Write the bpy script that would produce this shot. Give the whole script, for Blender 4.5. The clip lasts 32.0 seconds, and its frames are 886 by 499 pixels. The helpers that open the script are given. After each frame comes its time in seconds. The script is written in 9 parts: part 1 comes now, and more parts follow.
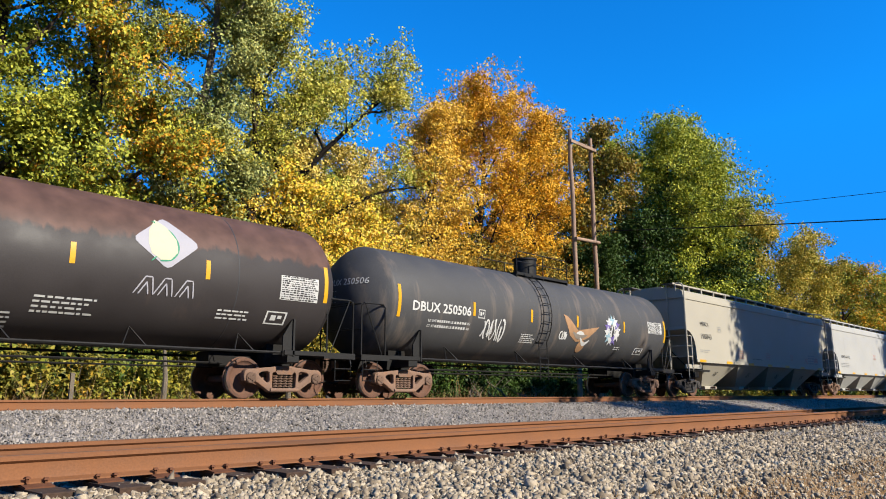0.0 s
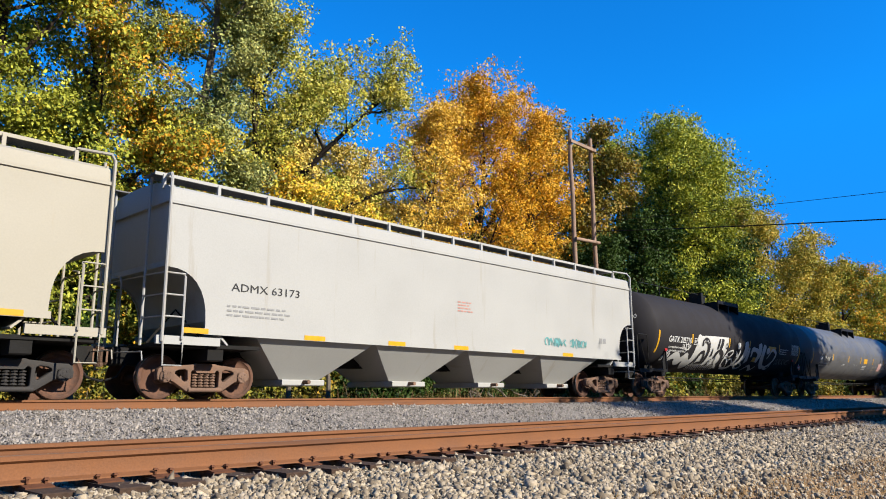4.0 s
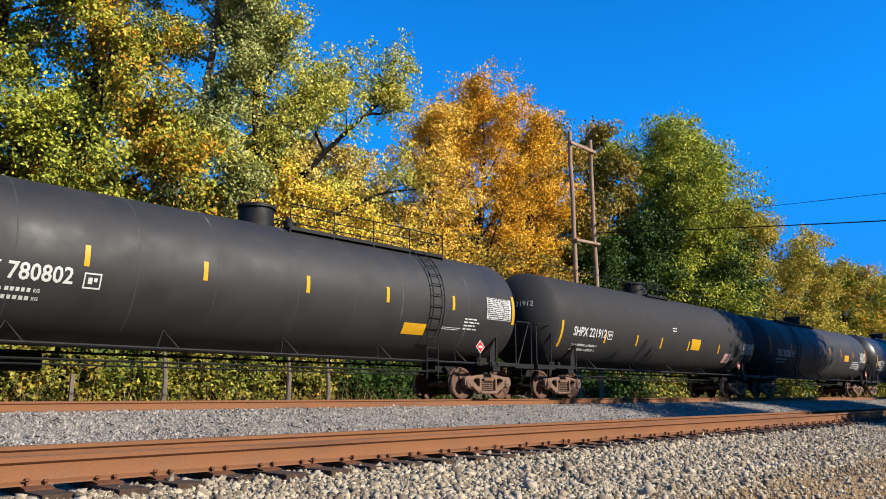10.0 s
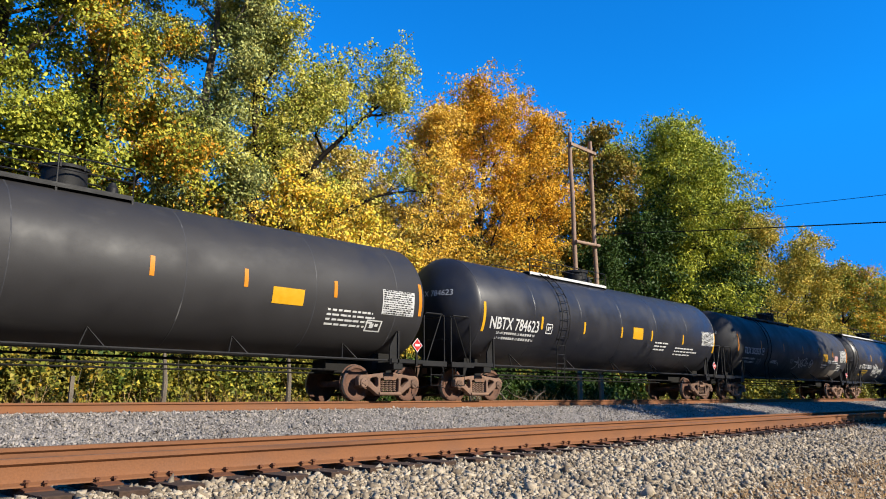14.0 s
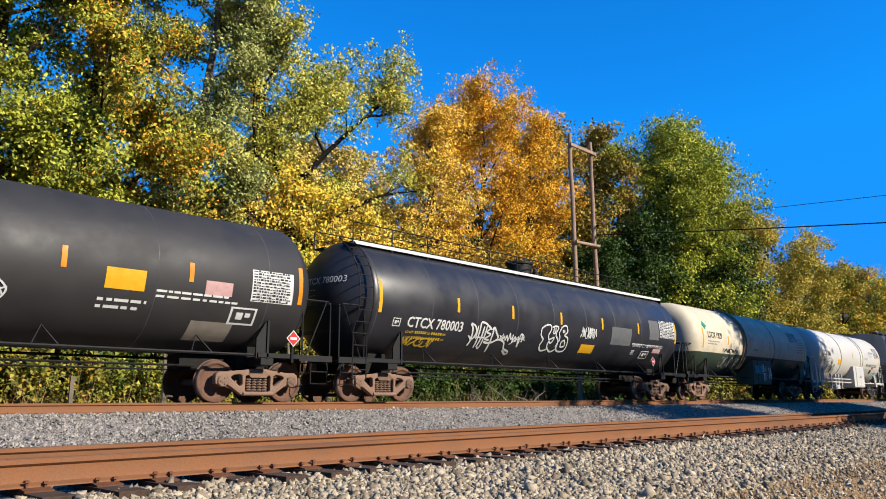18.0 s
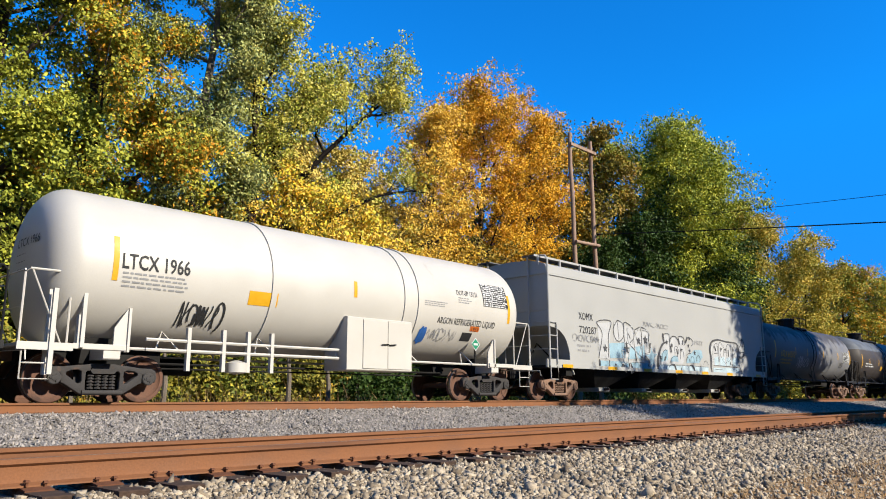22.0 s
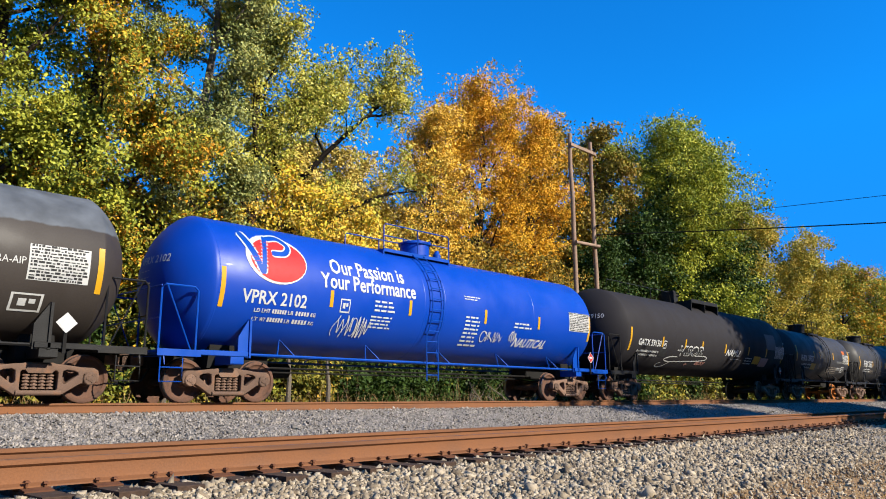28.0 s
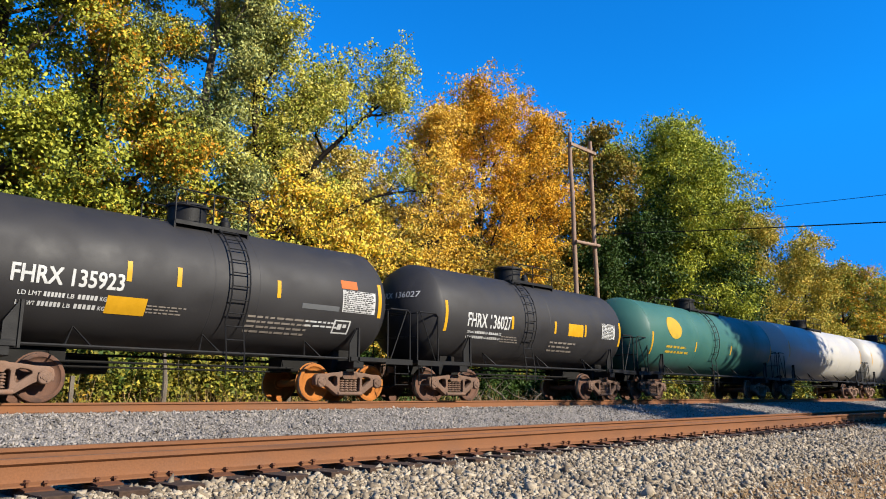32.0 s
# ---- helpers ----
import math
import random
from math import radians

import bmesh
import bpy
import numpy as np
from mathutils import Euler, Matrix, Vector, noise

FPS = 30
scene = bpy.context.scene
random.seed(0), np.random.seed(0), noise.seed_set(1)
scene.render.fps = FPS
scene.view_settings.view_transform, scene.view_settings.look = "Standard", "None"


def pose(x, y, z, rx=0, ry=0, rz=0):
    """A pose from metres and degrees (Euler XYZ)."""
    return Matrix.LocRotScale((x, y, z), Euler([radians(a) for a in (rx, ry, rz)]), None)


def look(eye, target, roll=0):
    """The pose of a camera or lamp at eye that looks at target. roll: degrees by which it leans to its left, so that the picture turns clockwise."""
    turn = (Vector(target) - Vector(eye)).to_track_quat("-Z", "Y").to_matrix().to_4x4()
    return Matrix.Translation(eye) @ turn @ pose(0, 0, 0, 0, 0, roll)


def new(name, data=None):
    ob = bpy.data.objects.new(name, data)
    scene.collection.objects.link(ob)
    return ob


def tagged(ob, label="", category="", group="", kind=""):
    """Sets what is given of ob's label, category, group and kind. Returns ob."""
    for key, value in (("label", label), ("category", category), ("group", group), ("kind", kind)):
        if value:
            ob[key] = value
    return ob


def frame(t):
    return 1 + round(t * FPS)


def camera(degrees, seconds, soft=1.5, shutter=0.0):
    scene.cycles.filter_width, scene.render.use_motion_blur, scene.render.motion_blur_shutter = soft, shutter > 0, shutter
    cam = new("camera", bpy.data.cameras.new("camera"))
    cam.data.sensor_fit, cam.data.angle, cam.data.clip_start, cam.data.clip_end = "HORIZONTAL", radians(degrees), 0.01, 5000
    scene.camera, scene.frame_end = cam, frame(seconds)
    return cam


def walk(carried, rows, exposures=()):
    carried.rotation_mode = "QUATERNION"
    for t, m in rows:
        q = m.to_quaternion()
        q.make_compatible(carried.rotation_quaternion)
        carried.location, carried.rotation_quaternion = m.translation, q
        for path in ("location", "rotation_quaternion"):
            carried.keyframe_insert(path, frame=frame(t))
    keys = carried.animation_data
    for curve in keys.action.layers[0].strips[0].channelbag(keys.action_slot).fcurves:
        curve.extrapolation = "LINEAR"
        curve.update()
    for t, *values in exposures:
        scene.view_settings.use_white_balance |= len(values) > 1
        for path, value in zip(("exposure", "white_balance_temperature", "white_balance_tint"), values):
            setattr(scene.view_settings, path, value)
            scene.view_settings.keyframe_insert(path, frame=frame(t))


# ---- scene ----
# The world: x runs along the tracks, y across them away from the camera, z is up; z = 0 is the top of the far rails.
HEAD, TILT, LEAN = 46.47, 11.424, -0.28


def aim(tilt):
    a, b = radians(HEAD), radians(tilt)
    eye = Vector((0.0, 0.0, 0.012))
    return look(eye, eye + Vector((math.sin(a) * math.cos(b), math.cos(a) * math.cos(b), math.sin(b))), LEAN)


cam = camera(61.4, 32.0, soft=1.0)
walk(cam, [(t, aim(TILT + d * 0.0418)) for t, d in (
    (0, -5.5), (3.5, -5.3), (5.5, -4.6), (7, -4.3), (8, -3.3), (10, -2.5), (11, -1.6), (12, -0.9), (13, 0), (14.5, 0.2),
    (16.5, 1.1), (19, 1.0), (21, 0.1), (23, 0.1), (24, 0.8), (26, 1.0), (28, 1.1), (29, 1.0), (30.5, 0.5), (32, 0.1))])

# ---------------------------------------------------------------- light
SUN_UP, SUN_SIDE = 30.0, -14.0          # degrees above the horizon; degrees from square-on towards -x
to_sun = Vector((-math.sin(radians(SUN_SIDE)) * math.cos(radians(SUN_UP)),
                 -math.cos(radians(SUN_SIDE)) * math.cos(radians(SUN_UP)), math.sin(radians(SUN_UP))))
world = bpy.data.worlds.new("sky_world")
scene.world = world
world.use_nodes = True
wn, wl = world.node_tree.nodes, world.node_tree.links
sky = wn.new("ShaderNodeTexSky")
sky.sky_type = "NISHITA"
sky.sun_disc = False
sky.sun_elevation = radians(SUN_UP)
sky.sun_rotation = math.atan2(to_sun.x, to_sun.y)
sky.air_density, sky.dust_density, sky.ozone_density = 1.0, 0.2, 3.0
deep = wn.new("ShaderNodeMix")          # the clear, deep blue of a dry autumn sky
deep.data_type, deep.blend_type = "RGBA", "MULTIPLY"
deep.inputs[0].default_value, deep.inputs[7].default_value = 1.0, (0.07, 1.56, 3.0, 1)
wl.new(sky.outputs[0], deep.inputs[6])
even = wn.new("ShaderNodeMix")          # dry air: no pale glare round the sun or along the horizon
even.data_type, even.blend_type = "RGBA", "DARKEN"
even.inputs[0].default_value, even.inputs[7].default_value = 1.0, (0.2, 3.5, 11.7, 1)
wl.new(deep.outputs[2], even.inputs[6])
wl.new(even.outputs[2], wn["Background"].inputs[0])
wn["Background"].inputs[1].default_value = 0.043
sun_data = bpy.data.lights.new("sun", "SUN")
sun_data.energy, sun_data.angle, sun_data.color = 5.0, radians(0.53), (1.0, 0.925, 0.79)
sun_ob = new("sun", sun_data)
sun_ob.matrix_world = look((0, 0, 60), Vector((0, 0, 60)) - to_sun)
scene.view_settings.exposure = 1.06


# ---------------------------------------------------------------- materials
ALBEDO_SCALE = 0.53          # scales every surface colour down; with the raised exposure, shaded parts come out darker


def mat(name, color, rough=0.6, metal=0.0, vary=0.25, scale=3.0, bump=0.15, fine=40.0, dirt=None, dirt_amount=0.5, dirt_scale=(0.6, 0.6, 0.6),
        per_piece=0.0, spec=0.22, coat=0.0):
    """Paint, metal, wood or stone: a base colour that varies at two scales, with fine relief and a second colour in stains."""
    m = bpy.data.materials.new(name)
    m.use_nodes = True
    n, l = m.node_tree.nodes, m.node_tree.links
    b = n["Principled BSDF"]
    b.inputs["Metallic"].default_value = metal
    b.inputs["Specular IOR Level"].default_value = spec
    b.inputs["Coat Weight"].default_value = coat
    tc = n.new("ShaderNodeTexCoord")
    n1 = n.new("ShaderNodeTexNoise")
    n1.inputs["Scale"].default_value, n1.inputs["Detail"].default_value = scale, 6
    n2 = n.new("ShaderNodeTexNoise")
    n2.inputs["Scale"].default_value, n2.inputs["Detail"].default_value = fine, 4
    l.new(tc.outputs["Object"], n1.inputs["Vector"])
    l.new(tc.outputs["Object"], n2.inputs["Vector"])
    mix = n.new("ShaderNodeMix")
    mix.data_type, mix.blend_type = "RGBA", "MULTIPLY"
    mix.inputs[0].default_value = 1.0
    mix.inputs[6].default_value = (*(c * ALBEDO_SCALE for c in color), 1)
    add = n.new("ShaderNodeMath")
    add.operation = "ADD"
    l.new(n1.outputs["Fac"], add.inputs[0])
    l.new(n2.outputs["Fac"], add.inputs[1])
    rng = n.new("ShaderNodeMapRange")
    rng.inputs[1].default_value, rng.inputs[2].default_value = 0.6, 1.4
    rng.inputs[3].default_value, rng.inputs[4].default_value = 1 - vary, 1 + vary
    l.new(add.outputs[0], rng.inputs[0])
    value = rng.outputs[0]
    if per_piece:
        g = n.new("ShaderNodeObjectInfo")
        r2 = n.new("ShaderNodeMapRange")
        r2.inputs[3].default_value, r2.inputs[4].default_value = 1 - per_piece, 1 + per_piece
        l.new(g.outputs["Random"], r2.inputs[0])
        mu = n.new("ShaderNodeMath")
        mu.operation = "MULTIPLY"
        l.new(value, mu.inputs[0])
        l.new(r2.outputs[0], mu.inputs[1])
        value = mu.outputs[0]
    comb = n.new("ShaderNodeCombineColor")
    for i in range(3):
        l.new(value, comb.inputs[i])
    l.new(comb.outputs[0], mix.inputs[7])
    out = mix.outputs[2]
    if dirt:
        mp = n.new("ShaderNodeMapping")
        mp.inputs["Scale"].default_value = dirt_scale
        l.new(tc.outputs["Object"], mp.inputs[0])
        n3 = n.new("ShaderNodeTexNoise")
        n3.inputs["Scale"].default_value, n3.inputs["Detail"].default_value, n3.inputs["Roughness"].default_value = 1.0, 8, 0.65
        l.new(mp.outputs[0], n3.inputs["Vector"])
        rr = n.new("ShaderNodeMapRange")
        rr.inputs[1].default_value, rr.inputs[2].default_value = 0.72 - dirt_amount * 0.4, 0.82 - dirt_amount * 0.3
        l.new(n3.outputs["Fac"], rr.inputs[0])
        m2 = n.new("ShaderNodeMix")
        m2.data_type = "RGBA"
        m2.inputs[7].default_value = (*(c * ALBEDO_SCALE for c in dirt), 1)
        l.new(rr.outputs[0], m2.inputs[0])
        l.new(out, m2.inputs[6])
        out = m2.outputs[2]
    l.new(out, b.inputs["Base Color"])
    r3 = n.new("ShaderNodeMapRange")
    r3.inputs[1].default_value, r3.inputs[2].default_value = 0.3, 0.7
    r3.inputs[3].default_value, r3.inputs[4].default_value = max(rough - 0.1, 0.02), min(rough + 0.12, 1)
    l.new(n1.outputs["Fac"], r3.inputs[0])
    l.new(r3.outputs[0], b.inputs["Roughness"])
    if bump:
        bp = n.new("ShaderNodeBump")
        bp.inputs["Strength"].default_value, bp.inputs["Distance"].default_value = bump, 0.02
        l.new(n2.outputs["Fac"], bp.inputs["Height"])
        l.new(bp.outputs[0], b.inputs["Normal"])
    return m


def leafy(name, colors, translucent=0.14):
    """Leaves: each one takes its own colour from the ramp, and lets some light through."""
    m = bpy.data.materials.new(name)
    m.use_nodes = True
    n, l = m.node_tree.nodes, m.node_tree.links
    n.remove(n["Principled BSDF"])
    geo = n.new("ShaderNodeNewGeometry")
    ramp = n.new("ShaderNodeValToRGB")
    while len(ramp.color_ramp.elements) < len(colors):
        ramp.color_ramp.elements.new(0.5)
    for i, (e, c) in enumerate(zip(ramp.color_ramp.elements, colors)):
        e.position = i / max(len(colors) - 1, 1)
        e.color = (*(0.93 * q for q in c), 1)
    tc = n.new("ShaderNodeTexCoord")
    ns = n.new("ShaderNodeTexNoise")
    ns.inputs["Scale"].default_value, ns.inputs["Detail"].default_value = 0.7, 5
    l.new(tc.outputs["Object"], ns.inputs["Vector"])
    mm = n.new("ShaderNodeMapRange")
    mm.inputs[1].default_value, mm.inputs[2].default_value = 0.3, 0.7
    l.new(ns.outputs["Fac"], mm.inputs[0])
    mx = n.new("ShaderNodeMix")
    mx.inputs[0].default_value = 0.5
    l.new(geo.outputs["Random Per Island"], mx.inputs[2])
    l.new(mm.outputs[0], mx.inputs[3])
    l.new(mx.outputs[0], ramp.inputs[0])
    d = n.new("ShaderNodeBsdfPrincipled")
    d.inputs["Roughness"].default_value = 0.55
    d.inputs["Specular IOR Level"].default_value = 0.14
    t = n.new("ShaderNodeBsdfTranslucent")
    l.new(ramp.outputs[0], d.inputs["Base Color"])
    l.new(ramp.outputs[0], t.inputs["Color"])
    ms = n.new("ShaderNodeMixShader")
    ms.inputs[0].default_value = translucent
    l.new(d.outputs[0], ms.inputs[1])
    l.new(t.outputs[0], ms.inputs[2])
    l.new(ms.outputs[0], n["Material Output"].inputs[0])
    return m


def stony(name, dark, mid, light, rough=0.9):
    """Loose stones: each takes its own grey."""
    m = bpy.data.materials.new(name)
    m.use_nodes = True
    n, l = m.node_tree.nodes, m.node_tree.links
    b = n["Principled BSDF"]
    b.inputs["Roughness"].default_value = rough
    b.inputs["Specular IOR Level"].default_value = 0.12
    geo = n.new("ShaderNodeNewGeometry")
    ramp = n.new("ShaderNodeValToRGB")
    ramp.color_ramp.elements.new(0.5)
    for e, pos, c in zip(ramp.color_ramp.elements, (0, 0.5, 1), (dark, mid, light)):
        e.position, e.color = pos, (*(q * ALBEDO_SCALE for q in c), 1)
    l.new(geo.outputs["Random Per Island"], ramp.inputs[0])
    tc = n.new("ShaderNodeTexCoord")
    ns = n.new("ShaderNodeTexNoise")
    ns.inputs["Scale"].default_value, ns.inputs["Detail"].default_value = 60, 5
    l.new(tc.outputs["Object"], ns.inputs["Vector"])
    mr = n.new("ShaderNodeMapRange")
    mr.inputs[3].default_value, mr.inputs[4].default_value = 0.7, 1.3
    l.new(ns.outputs["Fac"], mr.inputs[0])
    cc = n.new("ShaderNodeCombineColor")
    for i in range(3):
        l.new(mr.outputs[0], cc.inputs[i])
    mx = n.new("ShaderNodeMix")
    mx.data_type, mx.blend_type = "RGBA", "MULTIPLY"
    mx.inputs[0].default_value = 1
    l.new(ramp.outputs[0], mx.inputs[6])
    l.new(cc.outputs[0], mx.inputs[7])
    l.new(mx.outputs[2], b.inputs["Base Color"])
    bp = n.new("ShaderNodeBump")
    bp.inputs["Strength"].default_value, bp.inputs["Distance"].default_value = 0.4, 0.01
    l.new(ns.outputs["Fac"], bp.inputs["Height"])
    l.new(bp.outputs[0], b.inputs["Normal"])
    return m


RAIL = mat("rusty_rail_steel", (0.26, 0.107, 0.044), 0.75, 0.0, 0.22, 2.5, 0.1, 60, (0.17, 0.075, 0.038), 0.45, (0.3, 3, 3))
RAIL_TOP = mat("worn_rail_head", (0.26, 0.14, 0.09), 0.45, 0.5, 0.2, 2.0, 0.05, 40)
TIE = mat("creosoted_tie_wood", (0.075, 0.045, 0.030), 0.9, 0.0, 0.4, 4.0, 0.5, 30, (0.16, 0.12, 0.09), 0.4, (1, 6, 6))
PLATE = mat("rusty_plate_steel", (0.17, 0.065, 0.03), 0.85, 0.0, 0.3, 6.0, 0.3, 60)
TRUCK = mat("rust_dusted_truck_steel", (0.22, 0.135, 0.095), 0.85, 0.0, 0.35, 3.0, 0.3, 50, (0.30, 0.15, 0.085), 0.45, (3, 3, 3), per_piece=0.3)
TRUCK_GREY = mat("grey_truck_steel", (0.06, 0.055, 0.053), 0.8, 0.0, 0.35, 3.0, 0.3, 50, (0.17, 0.10, 0.07), 0.4, (2, 2, 2), per_piece=0.2)
WHEEL = mat("rusty_wheel_steel", (0.17, 0.085, 0.055), 0.8, 0.0, 0.3, 4.0, 0.2, 50, (0.08, 0.05, 0.04), 0.5, (3, 3, 3))
WHEEL_ORANGE = mat("fresh_rust_wheel_steel", (0.50, 0.17, 0.03), 0.8, 0.0, 0.25, 4.0, 0.2, 50)
TREAD = mat("polished_wheel_tread", (0.45, 0.42, 0.40), 0.35, 0.9, 0.15, 4.0, 0.05, 50)
UNDER = mat("grimy_underframe_and_bay_shade", (0.013, 0.012, 0.011), 0.85, 0.0, 0.4, 3.0, 0.3, 40, (0.035, 0.025, 0.02), 0.35, (1.5, 1.5, 1.5))
YELLOW = mat("yellow_reflective_tape", (0.80, 0.42, 0.015), 0.45, 0.0, 0.12, 8, 0.03, 90)
ORANGE = mat("amber_reflective_tape", (0.75, 0.27, 0.01), 0.45, 0.0, 0.12, 8, 0.03, 90)
WHITE = mat("white_lettering_paint", (0.72, 0.72, 0.70), 0.6, 0.0, 0.15, 5, 0.03, 80)
GREYINK = mat("faded_grey_lettering_paint", (0.33, 0.33, 0.33), 0.7, 0.0, 0.2, 5, 0.03, 80)
BLACKINK = mat("black_lettering_paint", (0.03, 0.03, 0.03), 0.6, 0.0, 0.2, 5, 0.03, 80)
RED = mat("red_sign_enamel", (0.62, 0.03, 0.03), 0.5, 0.0, 0.15, 8, 0.03, 80)
POLE = mat("weathered_pole_wood", (0.40, 0.27, 0.19), 0.9, 0.0, 0.35, 2.0, 0.4, 25, (0.16, 0.10, 0.07), 0.4, (4, 4, 0.3))
BARK = mat("dark_bark", (0.065, 0.045, 0.033), 0.95, 0.0, 0.4, 2.0, 0.7, 18)
# darker copy of the bark: the colour holds the shade on the open tree's limbs
BARK_SHADED = mat("shade_blackened_bark", (0.014, 0.011, 0.009), 0.95, 0.0, 0.4, 2.0, 0.7, 18, spec=0.05)
BARK_PALE = mat("pale_grey_bark", (0.20, 0.165, 0.125), 0.95, 0.0, 0.35, 2.0, 0.6, 18)
WIRE = mat("black_cable_sheath", (0.012, 0.012, 0.012), 0.6, 0, 0.1, 3, 0, 20)


# ---------------------------------------------------------------- mesh building
class Shape:
    """Vertices and faces of one part."""

    def __init__(self):
        self.v, self.f = [], []

    def add(self, verts, faces):
        k = len(self.v)
        self.v += [tuple(p) for p in verts]
        self.f += [tuple(i + k for i in q) for q in faces]
        return self

    def box(self, x0, x1, y0, y1, z0, z1, c=0.0):
        """A box; c chamfers the four long edges along x."""
        if c:
            ring = [(y0 + c, z0), (y1 - c, z0), (y1, z0 + c), (y1, z1 - c), (y1 - c, z1), (y0 + c, z1), (y0, z1 - c), (y0, z0 + c)]
            return self.prism(ring, x0, x1)
        return self.add([(x, y, z) for x in (x0, x1) for y in (y0, y1) for z in (z0, z1)],
                        [(0, 1, 3, 2), (4, 6, 7, 5), (0, 4, 5, 1), (2, 3, 7, 6), (0, 2, 6, 4), (1, 5, 7, 3)])

    def prism(self, ring, x0, x1):
        """A profile of (y, z) points, counter-clockwise seen from +x, drawn out along x."""
        n = len(ring)
        return self.add([(x0, *q) for q in ring] + [(x1, *q) for q in ring],
                        [tuple(reversed(range(n))), tuple(range(n, 2 * n))] + [(i, (i + 1) % n, n + (i + 1) % n, n + i) for i in range(n)])

    def slab(self, ring, y0, y1):
        """A profile of (x, z) points, drawn out along y."""
        n = len(ring)
        return self.add([(q[0], y0, q[1]) for q in ring] + [(q[0], y1, q[1]) for q in ring],
                        [tuple(range(n)), tuple(reversed(range(n, 2 * n)))] + [(i, n + i, n + (i + 1) % n, (i + 1) % n) for i in range(n)])

    def pipe(self, pts, r, n=6):
        """A round bar along a line of points."""
        pts = [Vector(q) for q in pts]
        rings = []
        for i, q in enumerate(pts):
            a = pts[max(i - 1, 0)]
            b = pts[min(i + 1, len(pts) - 1)]
            d = (b - a).normalized()
            s = d.cross(Vector((0, 0, 1)) if abs(d.z) < 0.9 else Vector((1, 0, 0))).normalized()
            u = s.cross(d)
            rr = r[i] if isinstance(r, (list, tuple)) else r
            rings.append([q + rr * (math.cos(2 * math.pi * k / n) * s + math.sin(2 * math.pi * k / n) * u) for k in range(n)])
        f = []
        for i in range(len(rings) - 1):
            f += [(i * n + k, i * n + (k + 1) % n, (i + 1) * n + (k + 1) % n, (i + 1) * n + k) for k in range(n)]
        f += [tuple(reversed(range(n))), tuple(range((len(rings) - 1) * n, len(rings) * n))]
        return self.add([p for r_ in rings for p in r_], f)

    def lathe(self, prof, centre=(0, 0, 0), axis="x", n=48, caps=True):
        """A profile of (along, radius) points turned round an axis through centre."""
        c = Vector(centre)
        vs = []
        for a, r in prof:
            for k in range(n):
                w = 2 * math.pi * k / n
                p, q = r * math.cos(w), r * math.sin(w)
                vs.append(c + Vector({"x": (a, p, q), "y": (p, a, q), "z": (p, q, a)}[axis]))
        f = []
        flip = axis == "y"
        for i in range(len(prof) - 1):
            for k in range(n):
                q = (i * n + k, i * n + (k + 1) % n, (i + 1) * n + (k + 1) % n, (i + 1) * n + k)
                f.append(q if flip else tuple(reversed(q)))
        ends = [tuple(range(n)), tuple(reversed(range((len(prof) - 1) * n, len(prof) * n)))]
        if caps:
            f += [tuple(reversed(e)) for e in ends] if flip else ends
        return self.add(vs, f)

    def mesh(self, name, material, smooth=True):
        m = bpy.data.meshes.new(name)
        m.from_pydata(self.v, [], self.f)
        m.materials.append(material)
        if smooth and m.polygons:
            m.polygons.foreach_set("use_smooth", [True] * len(m.polygons))
            m.set_sharp_from_angle(angle=radians(38))
        return m


def part(name, shape, material, parent=None, label="", smooth=True):
    """One mesh object, under a thing or a part where parent is given. shape: a Shape, or a mesh to share."""
    ob = new(name, shape if isinstance(shape, bpy.types.Mesh) else shape.mesh(name, material, smooth))
    ob.parent = parent
    if label:
        ob["label"] = label
    return ob


def arrays(name, verts, faces_per, material):
    """A large mesh out of numpy arrays: verts (n, k, 3), each row its own face set."""
    n, k, _ = verts.shape
    m = bpy.data.meshes.new(name)
    faces = np.asarray(faces_per, dtype=np.int32)
    nf, w = faces.shape
    idx = (faces[None] + (np.arange(n, dtype=np.int32) * k)[:, None, None]).reshape(-1)
    m.vertices.add(n * k)
    m.vertices.foreach_set("co", verts.astype(np.float32).reshape(-1))
    m.loops.add(len(idx))
    m.loops.foreach_set("vertex_index", idx)
    m.polygons.add(n * nf)
    m.polygons.foreach_set("loop_start", np.arange(0, n * nf * w, w, dtype=np.int32))
    m.update(calc_edges=True)
    m.materials.append(material)
    return m

# ---------------------------------------------------------------- the ground and the two tracks
FAR, NEAR = 15.80, 6.85                # track centres
NEAR_Z = -0.388                        # top of the near rails


def ground_z(x, y):
    """The cross-section of the land: level field, near ballast bank, the dip, the far bank, the verge under the trees."""
    pts = ((-400, -0.9), (0.0, -0.82), (2.9, -0.80), (4.3, -0.76), (5.2, -0.70), (5.62, -0.66), (8.1, -0.66), (9.6, -0.69), (11.4, -0.62), (13.6, -0.215), (18.2, -0.215),
           (20.0, -0.75), (23.0, -0.6), (30.0, -0.3), (60, 0.2), (2500, 0.5))
    for (a, za), (b, zb) in zip(pts, pts[1:]):
        if y <= b:
            k = (y - a) / (b - a)
            return za + (zb - za) * k
    return 0.5


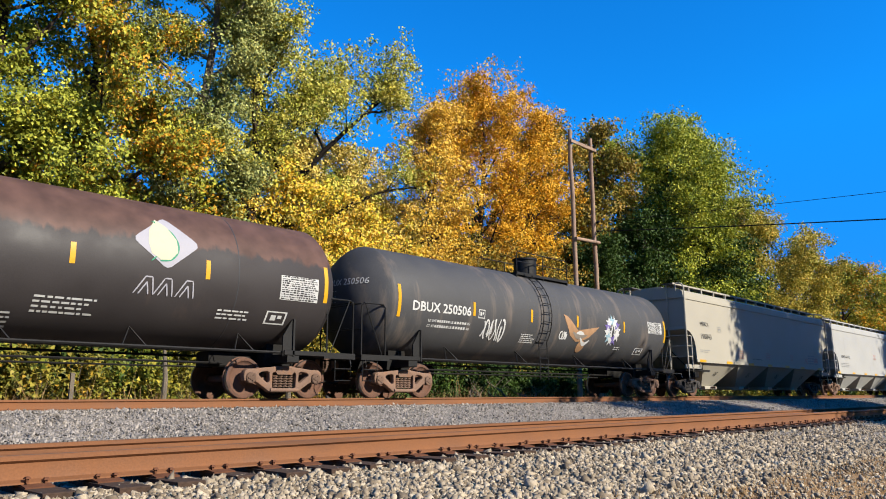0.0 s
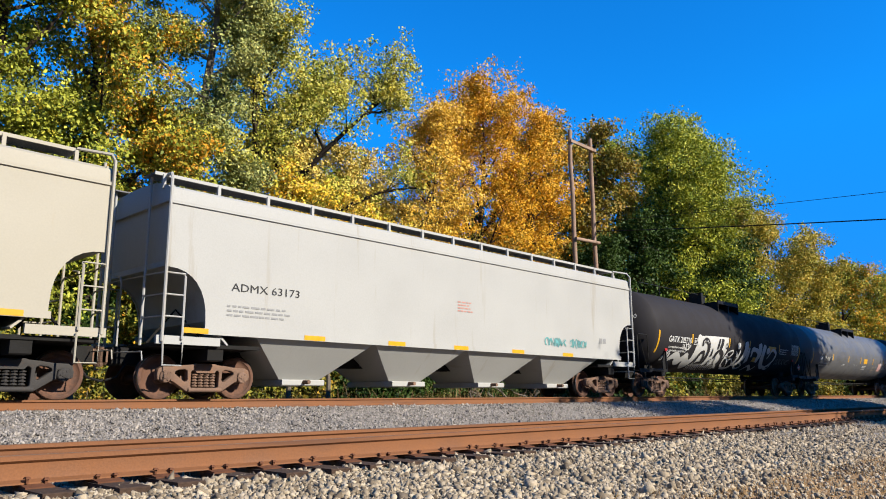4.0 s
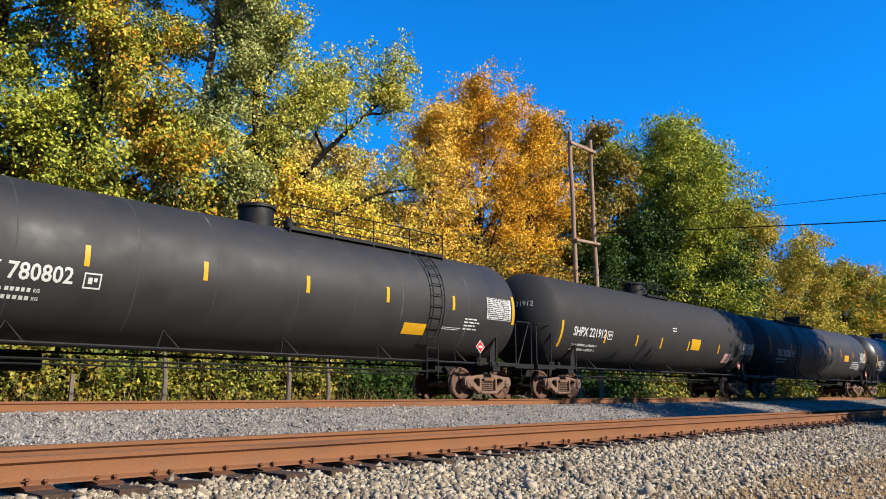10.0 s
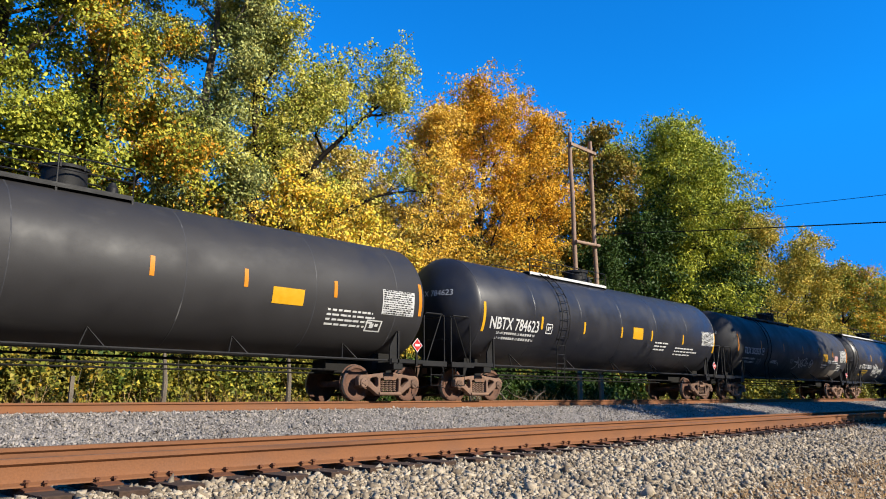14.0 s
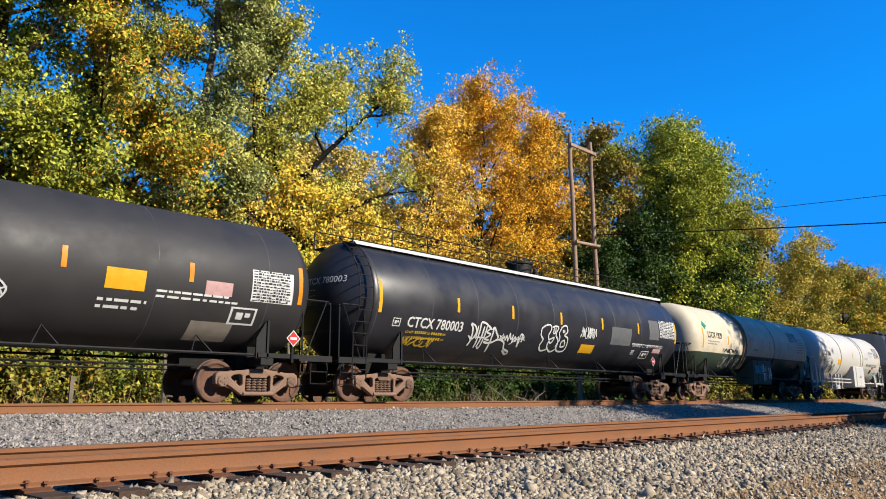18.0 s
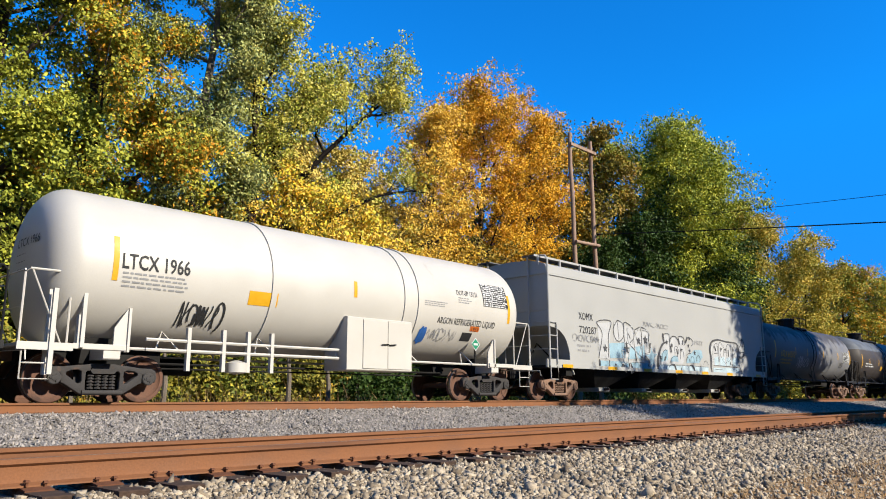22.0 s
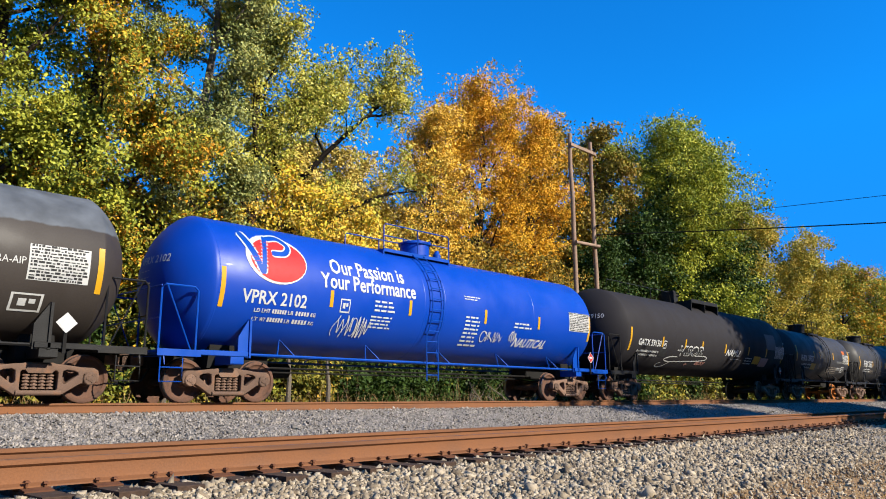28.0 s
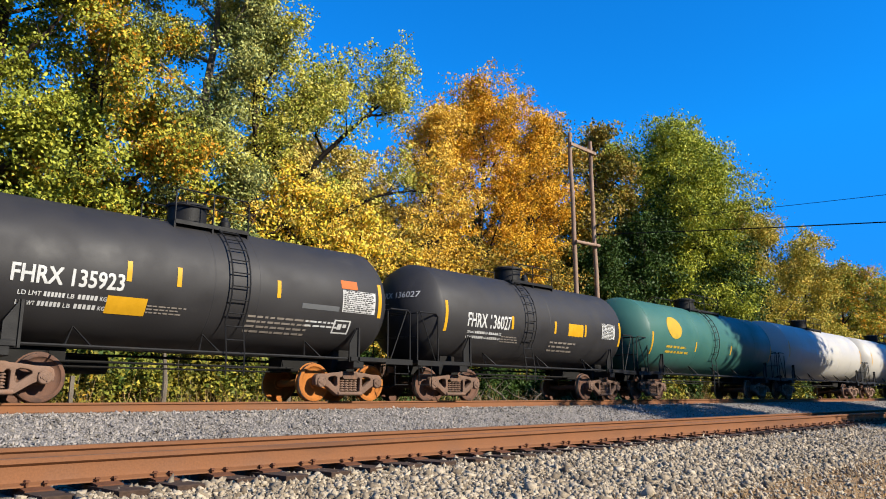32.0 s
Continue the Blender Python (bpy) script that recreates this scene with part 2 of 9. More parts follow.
def ground():
    xs = [-400, -150, -60, -30] + [-20 + i * 0.5 for i in range(161)] + [65, 75, 90, 120, 160, 220, 320, 500, 900, 1800, 3200]
    ys = [-400, -120, -50, -25, -12] + [-6 + i * 0.3 for i in range(100)] + [25, 28, 32, 40, 60, 120, 300, 900, 2500]
    s = Shape()
    for x in xs:
        for y in ys:
            bump = 0.025 * noise.noise((x * 0.9, y * 0.9, 0)) + 0.012 * noise.noise((x * 3, y * 3, 2)) if 0 < abs(y) < 25 and abs(x) < 60 else 0
            s.v.append((x, y, ground_z(x, y) + bump))
    n = len(ys)
    s.f = [(i * n + j, (i + 1) * n + j, (i + 1) * n + j + 1, i * n + j + 1) for i in range(len(xs) - 1) for j in range(n - 1)]
    m = bpy.data.materials.new("dry_grass_and_ballast_bed")
    m.use_nodes = True
    nd, l = m.node_tree.nodes, m.node_tree.links
    b = nd["Principled BSDF"]
    b.inputs["Roughness"].default_value, b.inputs["Specular IOR Level"].default_value = 0.95, 0.15
    tc = nd.new("ShaderNodeTexCoord")
    sep = nd.new("ShaderNodeSeparateXYZ")
    l.new(tc.outputs["Object"], sep.inputs[0])
    n0 = nd.new("ShaderNodeTexNoise")
    n0.inputs["Scale"].default_value, n0.inputs["Detail"].default_value = 1.3, 6
    n1 = nd.new("ShaderNodeTexNoise")
    n1.inputs["Scale"].default_value, n1.inputs["Detail"].default_value = 24, 6
    for q in (n0, n1):
        l.new(tc.outputs["Object"], q.inputs["Vector"])
    soil = nd.new("ShaderNodeValToRGB")
    for e, pos, c in zip(soil.color_ramp.elements, (0.35, 0.7), ((0.16, 0.09, 0.042, 1), (0.36, 0.23, 0.11, 1))):
        e.position, e.color = pos, c
    l.new(n1.outputs["Fac"], soil.inputs[0])
    rock = nd.new("ShaderNodeValToRGB")
    for e, pos, c in zip(rock.color_ramp.elements, (0.35, 0.65), ((0.06, 0.055, 0.05, 1), (0.27, 0.24, 0.21, 1))):
        e.position, e.color = pos, c
    l.new(n1.outputs["Fac"], rock.inputs[0])
    wob = nd.new("ShaderNodeMath")
    wob.operation = "MULTIPLY_ADD"
    wob.inputs[1].default_value = 1.6
    l.new(n0.outputs["Fac"], wob.inputs[0])
    l.new(sep.outputs["Y"], wob.inputs[2])
    lo = nd.new("ShaderNodeMapRange")
    lo.inputs[1].default_value, lo.inputs[2].default_value = 3.7, 4.2
    l.new(wob.outputs[0], lo.inputs[0])
    hi = nd.new("ShaderNodeMapRange")
    hi.inputs[1].default_value, hi.inputs[2].default_value, hi.inputs[3].default_value, hi.inputs[4].default_value = 20.5, 21.5, 1, 0
    l.new(wob.outputs[0], hi.inputs[0])
    both = nd.new("ShaderNodeMath")
    both.operation = "MULTIPLY"
    l.new(lo.outputs[0], both.inputs[0])
    l.new(hi.outputs[0], both.inputs[1])
    mx = nd.new("ShaderNodeMix")
    mx.data_type = "RGBA"
    l.new(both.outputs[0], mx.inputs[0])
    l.new(soil.outputs[0], mx.inputs[6])
    l.new(rock.outputs[0], mx.inputs[7])
    l.new(mx.outputs[2], b.inputs["Base Color"])
    bp = nd.new("ShaderNodeBump")
    bp.inputs["Strength"].default_value, bp.inputs["Distance"].default_value = 0.8, 0.03
    l.new(n1.outputs["Fac"], bp.inputs["Height"])
    l.new(bp.outputs[0], b.inputs["Normal"])
    ob = part("ground", s, m)
    return tagged(ob, "dry brown grass and grey ballast banks beside tracks", "ground", kind="structure")


ground()


def rail_profile():
    """A rail's outline from its head down to its foot: (y, z), z = 0 at the top."""
    half = [(0.0, 0.0), (0.026, -0.001), (0.035, -0.008), (0.037, -0.036), (0.030, -0.042), (0.010, -0.056), (0.010, -0.145), (0.020, -0.168), (0.074, -0.188), (0.076, -0.200)]
    right = [(-y, z) for y, z in half[1:]]
    return list(reversed(right)) + half


def track(y, z, x0, x1, label, ties, tie_range):
    t = tagged(new("railroad_track"), label, "track", kind="structure")
    ring = rail_profile()
    ring = list(reversed(ring))
    for side in (-1, 1):
        s = Shape().prism([(y + side * 0.755 + a, z + b) for a, b in ring], x0, x1)
        r = part("rail", s, RAIL, t)
        top = Shape().box(x0, x1, y + side * 0.755 - 0.024, y + side * 0.755 + 0.024, z - 0.001, z + 0.0015)
        part("rail_head_band", top, RAIL_TOP, r)
    if not ties:
        return t
    tie_mesh = Shape().box(-0.114, 0.114, -1.32, 1.32, -0.18, 0.0, 0.008).mesh("tie", TIE, False)
    plate_mesh = Shape().prism([(-0.19, 0), (0.19, 0), (0.19, 0.012), (0.09, 0.024), (-0.09, 0.024), (-0.19, 0.012)], -0.1, 0.1).mesh("tie_plate", PLATE, False)
    sp = Shape().box(-0.009, 0.009, -0.009, 0.009, 0, 0.03)
    sp.add([(-0.02, -0.022, 0.03), (0.02, -0.022, 0.03), (0.02, 0.026, 0.03), (-0.02, 0.026, 0.03), (-0.014, -0.014, 0.046), (0.014, -0.014, 0.046), (0.014, 0.014, 0.046), (-0.014, 0.014, 0.046)],
           [(3, 2, 1, 0), (4, 5, 6, 7), (0, 1, 5, 4), (1, 2, 6, 5), (2, 3, 7, 6), (3, 0, 4, 7)])
    spike_mesh = sp.mesh("spike", PLATE, False)
    a, b, step = tie_range
    rng = random.Random(7)
    for i in range(int((b - a) / step)):
        x = a + i * step + rng.uniform(-0.02, 0.02)
        o = part("tie", tie_mesh, TIE, t)
        o.matrix_basis = pose(x, y + rng.uniform(-0.05, 0.05), z - 0.224, 0, 0, rng.uniform(-1.6, 1.6))
        for side in ((-1, 1) if i < 60 else (-1,)):
            pl = part("tie_plate", plate_mesh, PLATE, t)
            pl.matrix_basis = pose(x, y + side * 0.755, z - 0.225)
            if side < 0:
                for k, dx in ((-1, -0.06), (-1, 0.07)):
                    q = part("spike", spike_mesh, PLATE, t)
                    q.matrix_basis = pose(x + dx, y + side * 0.755 + k * 0.088, z - 0.212 + rng.uniform(0, 0.02), 0, 0, rng.uniform(-15, 15))
    return t


TIE0 = 3.215 - 0.495 * 12
near_track = track(NEAR, NEAR_Z, -40, 420, "rust-brown rails on dark wooden ties in grey ballast", True, (TIE0, TIE0 + 75, 0.478))
far_track = track(FAR, 0.0, -60, 620, "rust-brown rails under a passing freight train", False, None)


def stones(name, x0, x1, y0, y1, count, size, material, seed, low=False, near_bias=1.0):
    """Loose ballast stones lying on the ground, one mesh."""
    r = np.random.default_rng(seed)
    if low:
        base = np.array([(1, 0, 0), (-1, 0, 0), (0, 1, 0), (0, -1, 0), (0, 0, 1), (0, 0, -0.6)], float)
        base[:4, 2] = -0.35
        base = np.concatenate([base[:5], base[4:5] * 0.9 + (0.45, 0.2, 0)])
        faces = [(0, 2, 5), (2, 4, 5), (2, 1, 4), (1, 3, 4), (3, 5, 4), (3, 0, 5)]
    else:
        base = np.array([(a, b, c) for a in (-1, 1) for b in (-1, 1) for c in (-1, 1)], float) * 0.72
        faces = [(0, 1, 3), (0, 3, 2), (4, 6, 7), (4, 7, 5), (0, 4, 5), (0, 5, 1), (2, 3, 7), (2, 7, 6), (0, 2, 6), (0, 6, 4), (1, 5, 7), (1, 7, 3)]
    x = x0 + (x1 - x0) * r.random(count) ** near_bias
    y = r.uniform(y0, y1, count)
    z = np.array([ground_z(a, b) for a, b in zip(x, y)])
    sc = size * np.exp(r.normal(0, 0.33, count))
    v = base[None] * (1 + r.normal(0, 0.3, (count, len(base), 1))) + r.normal(0, 0.16, (count, len(base), 3))
    v = v * r.uniform(0.6, 1.15, (count, 1, 3)) * sc[:, None, None]
    q = r.normal(size=(count, 4))
    q /= np.linalg.norm(q, axis=1)[:, None]
    if low:            # lying flat: any turn, a slight tilt
        q[:, 1:3] *= 0.22
        q /= np.linalg.norm(q, axis=1)[:, None]
    w, a, b, c = q.T
    rot = np.stack([1 - 2 * (b * b + c * c), 2 * (a * b - c * w), 2 * (a * c + b * w), 2 * (a * b + c * w), 1 - 2 * (a * a + c * c), 2 * (b * c - a * w),
                    2 * (a * c - b * w), 2 * (b * c + a * w), 1 - 2 * (a * a + b * b)], -1).reshape(count, 3, 3)
    v = np.einsum("nij,nkj->nki", rot, v)
    v += np.stack([x, y, z + sc * r.uniform(0.1, 0.6, count)], -1)[:, None]
    return new(name, arrays(name, v, faces, material))


STONE_NEAR = stony("pale_limestone_ballast", (0.19, 0.145, 0.10), (0.46, 0.37, 0.26), (0.70, 0.58, 0.42))
STONE_FAR = stony("blue_grey_ballast", (0.18, 0.158, 0.135), (0.40, 0.355, 0.31), (0.56, 0.50, 0.44))

tagged(stones("ballast_stones", 1.2, 14, 2.9, 5.86, 50000, 0.0175, STONE_NEAR, 1, near_bias=1.25), "pale crushed limestone ballast stones", "ballast", kind="stuff")
tagged(stones("ballast_stones", 12, 60, 2.7, 5.86, 26000, 0.02, STONE_NEAR, 2, low=True, near_bias=1.6), "pale crushed limestone ballast stones", "ballast", kind="stuff")
tagged(stones("ballast_stones", 0, 45, 6.3, 7.6, 11000, 0.021, STONE_NEAR, 3, low=True), "crushed stone ballast between the near rails", "ballast", kind="stuff")
tagged(stones("ballast_stones", 2, 60, 7.6, 15.1, 100000, 0.0185, STONE_FAR, 4, low=True, near_bias=1.7), "blue-grey crushed stone ballast", "ballast", kind="stuff")
tagged(stones("ballast_stones", 2, 60, 15.0, 18.0, 6000, 0.032, STONE_FAR, 5, low=True, near_bias=1.4), "blue-grey ballast under the train", "ballast", kind="stuff")
tagged(stones("ballast_stones", 2.0, 12, 1.7, 3.1, 3600, 0.014, STONE_NEAR, 7), "stray limestone chips in the dry grass", "ballast", kind="stuff")
tagged(stones("ballast_stones", -14, 1.4, 3.0, 5.86, 9000, 0.026, STONE_NEAR, 6, low=True), "pale crushed limestone ballast stones", "ballast", kind="stuff")

# ---------------------------------------------------------------- trees
def tree(name, x, y, h, spread, leaf_mat, bark, seed, leaves=16000, leaf=0.17, base=0.28, lean=(0, 0), label="", limbs=16, clump=1.25, trunk_r=None, rise=0.0, cat_="tree", gappy=0.0, dome=False, plain=False):
    """A tapered trunk, limbs that fork, and a crown of leaves gathered in clumps round the twig ends."""
    r = random.Random(seed)
    rn = np.random.default_rng(seed)
    t = tagged(new(name), label, cat_)
    t.location = (x, y, ground_z(x, y) - 0.05)
    tr = trunk_r or 0.014 * h + 0.05
    pts, rad = [], []
    for i in range(9):
        k = i / 8
        pts.append((lean[0] * k * h + 0.02 * h * noise.noise((seed, k * 3, 0)), lean[1] * k * h + 0.02 * h * noise.noise((seed, k * 3, 7)), k * h * 0.93))
        rad.append(tr * (1 - 0.93 * k) + 0.015 + (0.5 * tr * max(0, 0.1 - k) / 0.1))
    s = Shape().pipe(pts, rad, 10)
    ends = []
    for i in range(limbs):
        k = base + (0.95 - base) * (i + r.random() * 0.7) / limbs
        j = min(int(k * 8), 7)
        a0 = Vector(pts[j]).lerp(Vector(pts[j + 1]), k * 8 - j)
        ang = i * 2.4 + r.uniform(-0.5, 0.5)
        kk = (k - base) / (1 - base)
        reach = spread * (0.45 + 0.75 * math.sin(math.pi * min(0.22 + kk * 0.75, 1.0))) * r.uniform(0.7, 1.15)
        if dome:
            reach = spread * 1.25 * math.sqrt(max(0.12, 1 - ((kk - 0.45) / 0.66) ** 2)) * r.uniform(0.85, 1.08)
        up = r.uniform(0.25, 0.75) + 0.5 * kk + rise
        d = Vector((math.cos(ang), math.sin(ang), up)).normalized()
        bend = Vector((r.uniform(-0.3, 0.3), r.uniform(-0.3, 0.3), r.uniform(-0.1, 0.35)))
        line, rr = [a0], [max(rad[j] * 0.5, 0.02)]
        for q in range(1, 5):
            line.append(a0 + d * reach * q / 4 + bend * reach * (q / 4) ** 2 * 0.5)
            rr.append(rr[0] * (1 - q / 4.3))
        s.pipe(line, rr, 6)
        for q in (1.6, 2.3, 3.0, 3.6, 4.0):
            ji = min(int(q), 3)
            c = line[ji].lerp(line[ji + 1], q - ji)
            ends.append((c, 0.55 + 0.12 * q))
            for _ in range(2):
                dd = Vector((r.uniform(-1, 1), r.uniform(-1, 1), r.uniform(-0.35, 0.9))).normalized()
                e = c + dd * reach * r.uniform(0.15, 0.42)
                s.pipe([c, c.lerp(e, 0.5) + Vector((0, 0, 0.08 * reach * r.random())), e], [rr[ji] * 0.35 + 0.008, 0.014, 0.006], 4)
                ends.append((e, r.uniform(0.6, 1.05)))
    ends.append((Vector(pts[-1]), 1.0))
    part("trunk", s, bark, t)
    ec = np.array([e[0] for e in ends])
    es = np.array([e[1] for e in ends]) * clump * spread / 4.5
    es *= rn.uniform(0.6, 1.2, len(es))
    keep = rn.random(len(es)) >= gappy
    ec, es = ec[keep], es[keep]
    pr = es ** 2 / (es ** 2).sum()
    sprays = max(60, leaves // 42)
    pick = rn.choice(len(ec), sprays, p=pr)
    off = rn.normal(0, 1, (sprays, 3))
    off /= np.linalg.norm(off, axis=1)[:, None]
    off *= (rn.random(sprays) ** 0.45)[:, None] * es[pick][:, None] * np.array([1.0, 1.0, 0.8])
    stray = rn.random(sprays) < 0.15
    off[stray] *= 1.7
    mid = ec[pick] + off
    wide = leaf * rn.uniform(1.2, 3.0, sprays)
    which = rn.integers(0, sprays, leaves)
    c = mid[which] + rn.normal(0, 1, (leaves, 3)) * wide[which][:, None] * np.array([1.0, 1.0, 0.65])
    crown_of(t, c, leaf, leaf_mat, rn, plain=plain or x > 68)
    return t


def crown_of(parent, c, leaf, leaf_mat, rn, name="crown", plain=False):
    n = len(c)
    nn = rn.normal(size=(n, 3)) * 0.9 + np.array([to_sun.x * 0.7, to_sun.y * 0.7, 0.5])
    nn /= np.linalg.norm(nn, axis=1)[:, None]
    d1 = rn.normal(size=(n, 3)) + np.array([0, 0, -0.5])
    d1 -= (d1 * nn).sum(1)[:, None] * nn
    d1 /= np.linalg.norm(d1, axis=1)[:, None]
    d2 = np.cross(nn, d1)
    sz = leaf * rn.uniform(0.6, 1.35, n)[:, None]
    a, b = d1 * sz * 0.62, d2 * sz * 0.40
    nn = nn * sz * 0.10
    v = np.stack([c - a, c - a * 0.15 + b + nn, c + a, c - a * 0.15 - b + nn], 1)
    if plain:          # distant leaves: one three-cornered blade each
        v = np.stack([c - a, c + a * 0.6 + b * 1.3 + nn, c + a * 0.6 - b * 1.3 + nn], 1)
    ob = new(name, arrays(name, v, [(0, 2, 1)] if plain else [(0, 3, 2, 1)], leaf_mat))
    ob.parent = parent
    ob["kind"] = "stuff"
    return ob


G_DARK, G_MID, G_LIGHT = (0.030, 0.050, 0.008), (0.12, 0.145, 0.018), (0.33, 0.34, 0.04)
Y_GREEN, Y_GOLD, Y_ORANGE, BROWN = (0.54, 0.46, 0.05), (0.76, 0.42, 0.03), (0.78, 0.33, 0.03), (0.28, 0.13, 0.03)
CREAM = (0.60, 0.45, 0.11)
LEAF_GREEN = leafy("green_leaves", (G_DARK, G_MID, G_LIGHT, G_MID))
LEAF_TURN = leafy("green_and_yellow_leaves", (G_DARK, G_MID, G_LIGHT, G_MID, G_LIGHT, (0.40, 0.40, 0.05), Y_GREEN, Y_GOLD))
LEAF_MIX = leafy("mixed_autumn_leaves", (G_DARK, G_MID, G_LIGHT, G_MID, Y_GREEN, G_MID, Y_ORANGE, Y_GOLD, BROWN))
LEAF_GOLD = leafy("golden_orange_leaves", ((0.10, 0.05, 0.012), (0.50, 0.23, 0.016), (0.74, 0.40, 0.026), (0.46, 0.25, 0.02), (0.80, 0.44, 0.03), (0.42, 0.28, 0.025), (0.07, 0.08, 0.012)))
LEAF_RUSSET = leafy("pale_orange_leaves", ((0.14, 0.08, 0.02), (0.50, 0.29, 0.04), (0.70, 0.44, 0.07), (0.68, 0.42, 0.035), (0.60, 0.44, 0.10), (0.10, 0.11, 0.016)))
LEAF_YELLOW = leafy("pale_yellow_leaves", (G_DARK, G_LIGHT, Y_GREEN, Y_GOLD, CREAM, G_MID))
LEAF_OLIVE = leafy("olive_leaves", (G_DARK, (0.12, 0.11, 0.018), (0.26, 0.20, 0.03), (0.36, 0.20, 0.03), (0.06, 0.07, 0.012)))
LEAF_SHRUB = leafy("hedgerow_leaves", (G_DARK, (0.08, 0.10, 0.014), (0.20, 0.21, 0.03), G_DARK, (0.38, 0.31, 0.04), (0.16, 0.16, 0.03), (0.24, 0.11, 0.03)))
LEAF_SCRUB = leafy("autumn_scrub_leaves", (G_DARK, (0.10, 0.11, 0.016), (0.30, 0.25, 0.04), (0.05, 0.06, 0.01), (0.46, 0.28, 0.03), (0.20, 0.10, 0.03)))
LEAF_PALE = leafy("pale_turning_leaves", (G_DARK, G_MID, G_LIGHT, (0.48, 0.42, 0.10), Y_GREEN, CREAM))
LEAF_CREAM = leafy("cream_yellow_leaves", (G_LIGHT, (0.44, 0.39, 0.09), CREAM, (0.60, 0.44, 0.10), G_MID, Y_GOLD))
LEAF_LIME = leafy("yellowing_green_leaves", (G_DARK, (0.12, 0.16, 0.018), (0.29, 0.32, 0.03), (0.46, 0.44, 0.05), (0.58, 0.48, 0.06)))
# near-black greens: deep green trees, and shade coloured into backing wood and hedge
LEAF_DEEP = leafy("deep_green_and_shade_leaves", ((0.013, 0.026, 0.006), (0.042, 0.078, 0.013), (0.026, 0.05, 0.009), (0.12, 0.18, 0.024)))
LEAF_FAR = leafy("olive_gold_leaves", ((0.07, 0.08, 0.012), (0.20, 0.21, 0.028), (0.40, 0.32, 0.045), (0.46, 0.33, 0.05), (0.60, 0.32, 0.05)))
LEAF_GREY = leafy("grey_green_leaves", ((0.03, 0.05, 0.012), (0.14, 0.17, 0.045), (0.36, 0.37, 0.12), (0.56, 0.48, 0.14)))

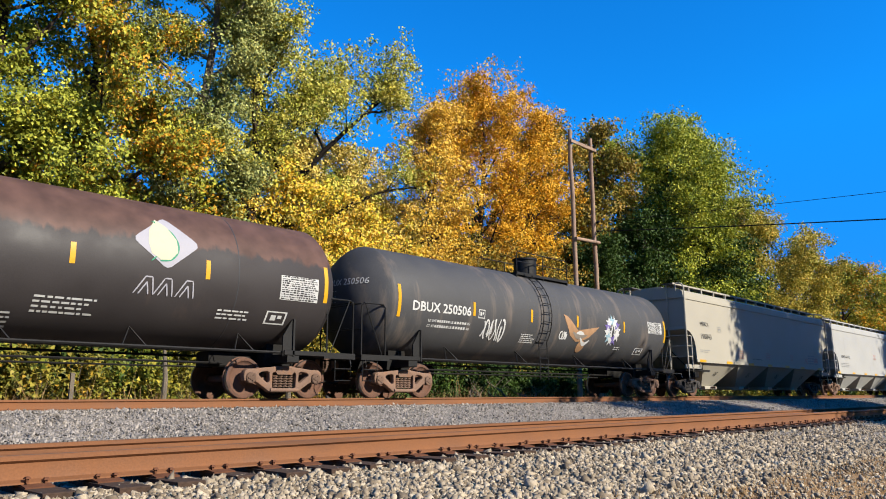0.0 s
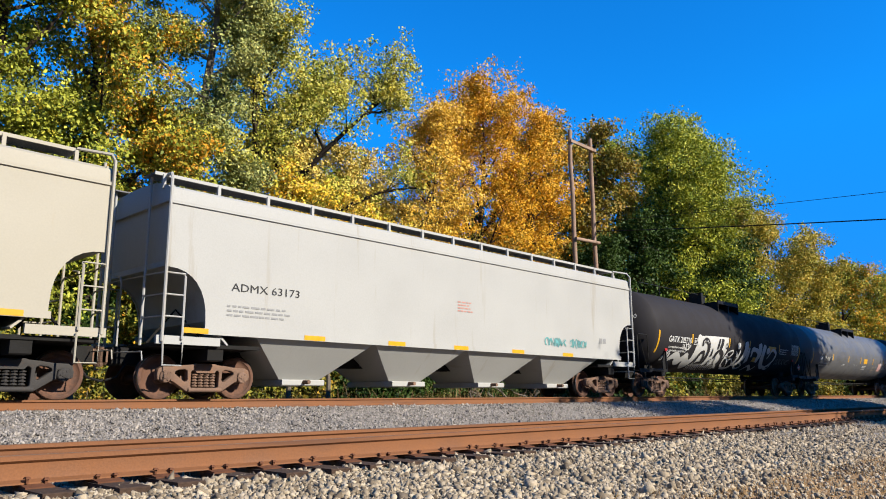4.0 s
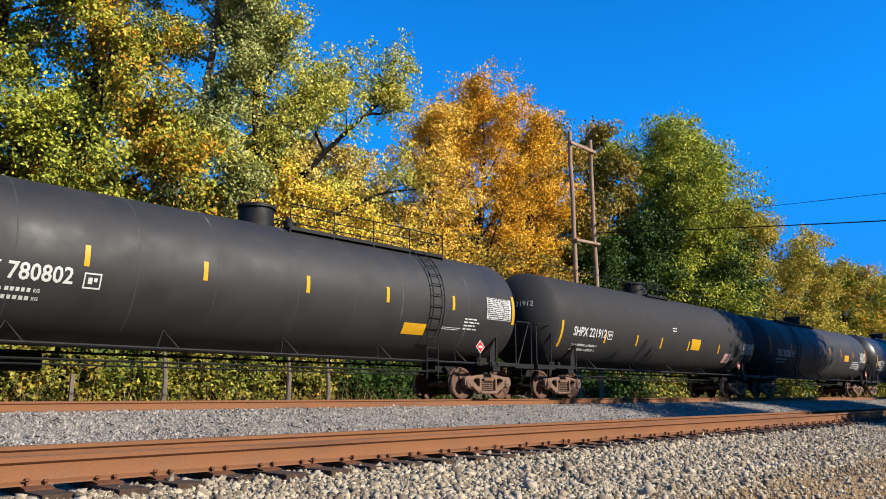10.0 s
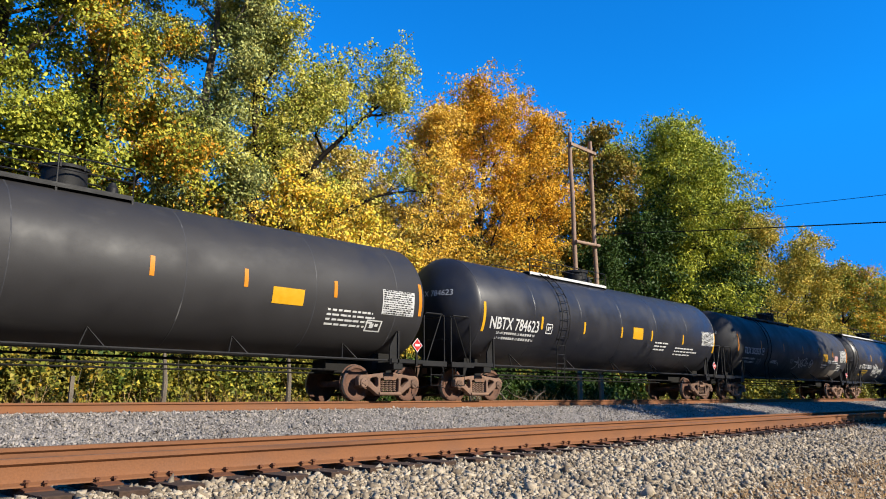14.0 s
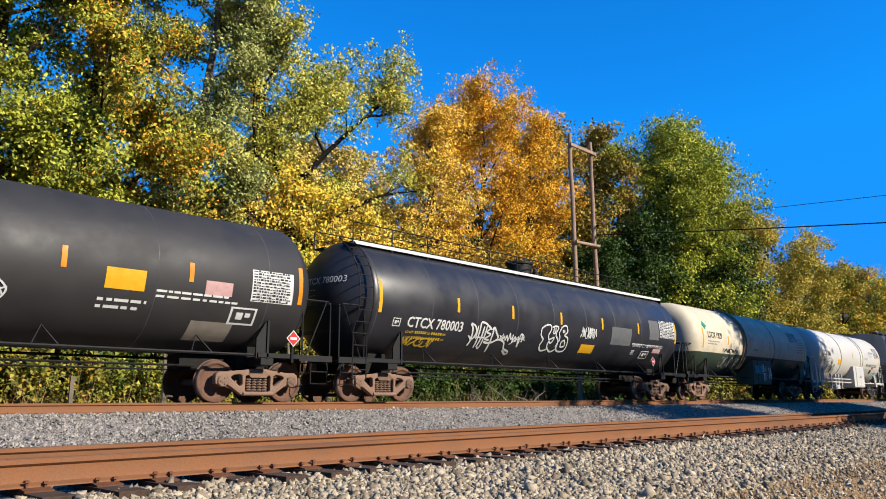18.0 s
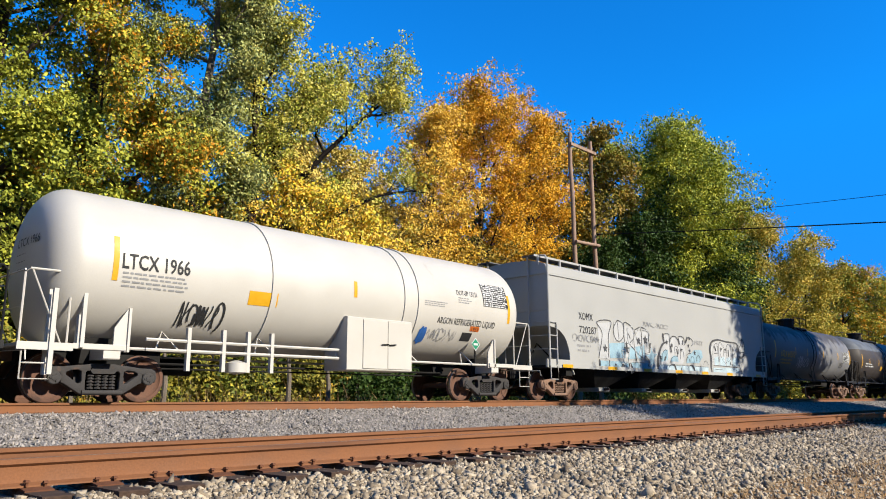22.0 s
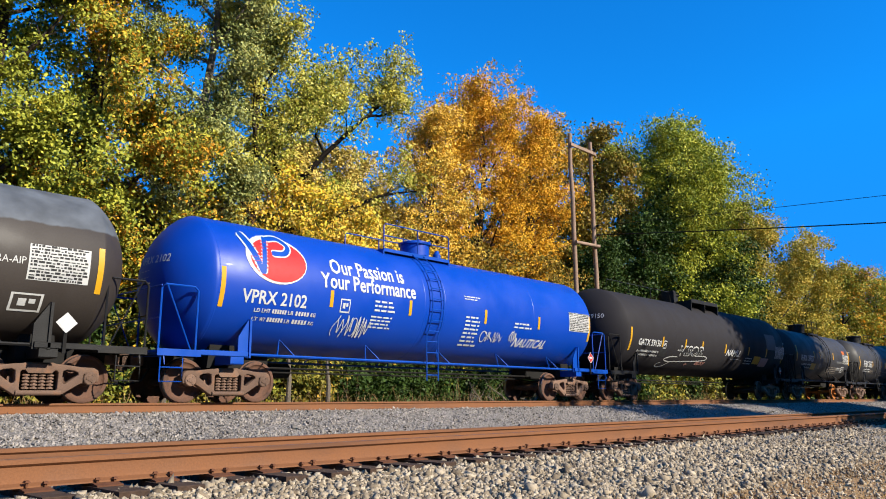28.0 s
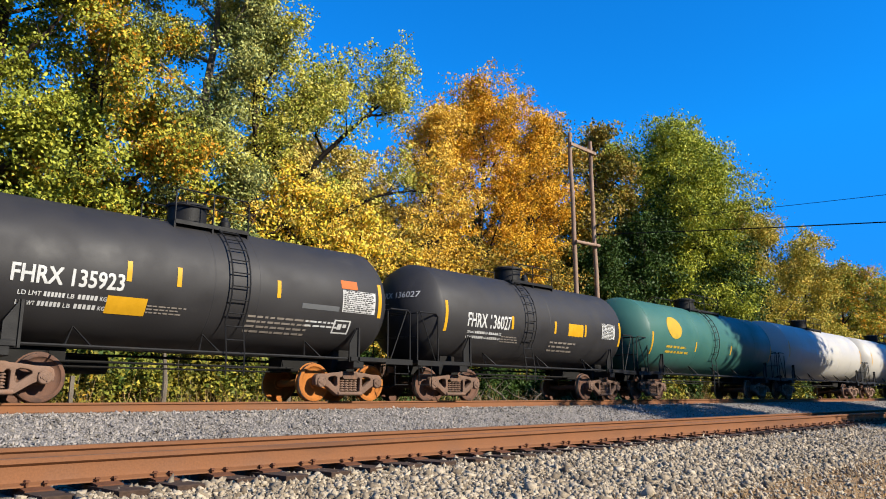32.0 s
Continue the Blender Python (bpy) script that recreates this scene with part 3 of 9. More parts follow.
# the trees behind the far track: name, x, y, height, spread, leaves, bark, leaf count, leaf size, label
ROW = (
    ("maple_tree", 2.0, 26.5, 20, 4.0, LEAF_GREEN, BARK, 34000, 0.14, "tall dark green broadleaf tree"),
    ("maple_tree", 6.2, 25.0, 21, 3.4, LEAF_TURN, BARK, 74000, 0.108, "tall broadleaf tree turning green to yellow"),
    ("oak_tree", 9.8, 26.5, 22, 3.2, LEAF_MIX, BARK, 74000, 0.108, "tall tree with green, yellow and rusty leaves"),
    ("elm_tree", 13.9, 27.5, 23, 3.2, LEAF_GREY, BARK_PALE, 74000, 0.108, "tall leaning grey-green tree with a pale trunk"),
    ("elm_tree", 17.6, 28.5, 21.5, 2.8, LEAF_PALE, BARK, 44000, 0.108, "tall slim pale green tree"),
    ("maple_tree", 12.0, 25.4, 11.0, 2.6, LEAF_MIX, BARK, 24000, 0.115, "young maple in mixed autumn leaf"),
    ("maple_tree", 7.4, 25.2, 10.0, 2.4, LEAF_TURN, BARK, 20000, 0.115, "young maple turning yellow"),
    ("maple_tree", 17.6, 25.2, 9.4, 2.5, LEAF_YELLOW, BARK, 17000, 0.115, "small tree with pale yellow leaves"),
    ("maple_tree", 21.4, 25.4, 9.0, 2.3, LEAF_YELLOW, BARK, 13000, 0.115, "small tree with pale yellow leaves"),
    ("elm_tree", 21.6, 30.8, 14.4, 2.8, LEAF_CREAM, BARK, 34000, 0.12, "airy tree with cream-yellow leaves"),
    ("elm_tree", 24.8, 30.5, 13.4, 2.6, LEAF_CREAM, BARK, 30000, 0.125, "slender tree with cream-yellow leaves"),
    ("elm_tree", 27.8, 30.5, 11.8, 2.3, LEAF_CREAM, BARK, 20000, 0.125, "slender tree with cream-yellow leaves"),
    ("maple_tree", 34.6, 29.5, 20.6, 4.1, LEAF_GOLD, BARK, 70000, 0.122, "full maple in golden orange autumn leaf"),
    ("maple_tree", 29.4, 29.0, 17.6, 3.2, LEAF_RUSSET, BARK, 34000, 0.118, "open maple in pale orange autumn leaf"),
    ("maple_tree", 40.5, 30.0, 20.6, 3.2, LEAF_GOLD, BARK, 40000, 0.125, "golden maple beside its taller neighbour"),
    ("oak_tree", 45.0, 31.5, 22.2, 3.0, LEAF_OLIVE, BARK, 26000, 0.19, "olive green tree behind the power poles"),
    ("oak_tree", 50.5, 31.0, 23.6, 3.2, LEAF_OLIVE, BARK, 26000, 0.20, "olive green tree behind the power poles"),
    ("oak_tree", 55.2, 27.0, 22.0, 5.1, LEAF_LIME, BARK, 90000, 0.15, "large round green tree behind the tracks"),
    ("oak_tree", 63.7, 29.0, 24.6, 3.5, LEAF_LIME, BARK, 64000, 0.17, "large tree with yellowing green leaves"),
    ("oak_tree", 60.0, 28.2, 22.4, 3.7, LEAF_LIME, BARK, 56000, 0.16, "round green tree behind the tracks"),
    ("oak_tree", 31.5, 26.6, 8.0, 2.6, LEAF_OLIVE, BARK, 15000, 0.13, "olive young tree under the golden maple"),
    ("oak_tree", 37.4, 27.0, 8.6, 2.6, LEAF_OLIVE, BARK, 14000, 0.14, "olive young tree under the golden maple"),
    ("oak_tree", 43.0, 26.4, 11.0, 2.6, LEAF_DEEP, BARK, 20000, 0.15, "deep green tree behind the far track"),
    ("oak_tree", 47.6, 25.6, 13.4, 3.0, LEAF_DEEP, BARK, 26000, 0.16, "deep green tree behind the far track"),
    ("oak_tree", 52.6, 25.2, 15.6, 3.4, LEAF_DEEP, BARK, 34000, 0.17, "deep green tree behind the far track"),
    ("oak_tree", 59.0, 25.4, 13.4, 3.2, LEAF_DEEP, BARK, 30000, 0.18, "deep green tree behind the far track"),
    ("oak_tree", 71.0, 28.5, 19.9, 3.4, LEAF_FAR, BARK, 48000, 0.15, "olive green tree in the far row"),
    ("oak_tree", 80.0, 28.5, 18.4, 4.6, LEAF_FAR, BARK, 46000, 0.17, "yellow-green tree in the far row"),
    ("maple_tree", 92.0, 29.0, 17.2, 4.8, LEAF_FAR, BARK, 38000, 0.19, "olive green tree in the far row"),
    ("maple_tree", 106.0, 29.0, 17.6, 4.6, LEAF_MIX, BARK, 34000, 0.21, "autumn tree in the far row"),
    ("oak_tree", 122.0, 29.0, 16.6, 5.8, LEAF_MIX, BARK, 30000, 0.25, "autumn tree in the far row"),
    ("oak_tree", 142.0, 30.0, 16.1, 7.0, LEAF_FAR, BARK, 18700, 0.36, "olive green tree in the far row"),
    ("oak_tree", 168.0, 30.0, 16.6, 8.5, LEAF_MIX, BARK, 17000, 0.43, "autumn tree in the far row"),
    ("oak_tree", 200.0, 31.0, 17.1, 10.0, LEAF_FAR, BARK, 15300, 0.50, "olive green tree in the far row"),
    ("oak_tree", 245.0, 32.0, 17.1, 12.0, LEAF_MIX, BARK, 15300, 0.58, "autumn tree in the far row"),
)


def plant_row():
    for i, (n, x, y, h, sp, lm, bk, cnt, lf, lab) in enumerate(ROW):
        k = max(1.0, 27.9 / y)
        x, y, h, sp, lf = x * k, y * k, h * k, sp * k, lf * k
        tree(n, x, y, h, sp, lm, bk, 11 + i, cnt, lf, 0.16, label=lab, limbs=22 if x < 66 else 14, rise=0.5 if lm in (LEAF_GOLD, LEAF_RUSSET) else 0.0, lean=(0.05, 0) if bk is BARK_PALE else (0, 0), dome=lm is LEAF_LIME, gappy=0.38 if x < 18.5 and h > 15 else 0.0, clump=1.05 if x < 18.5 and h > 15 else 1.25)


plant_row()


def forked_tree():
    """The open tree whose limbs stand against the sky, their shade put into a near-black bark."""
    rn, r = np.random.default_rng(77), random.Random(77)
    t = tagged(new("sycamore_tree"), "open tree with bare dark limbs and yellow leaves", "tree")
    x0, y0 = 19.5, 28.6
    t.location = (x0, y0, ground_z(x0, y0) - 0.05)
    t.scale = (1.1, 1.1, 1.1)
    s, ends = Shape(), []

    def limb(pts, r0, r1, twigs):
        pts = [Vector(p) for p in pts]
        n = len(pts) - 1
        s.pipe(pts, [r0 + (r1 - r0) * i / n for i in range(n + 1)], 8)
        for _ in range(twigs):
            k = r.uniform(0.25, 1.0) * n
            j = min(int(k), n - 1)
            c = pts[j].lerp(pts[j + 1], k - j)
            d = (pts[j + 1] - pts[j]).normalized() + Vector((r.uniform(-0.9, 0.9), r.uniform(-0.9, 0.9), r.uniform(-0.2, 0.9)))
            e = c + d.normalized() * r.uniform(0.8, 2.0)
            s.pipe([c, c.lerp(e, 0.5) + Vector((0, 0, 0.1)), e], [r1 * 0.6 + 0.012, 0.016, 0.007], 5)
            ends.append(e)
            for _ in range(3):
                f = e + Vector((r.uniform(-1, 1), r.uniform(-1, 1), r.uniform(-0.3, 1))) * 0.7
                s.pipe([e, f], [0.009, 0.004], 4)
                ends.append(f)

    limb([(0, 0, 0), (0.1, 0, 3.0), (0.15, 0, 6.0), (0.05, 0, 9.2)], 0.26, 0.20, 0)
    limb([(0, 0, 9.0), (-0.5, 0.2, 10.4), (-1.1, 0.2, 12.2), (-1.6, 0.3, 14.2), (-1.3, 0.3, 16.4)], 0.17, 0.04, 10)
    limb([(0, 0, 9.2), (0.9, -0.2, 10.2), (1.7, -0.3, 11.2), (3.0, -0.4, 12.6), (4.1, -0.4, 13.7), (4.6, -0.3, 14.2)], 0.17, 0.04, 12)
    limb([(-0.6, 0.2, 10.8), (0.0, -0.3, 11.8), (0.5, -0.5, 12.8)], 0.08, 0.02, 10)
    limb([(1.7, -0.3, 11.2), (1.6, 0.3, 12.2), (2.0, 0.5, 13.2)], 0.08, 0.02, 10)
    limb([(4.1, -0.4, 13.7), (5.2, 0.1, 14.1), (6.4, 0.2, 14.7), (7.4, 0.2, 14.8)], 0.08, 0.012, 3)
    limb([(-0.9, 0.2, 11.4), (0.6, 0.5, 13.4), (2.0, 0.6, 14.9), (3.4, 0.6, 15.4)], 0.12, 0.03, 10)
    limb([(4.1, -0.4, 13.7), (4.9, -0.2, 14.4), (5.4, -0.2, 14.9), (5.7, -0.2, 15.2)], 0.07, 0.02, 7)
    limb([(-1.1, 0.2, 12.2), (-2.0, 0.0, 13.8), (-2.4, 0.0, 15.6)], 0.10, 0.03, 7)
    limb([(0.15, 0, 6.4), (1.9, -0.3, 8.0), (3.2, -0.5, 9.0), (4.9, -0.5, 9.9), (6.9, -0.5, 10.5), (9.0, -0.5, 10.7)], 0.15, 0.02, 8)
    part("trunk", s, BARK_SHADED, t)
    ec = np.array([e[:] for e in ends])
    mid = ec[rn.integers(0, len(ec), 700)] + rn.normal(0, 0.36, (700, 3))
    c = mid[rn.integers(0, 700, 30000)] + rn.normal(0, 0.17, (30000, 3))
    crown_of(t, c, 0.11, LEAF_PALE, rn)
    return t


forked_tree()


# trees behind the camera, whose shadows fall across the tracks
for i, (x, y, h, sp, cnt, low, lf) in enumerate((
        (27.9, -7.0, 15.6, 0.42, 1500, 0.5, 0.22), (29.5, -7.0, 15.5, 0.36, 1400, 0.5, 0.22), (31.5, -7.0, 16.7, 0.42, 2000, 0.5, 0.22), (32.6, -7.0, 16.2, 0.36, 1700, 0.5, 0.22), (35.1, -7.0, 15.9, 0.42, 1900, 0.5, 0.22),
        (33.4, -6.0, 11.8, 1.5, 9000, 0.6, 0.24), (29.6, -6.0, 11.4, 1.3, 7000, 0.7, 0.24),
        (44.2, -7.0, 22.0, 3.0, 40000, 0.3, 0.34), (50.4, -8.0, 22.0, 2.6, 32000, 0.3, 0.34), (70.0, -8.0, 21.0, 3.6, 24000, 0.3, 0.3), (80.0, -9.0, 20.0, 5.0, 24000, 0.3, 0.34),
        (26.0, -7.0, 7.6, 1.6, 6000, 0.7, 0.24))):
    tree("maple_tree", x, y, h, sp, LEAF_TURN, BARK, 200 + i, cnt, lf, low, label="slender young tree on the near side of the tracks" if sp < 1 else "broadleaf tree on the near side of the tracks", plain=True)


def near_sky_screen():
    """An unseen band of leaves added behind the camera to hold back low sky light."""
    rn = np.random.default_rng(8)
    n = 34000
    x, z = rn.uniform(-110, 190, n), rn.beta(1.3, 1.5, n)
    top = 17 + 3.0 * np.sin(x * 0.31) + 2.0 * np.sin(x * 0.83 + 1)
    c = np.stack([x, -46 - 5 * rn.random(n), -0.6 + z * top], -1)
    ob = crown_of(None, c, 1.1, LEAF_TURN, rn, "woodland", True)
    tagged(ob, "unseen added leaf band that blocks low sky light", "woodland", kind="stuff")


near_sky_screen()


def dark_backing_woods():
    """A wood behind the first rows of trees; its near-black leaves stand in for shade."""
    rn = np.random.default_rng(18)
    n = 46000
    x = rn.uniform(-25, 150, n)
    y = 35 + 9 * rn.random(n)
    far = np.hypot(x, y)
    top = far * np.interp(x, (0, 55, 75, 150), (0.24, 0.24, 0.15, 0.08)) * (1 + 0.12 * np.sin(x * 0.9) + 0.08 * np.sin(x * 2.3 + 1))
    c = np.stack([x, y, -0.3 + top * rn.random(n) ** 0.8], -1)
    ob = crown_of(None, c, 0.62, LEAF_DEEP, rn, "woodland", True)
    tagged(ob, "near-black woodland backing with shade in its leaf colour", "woodland", kind="stuff")


dark_backing_woods()


def shrub(x, y, h, w, leaf_mat, seed, leaves, leaf, label, name="shrub"):
    """A bush: many thin stems from the ground and leaves round their upper parts."""
    r, rn = random.Random(seed), np.random.default_rng(seed)
    t = tagged(new(name), label, "shrub", "hedgerow behind the far track")
    t.location = (x, y, ground_z(x, y) - 0.03)
    s, pts = Shape(), []
    for i in range(max(6, int(w * 7))):
        b = Vector((r.uniform(-w, w) * 0.7, r.uniform(-0.6, 0.6), 0))
        e = b + Vector((r.uniform(-0.5, 0.5) * w * 0.6, r.uniform(-0.4, 0.4), h * r.uniform(0.5, 1.05)))
        m = b.lerp(e, 0.5) + Vector((r.uniform(-0.15, 0.15), 0, 0.1))
        s.pipe([b, m, e], [0.018, 0.012, 0.005], 4)
        pts += [m.lerp(e, q) for q in (-0.6, -0.2, 0.2, 0.6, 1.0)]
    part("brushwood", s, BARK_PALE if seed % 3 else BARK, t)["kind"] = "stuff"
    c = np.array([p[:] for p in pts])
    n = leaves // 30
    mid = c[rn.integers(0, len(c), n)] + rn.normal(0, 1, (n, 3)) * np.array([0.32, 0.3, 0.24]) * max(0.6, h / 2.2)
    p = mid[rn.integers(0, n, leaves)] + rn.normal(0, leaf * 1.05, (leaves, 3))
    p[:, 2] = np.maximum(p[:, 2], 0.02)
    crown_of(t, p, leaf, leaf_mat, rn, "foliage", True)
    return t


HEDGE_MATS = ((LEAF_SHRUB, "leafy green hedgerow bush"), (LEAF_SCRUB, "green and yellow hedgerow bush"), (LEAF_SCRUB, "rusty autumn hedgerow bush"), (LEAF_SHRUB, "leafy green hedgerow bush"), (LEAF_DEEP, "dark green hedgerow bush"))


def hedges():
    r = random.Random(41)
    x, i = 1.0, 0
    while x < 110:
        near = x < 40
        w = r.uniform(0.9, 1.5) if near else r.uniform(1.8, 3.0)
        # x 22 to 48: all front bushes near-black, their shade put into the leaves
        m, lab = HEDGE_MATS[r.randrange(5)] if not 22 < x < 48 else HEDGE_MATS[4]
        shrub(x, r.uniform(26.1, 27.0), r.uniform(1.9, 3.2), w, m, 300 + i, 3000 if near else 1700, 0.13 if near else 0.22, lab)
        m, lab = HEDGE_MATS[r.randrange(5)]
        shrub(x + w * 0.6, r.uniform(27.6, 28.8), r.uniform(3.8, 6.0), w * 1.3, m, 400 + i, 4200 if near else 2400, 0.15 if near else 0.28, "tall " + lab)
        x += w * 1.35
        i += 1
    x = 5.0
    while x < 170:
        near = x < 60
        w = r.uniform(2.2, 3.2) if near else 5.0
        m, lab = HEDGE_MATS[r.randrange(4)]
        shrub(x, r.uniform(29.5, 32), r.uniform(7, 9.5), w, m, 500 + i, 5000 if near else 3000, 0.26 if near else 0.5, "tall thicket, " + lab, "thicket")
        x += w * 1.25
        i += 1


hedges()


# ---------------------------------------------------------------- the wooden power structure and its cables
def power_poles():
    t = tagged(new("power_pole"), "weathered wooden twin-pole power structure", "power pole")
    xa, xb, y = 35.7, 37.9, 23.5
    t.location = (xa, y, 0)
    r = random.Random(5)
    for x in (0.0, xb - xa):
        pts = [(x + (0 if i in (0, 8) else r.uniform(-0.06, 0.06)), 0, -0.7 + i * 2.03) for i in range(9)]
        part("pole", Shape().pipe(pts, [0.15 - 0.004 * i for i in range(9)], 12), POLE, t)
    part("cross_arm", Shape().box(-0.25, xb - xa + 0.25, -0.25, -0.15, 14.68, 14.87), POLE, t)
    part("cross_arm", Shape().pipe([(-0.15, -0.22, 8.9), (xb - xa + 0.15, -0.22, 9.0)], 0.10, 10), POLE, t)
    for z in (9.68, 10.25):
        part("insulator", Shape().lathe([(-0.12, 0.03), (-0.1, 0.07), (-0.03, 0.05), (0.03, 0.07), (0.1, 0.03)], (xb - xa, -0.28, z), "y", 12), WIRE, t)
    for a, b, rad in (((37.9, 23.2, 9.68), (36.4, -14, 5.48), 0.030), ((37.9, 23.2, 10.25), (37.4, -14, 7.95), 0.014)):
        pts = []
        for i in range(25):
            k = i / 24
            q = Vector(a).lerp(Vector(b), k)
            pts.append((q.x, q.y, q.z - 0.9 * 4 * k * (1 - k) * 0.25))
        c = part("power_cable", Shape().pipe(pts, rad, 6), WIRE)
        tagged(c, "black overhead cable strung from the wooden poles", "cable")


power_poles()


def verge_things():
    p = part("wooden_stake", Shape().box(-0.06, 0.06, -0.05, 0.05, -0.1, 1.35, 0.015), BARK_PALE)
    tagged(p, "pale weathered wooden stake in the verge", "stake")
    p.location = (9.0, 24.3, ground_z(9, 24.3))
    for i, (x, h) in enumerate(((17.0, 2.8), (18.9, 2.3), (12.0, 2.4))):
        q = part("dead_trunk", Shape().pipe([(0, 0, -0.1), (0.05, 0, h * 0.5), (-0.04, 0.05, h)], [0.11, 0.09, 0.05], 8), BARK_PALE)
        tagged(q, "pale broken trunk standing among bushes", "trunk")
        q.location = (x, 24.4, ground_z(x, 24.4))
    r = random.Random(9)
    for i in range(7):
        x = 27.0 + i * 0.9
        s = Shape()
        a = Vector((0, 0, 0.1))
        b = Vector((r.uniform(-2.2, 2.2), r.uniform(-0.3, 0.5), r.uniform(0.7, 1.7)))
        s.pipe([a, a.lerp(b, 0.5) + Vector((0, 0, 0.15)), b], [0.05, 0.04, 0.015], 6)
        for k in (0.4, 0.6, 0.75, 0.9):
            c = a.lerp(b, k)
            s.pipe([c, c + Vector((r.uniform(-0.7, 0.7), r.uniform(-0.3, 0.3), r.uniform(0.1, 0.8)))], [0.018, 0.006], 5)
        o = part("fallen_branch", s, BARK_PALE)
        tagged(o, "bare grey fallen branch beside the track", "branch", "fallen branches")
        o.location = (x, 24.0 + r.uniform(-0.3, 0.4), ground_z(x, 24.0))


verge_things()


def dry_stalks():
    """Dead grass and weed stalks in the verge and the near field."""
    rn = np.random.default_rng(3)
    groups = []
    for n, xr, yr, hh in ((3600, (0, 60), (22.5, 25.5), 0.6), (14000, (1.5, 30), (0.8, 3.3), 0.045)):
        x, y = rn.uniform(*xr, n), rn.uniform(*yr, n)
        z = np.array([ground_z(a, b) for a, b in zip(x, y)])
        h = hh * np.exp(rn.normal(0, 0.4, n))
        lean = rn.normal(0, 0.35, (n, 2)) * h[:, None]
        w = 0.004 + 0.012 * hh
        a = rn.uniform(0, 3.14, n)
        dx, dy = np.cos(a) * w, np.sin(a) * w
        base = np.stack([x, y, z - 0.02], -1)
        top = base + np.stack([lean[:, 0], lean[:, 1], h + 0.02], -1)
        off = np.stack([dx, dy, 0 * dx], -1)
        groups.append(np.stack([base - off, base + off, top + off * 0.2, top - off * 0.2], 1))
    v = np.concatenate(groups)
    ob = new("dry_grass", arrays("dry_grass", v, [(0, 1, 2, 3)], leafy("straw", ((0.17, 0.10, 0.045), (0.32, 0.20, 0.09), (0.44, 0.30, 0.14)), 0.2)))
    tagged(ob, "dry straw-coloured grass stalks", "grass", kind="stuff")


dry_stalks()

# ---------------------------------------------------------------- the train
def gone(t):
    """Metres that the train has rolled towards -x by t seconds; it slows a little."""
    return 0.05 + 10.566 * t - 0.000225 * t ** 3


MOVERS = []        # (thing, x at the start, None) and (wheelset, x, z) for motions()


def two_tone(shape, first, mats, name):
    """A mesh whose faces from index `first` on take the second material."""
    m = shape.mesh(name, mats[0])
    m.materials.append(mats[1])
    m.polygons.foreach_set("material_index", [0 if i < first else 1 for i in range(len(m.polygons))])
    return m


def wheelset_mesh(face):
    s = Shape()
    for side in (-1, 1):
        o = side * 0.755
        prof = [(-0.065, 0.05), (-0.065, 0.13), (-0.02, 0.15), (0.0, 0.30), (-0.03, 0.37), (-0.055, 0.385), (-0.06, 0.425), (-0.05, 0.452), (0.05, 0.457), (0.06, 0.482), (0.075, 0.484), (0.083, 0.465), (0.083, 0.385),
                (0.05, 0.37), (0.04, 0.30), (0.05, 0.15), (0.085, 0.13), (0.085, 0.05)]
        s.lathe([(side * (0.755 - a), r) for a, r in prof][::-side], axis="y", n=28)
    s.lathe([(-1.05, 0.075), (-0.9, 0.085), (0.9, 0.085), (1.05, 0.075)], axis="y", n=16)
    k = len(s.f)
    for side in (-1, 1):
        o = side * 0.755
        s.lathe([(o - 0.046, 0.4535), (o - 0.04, 0.4585), (o + 0.03, 0.4585), (o + 0.036, 0.4535)], axis="y", n=28, caps=False)
    return two_tone(s, k, (face, TREAD), "wheelset")


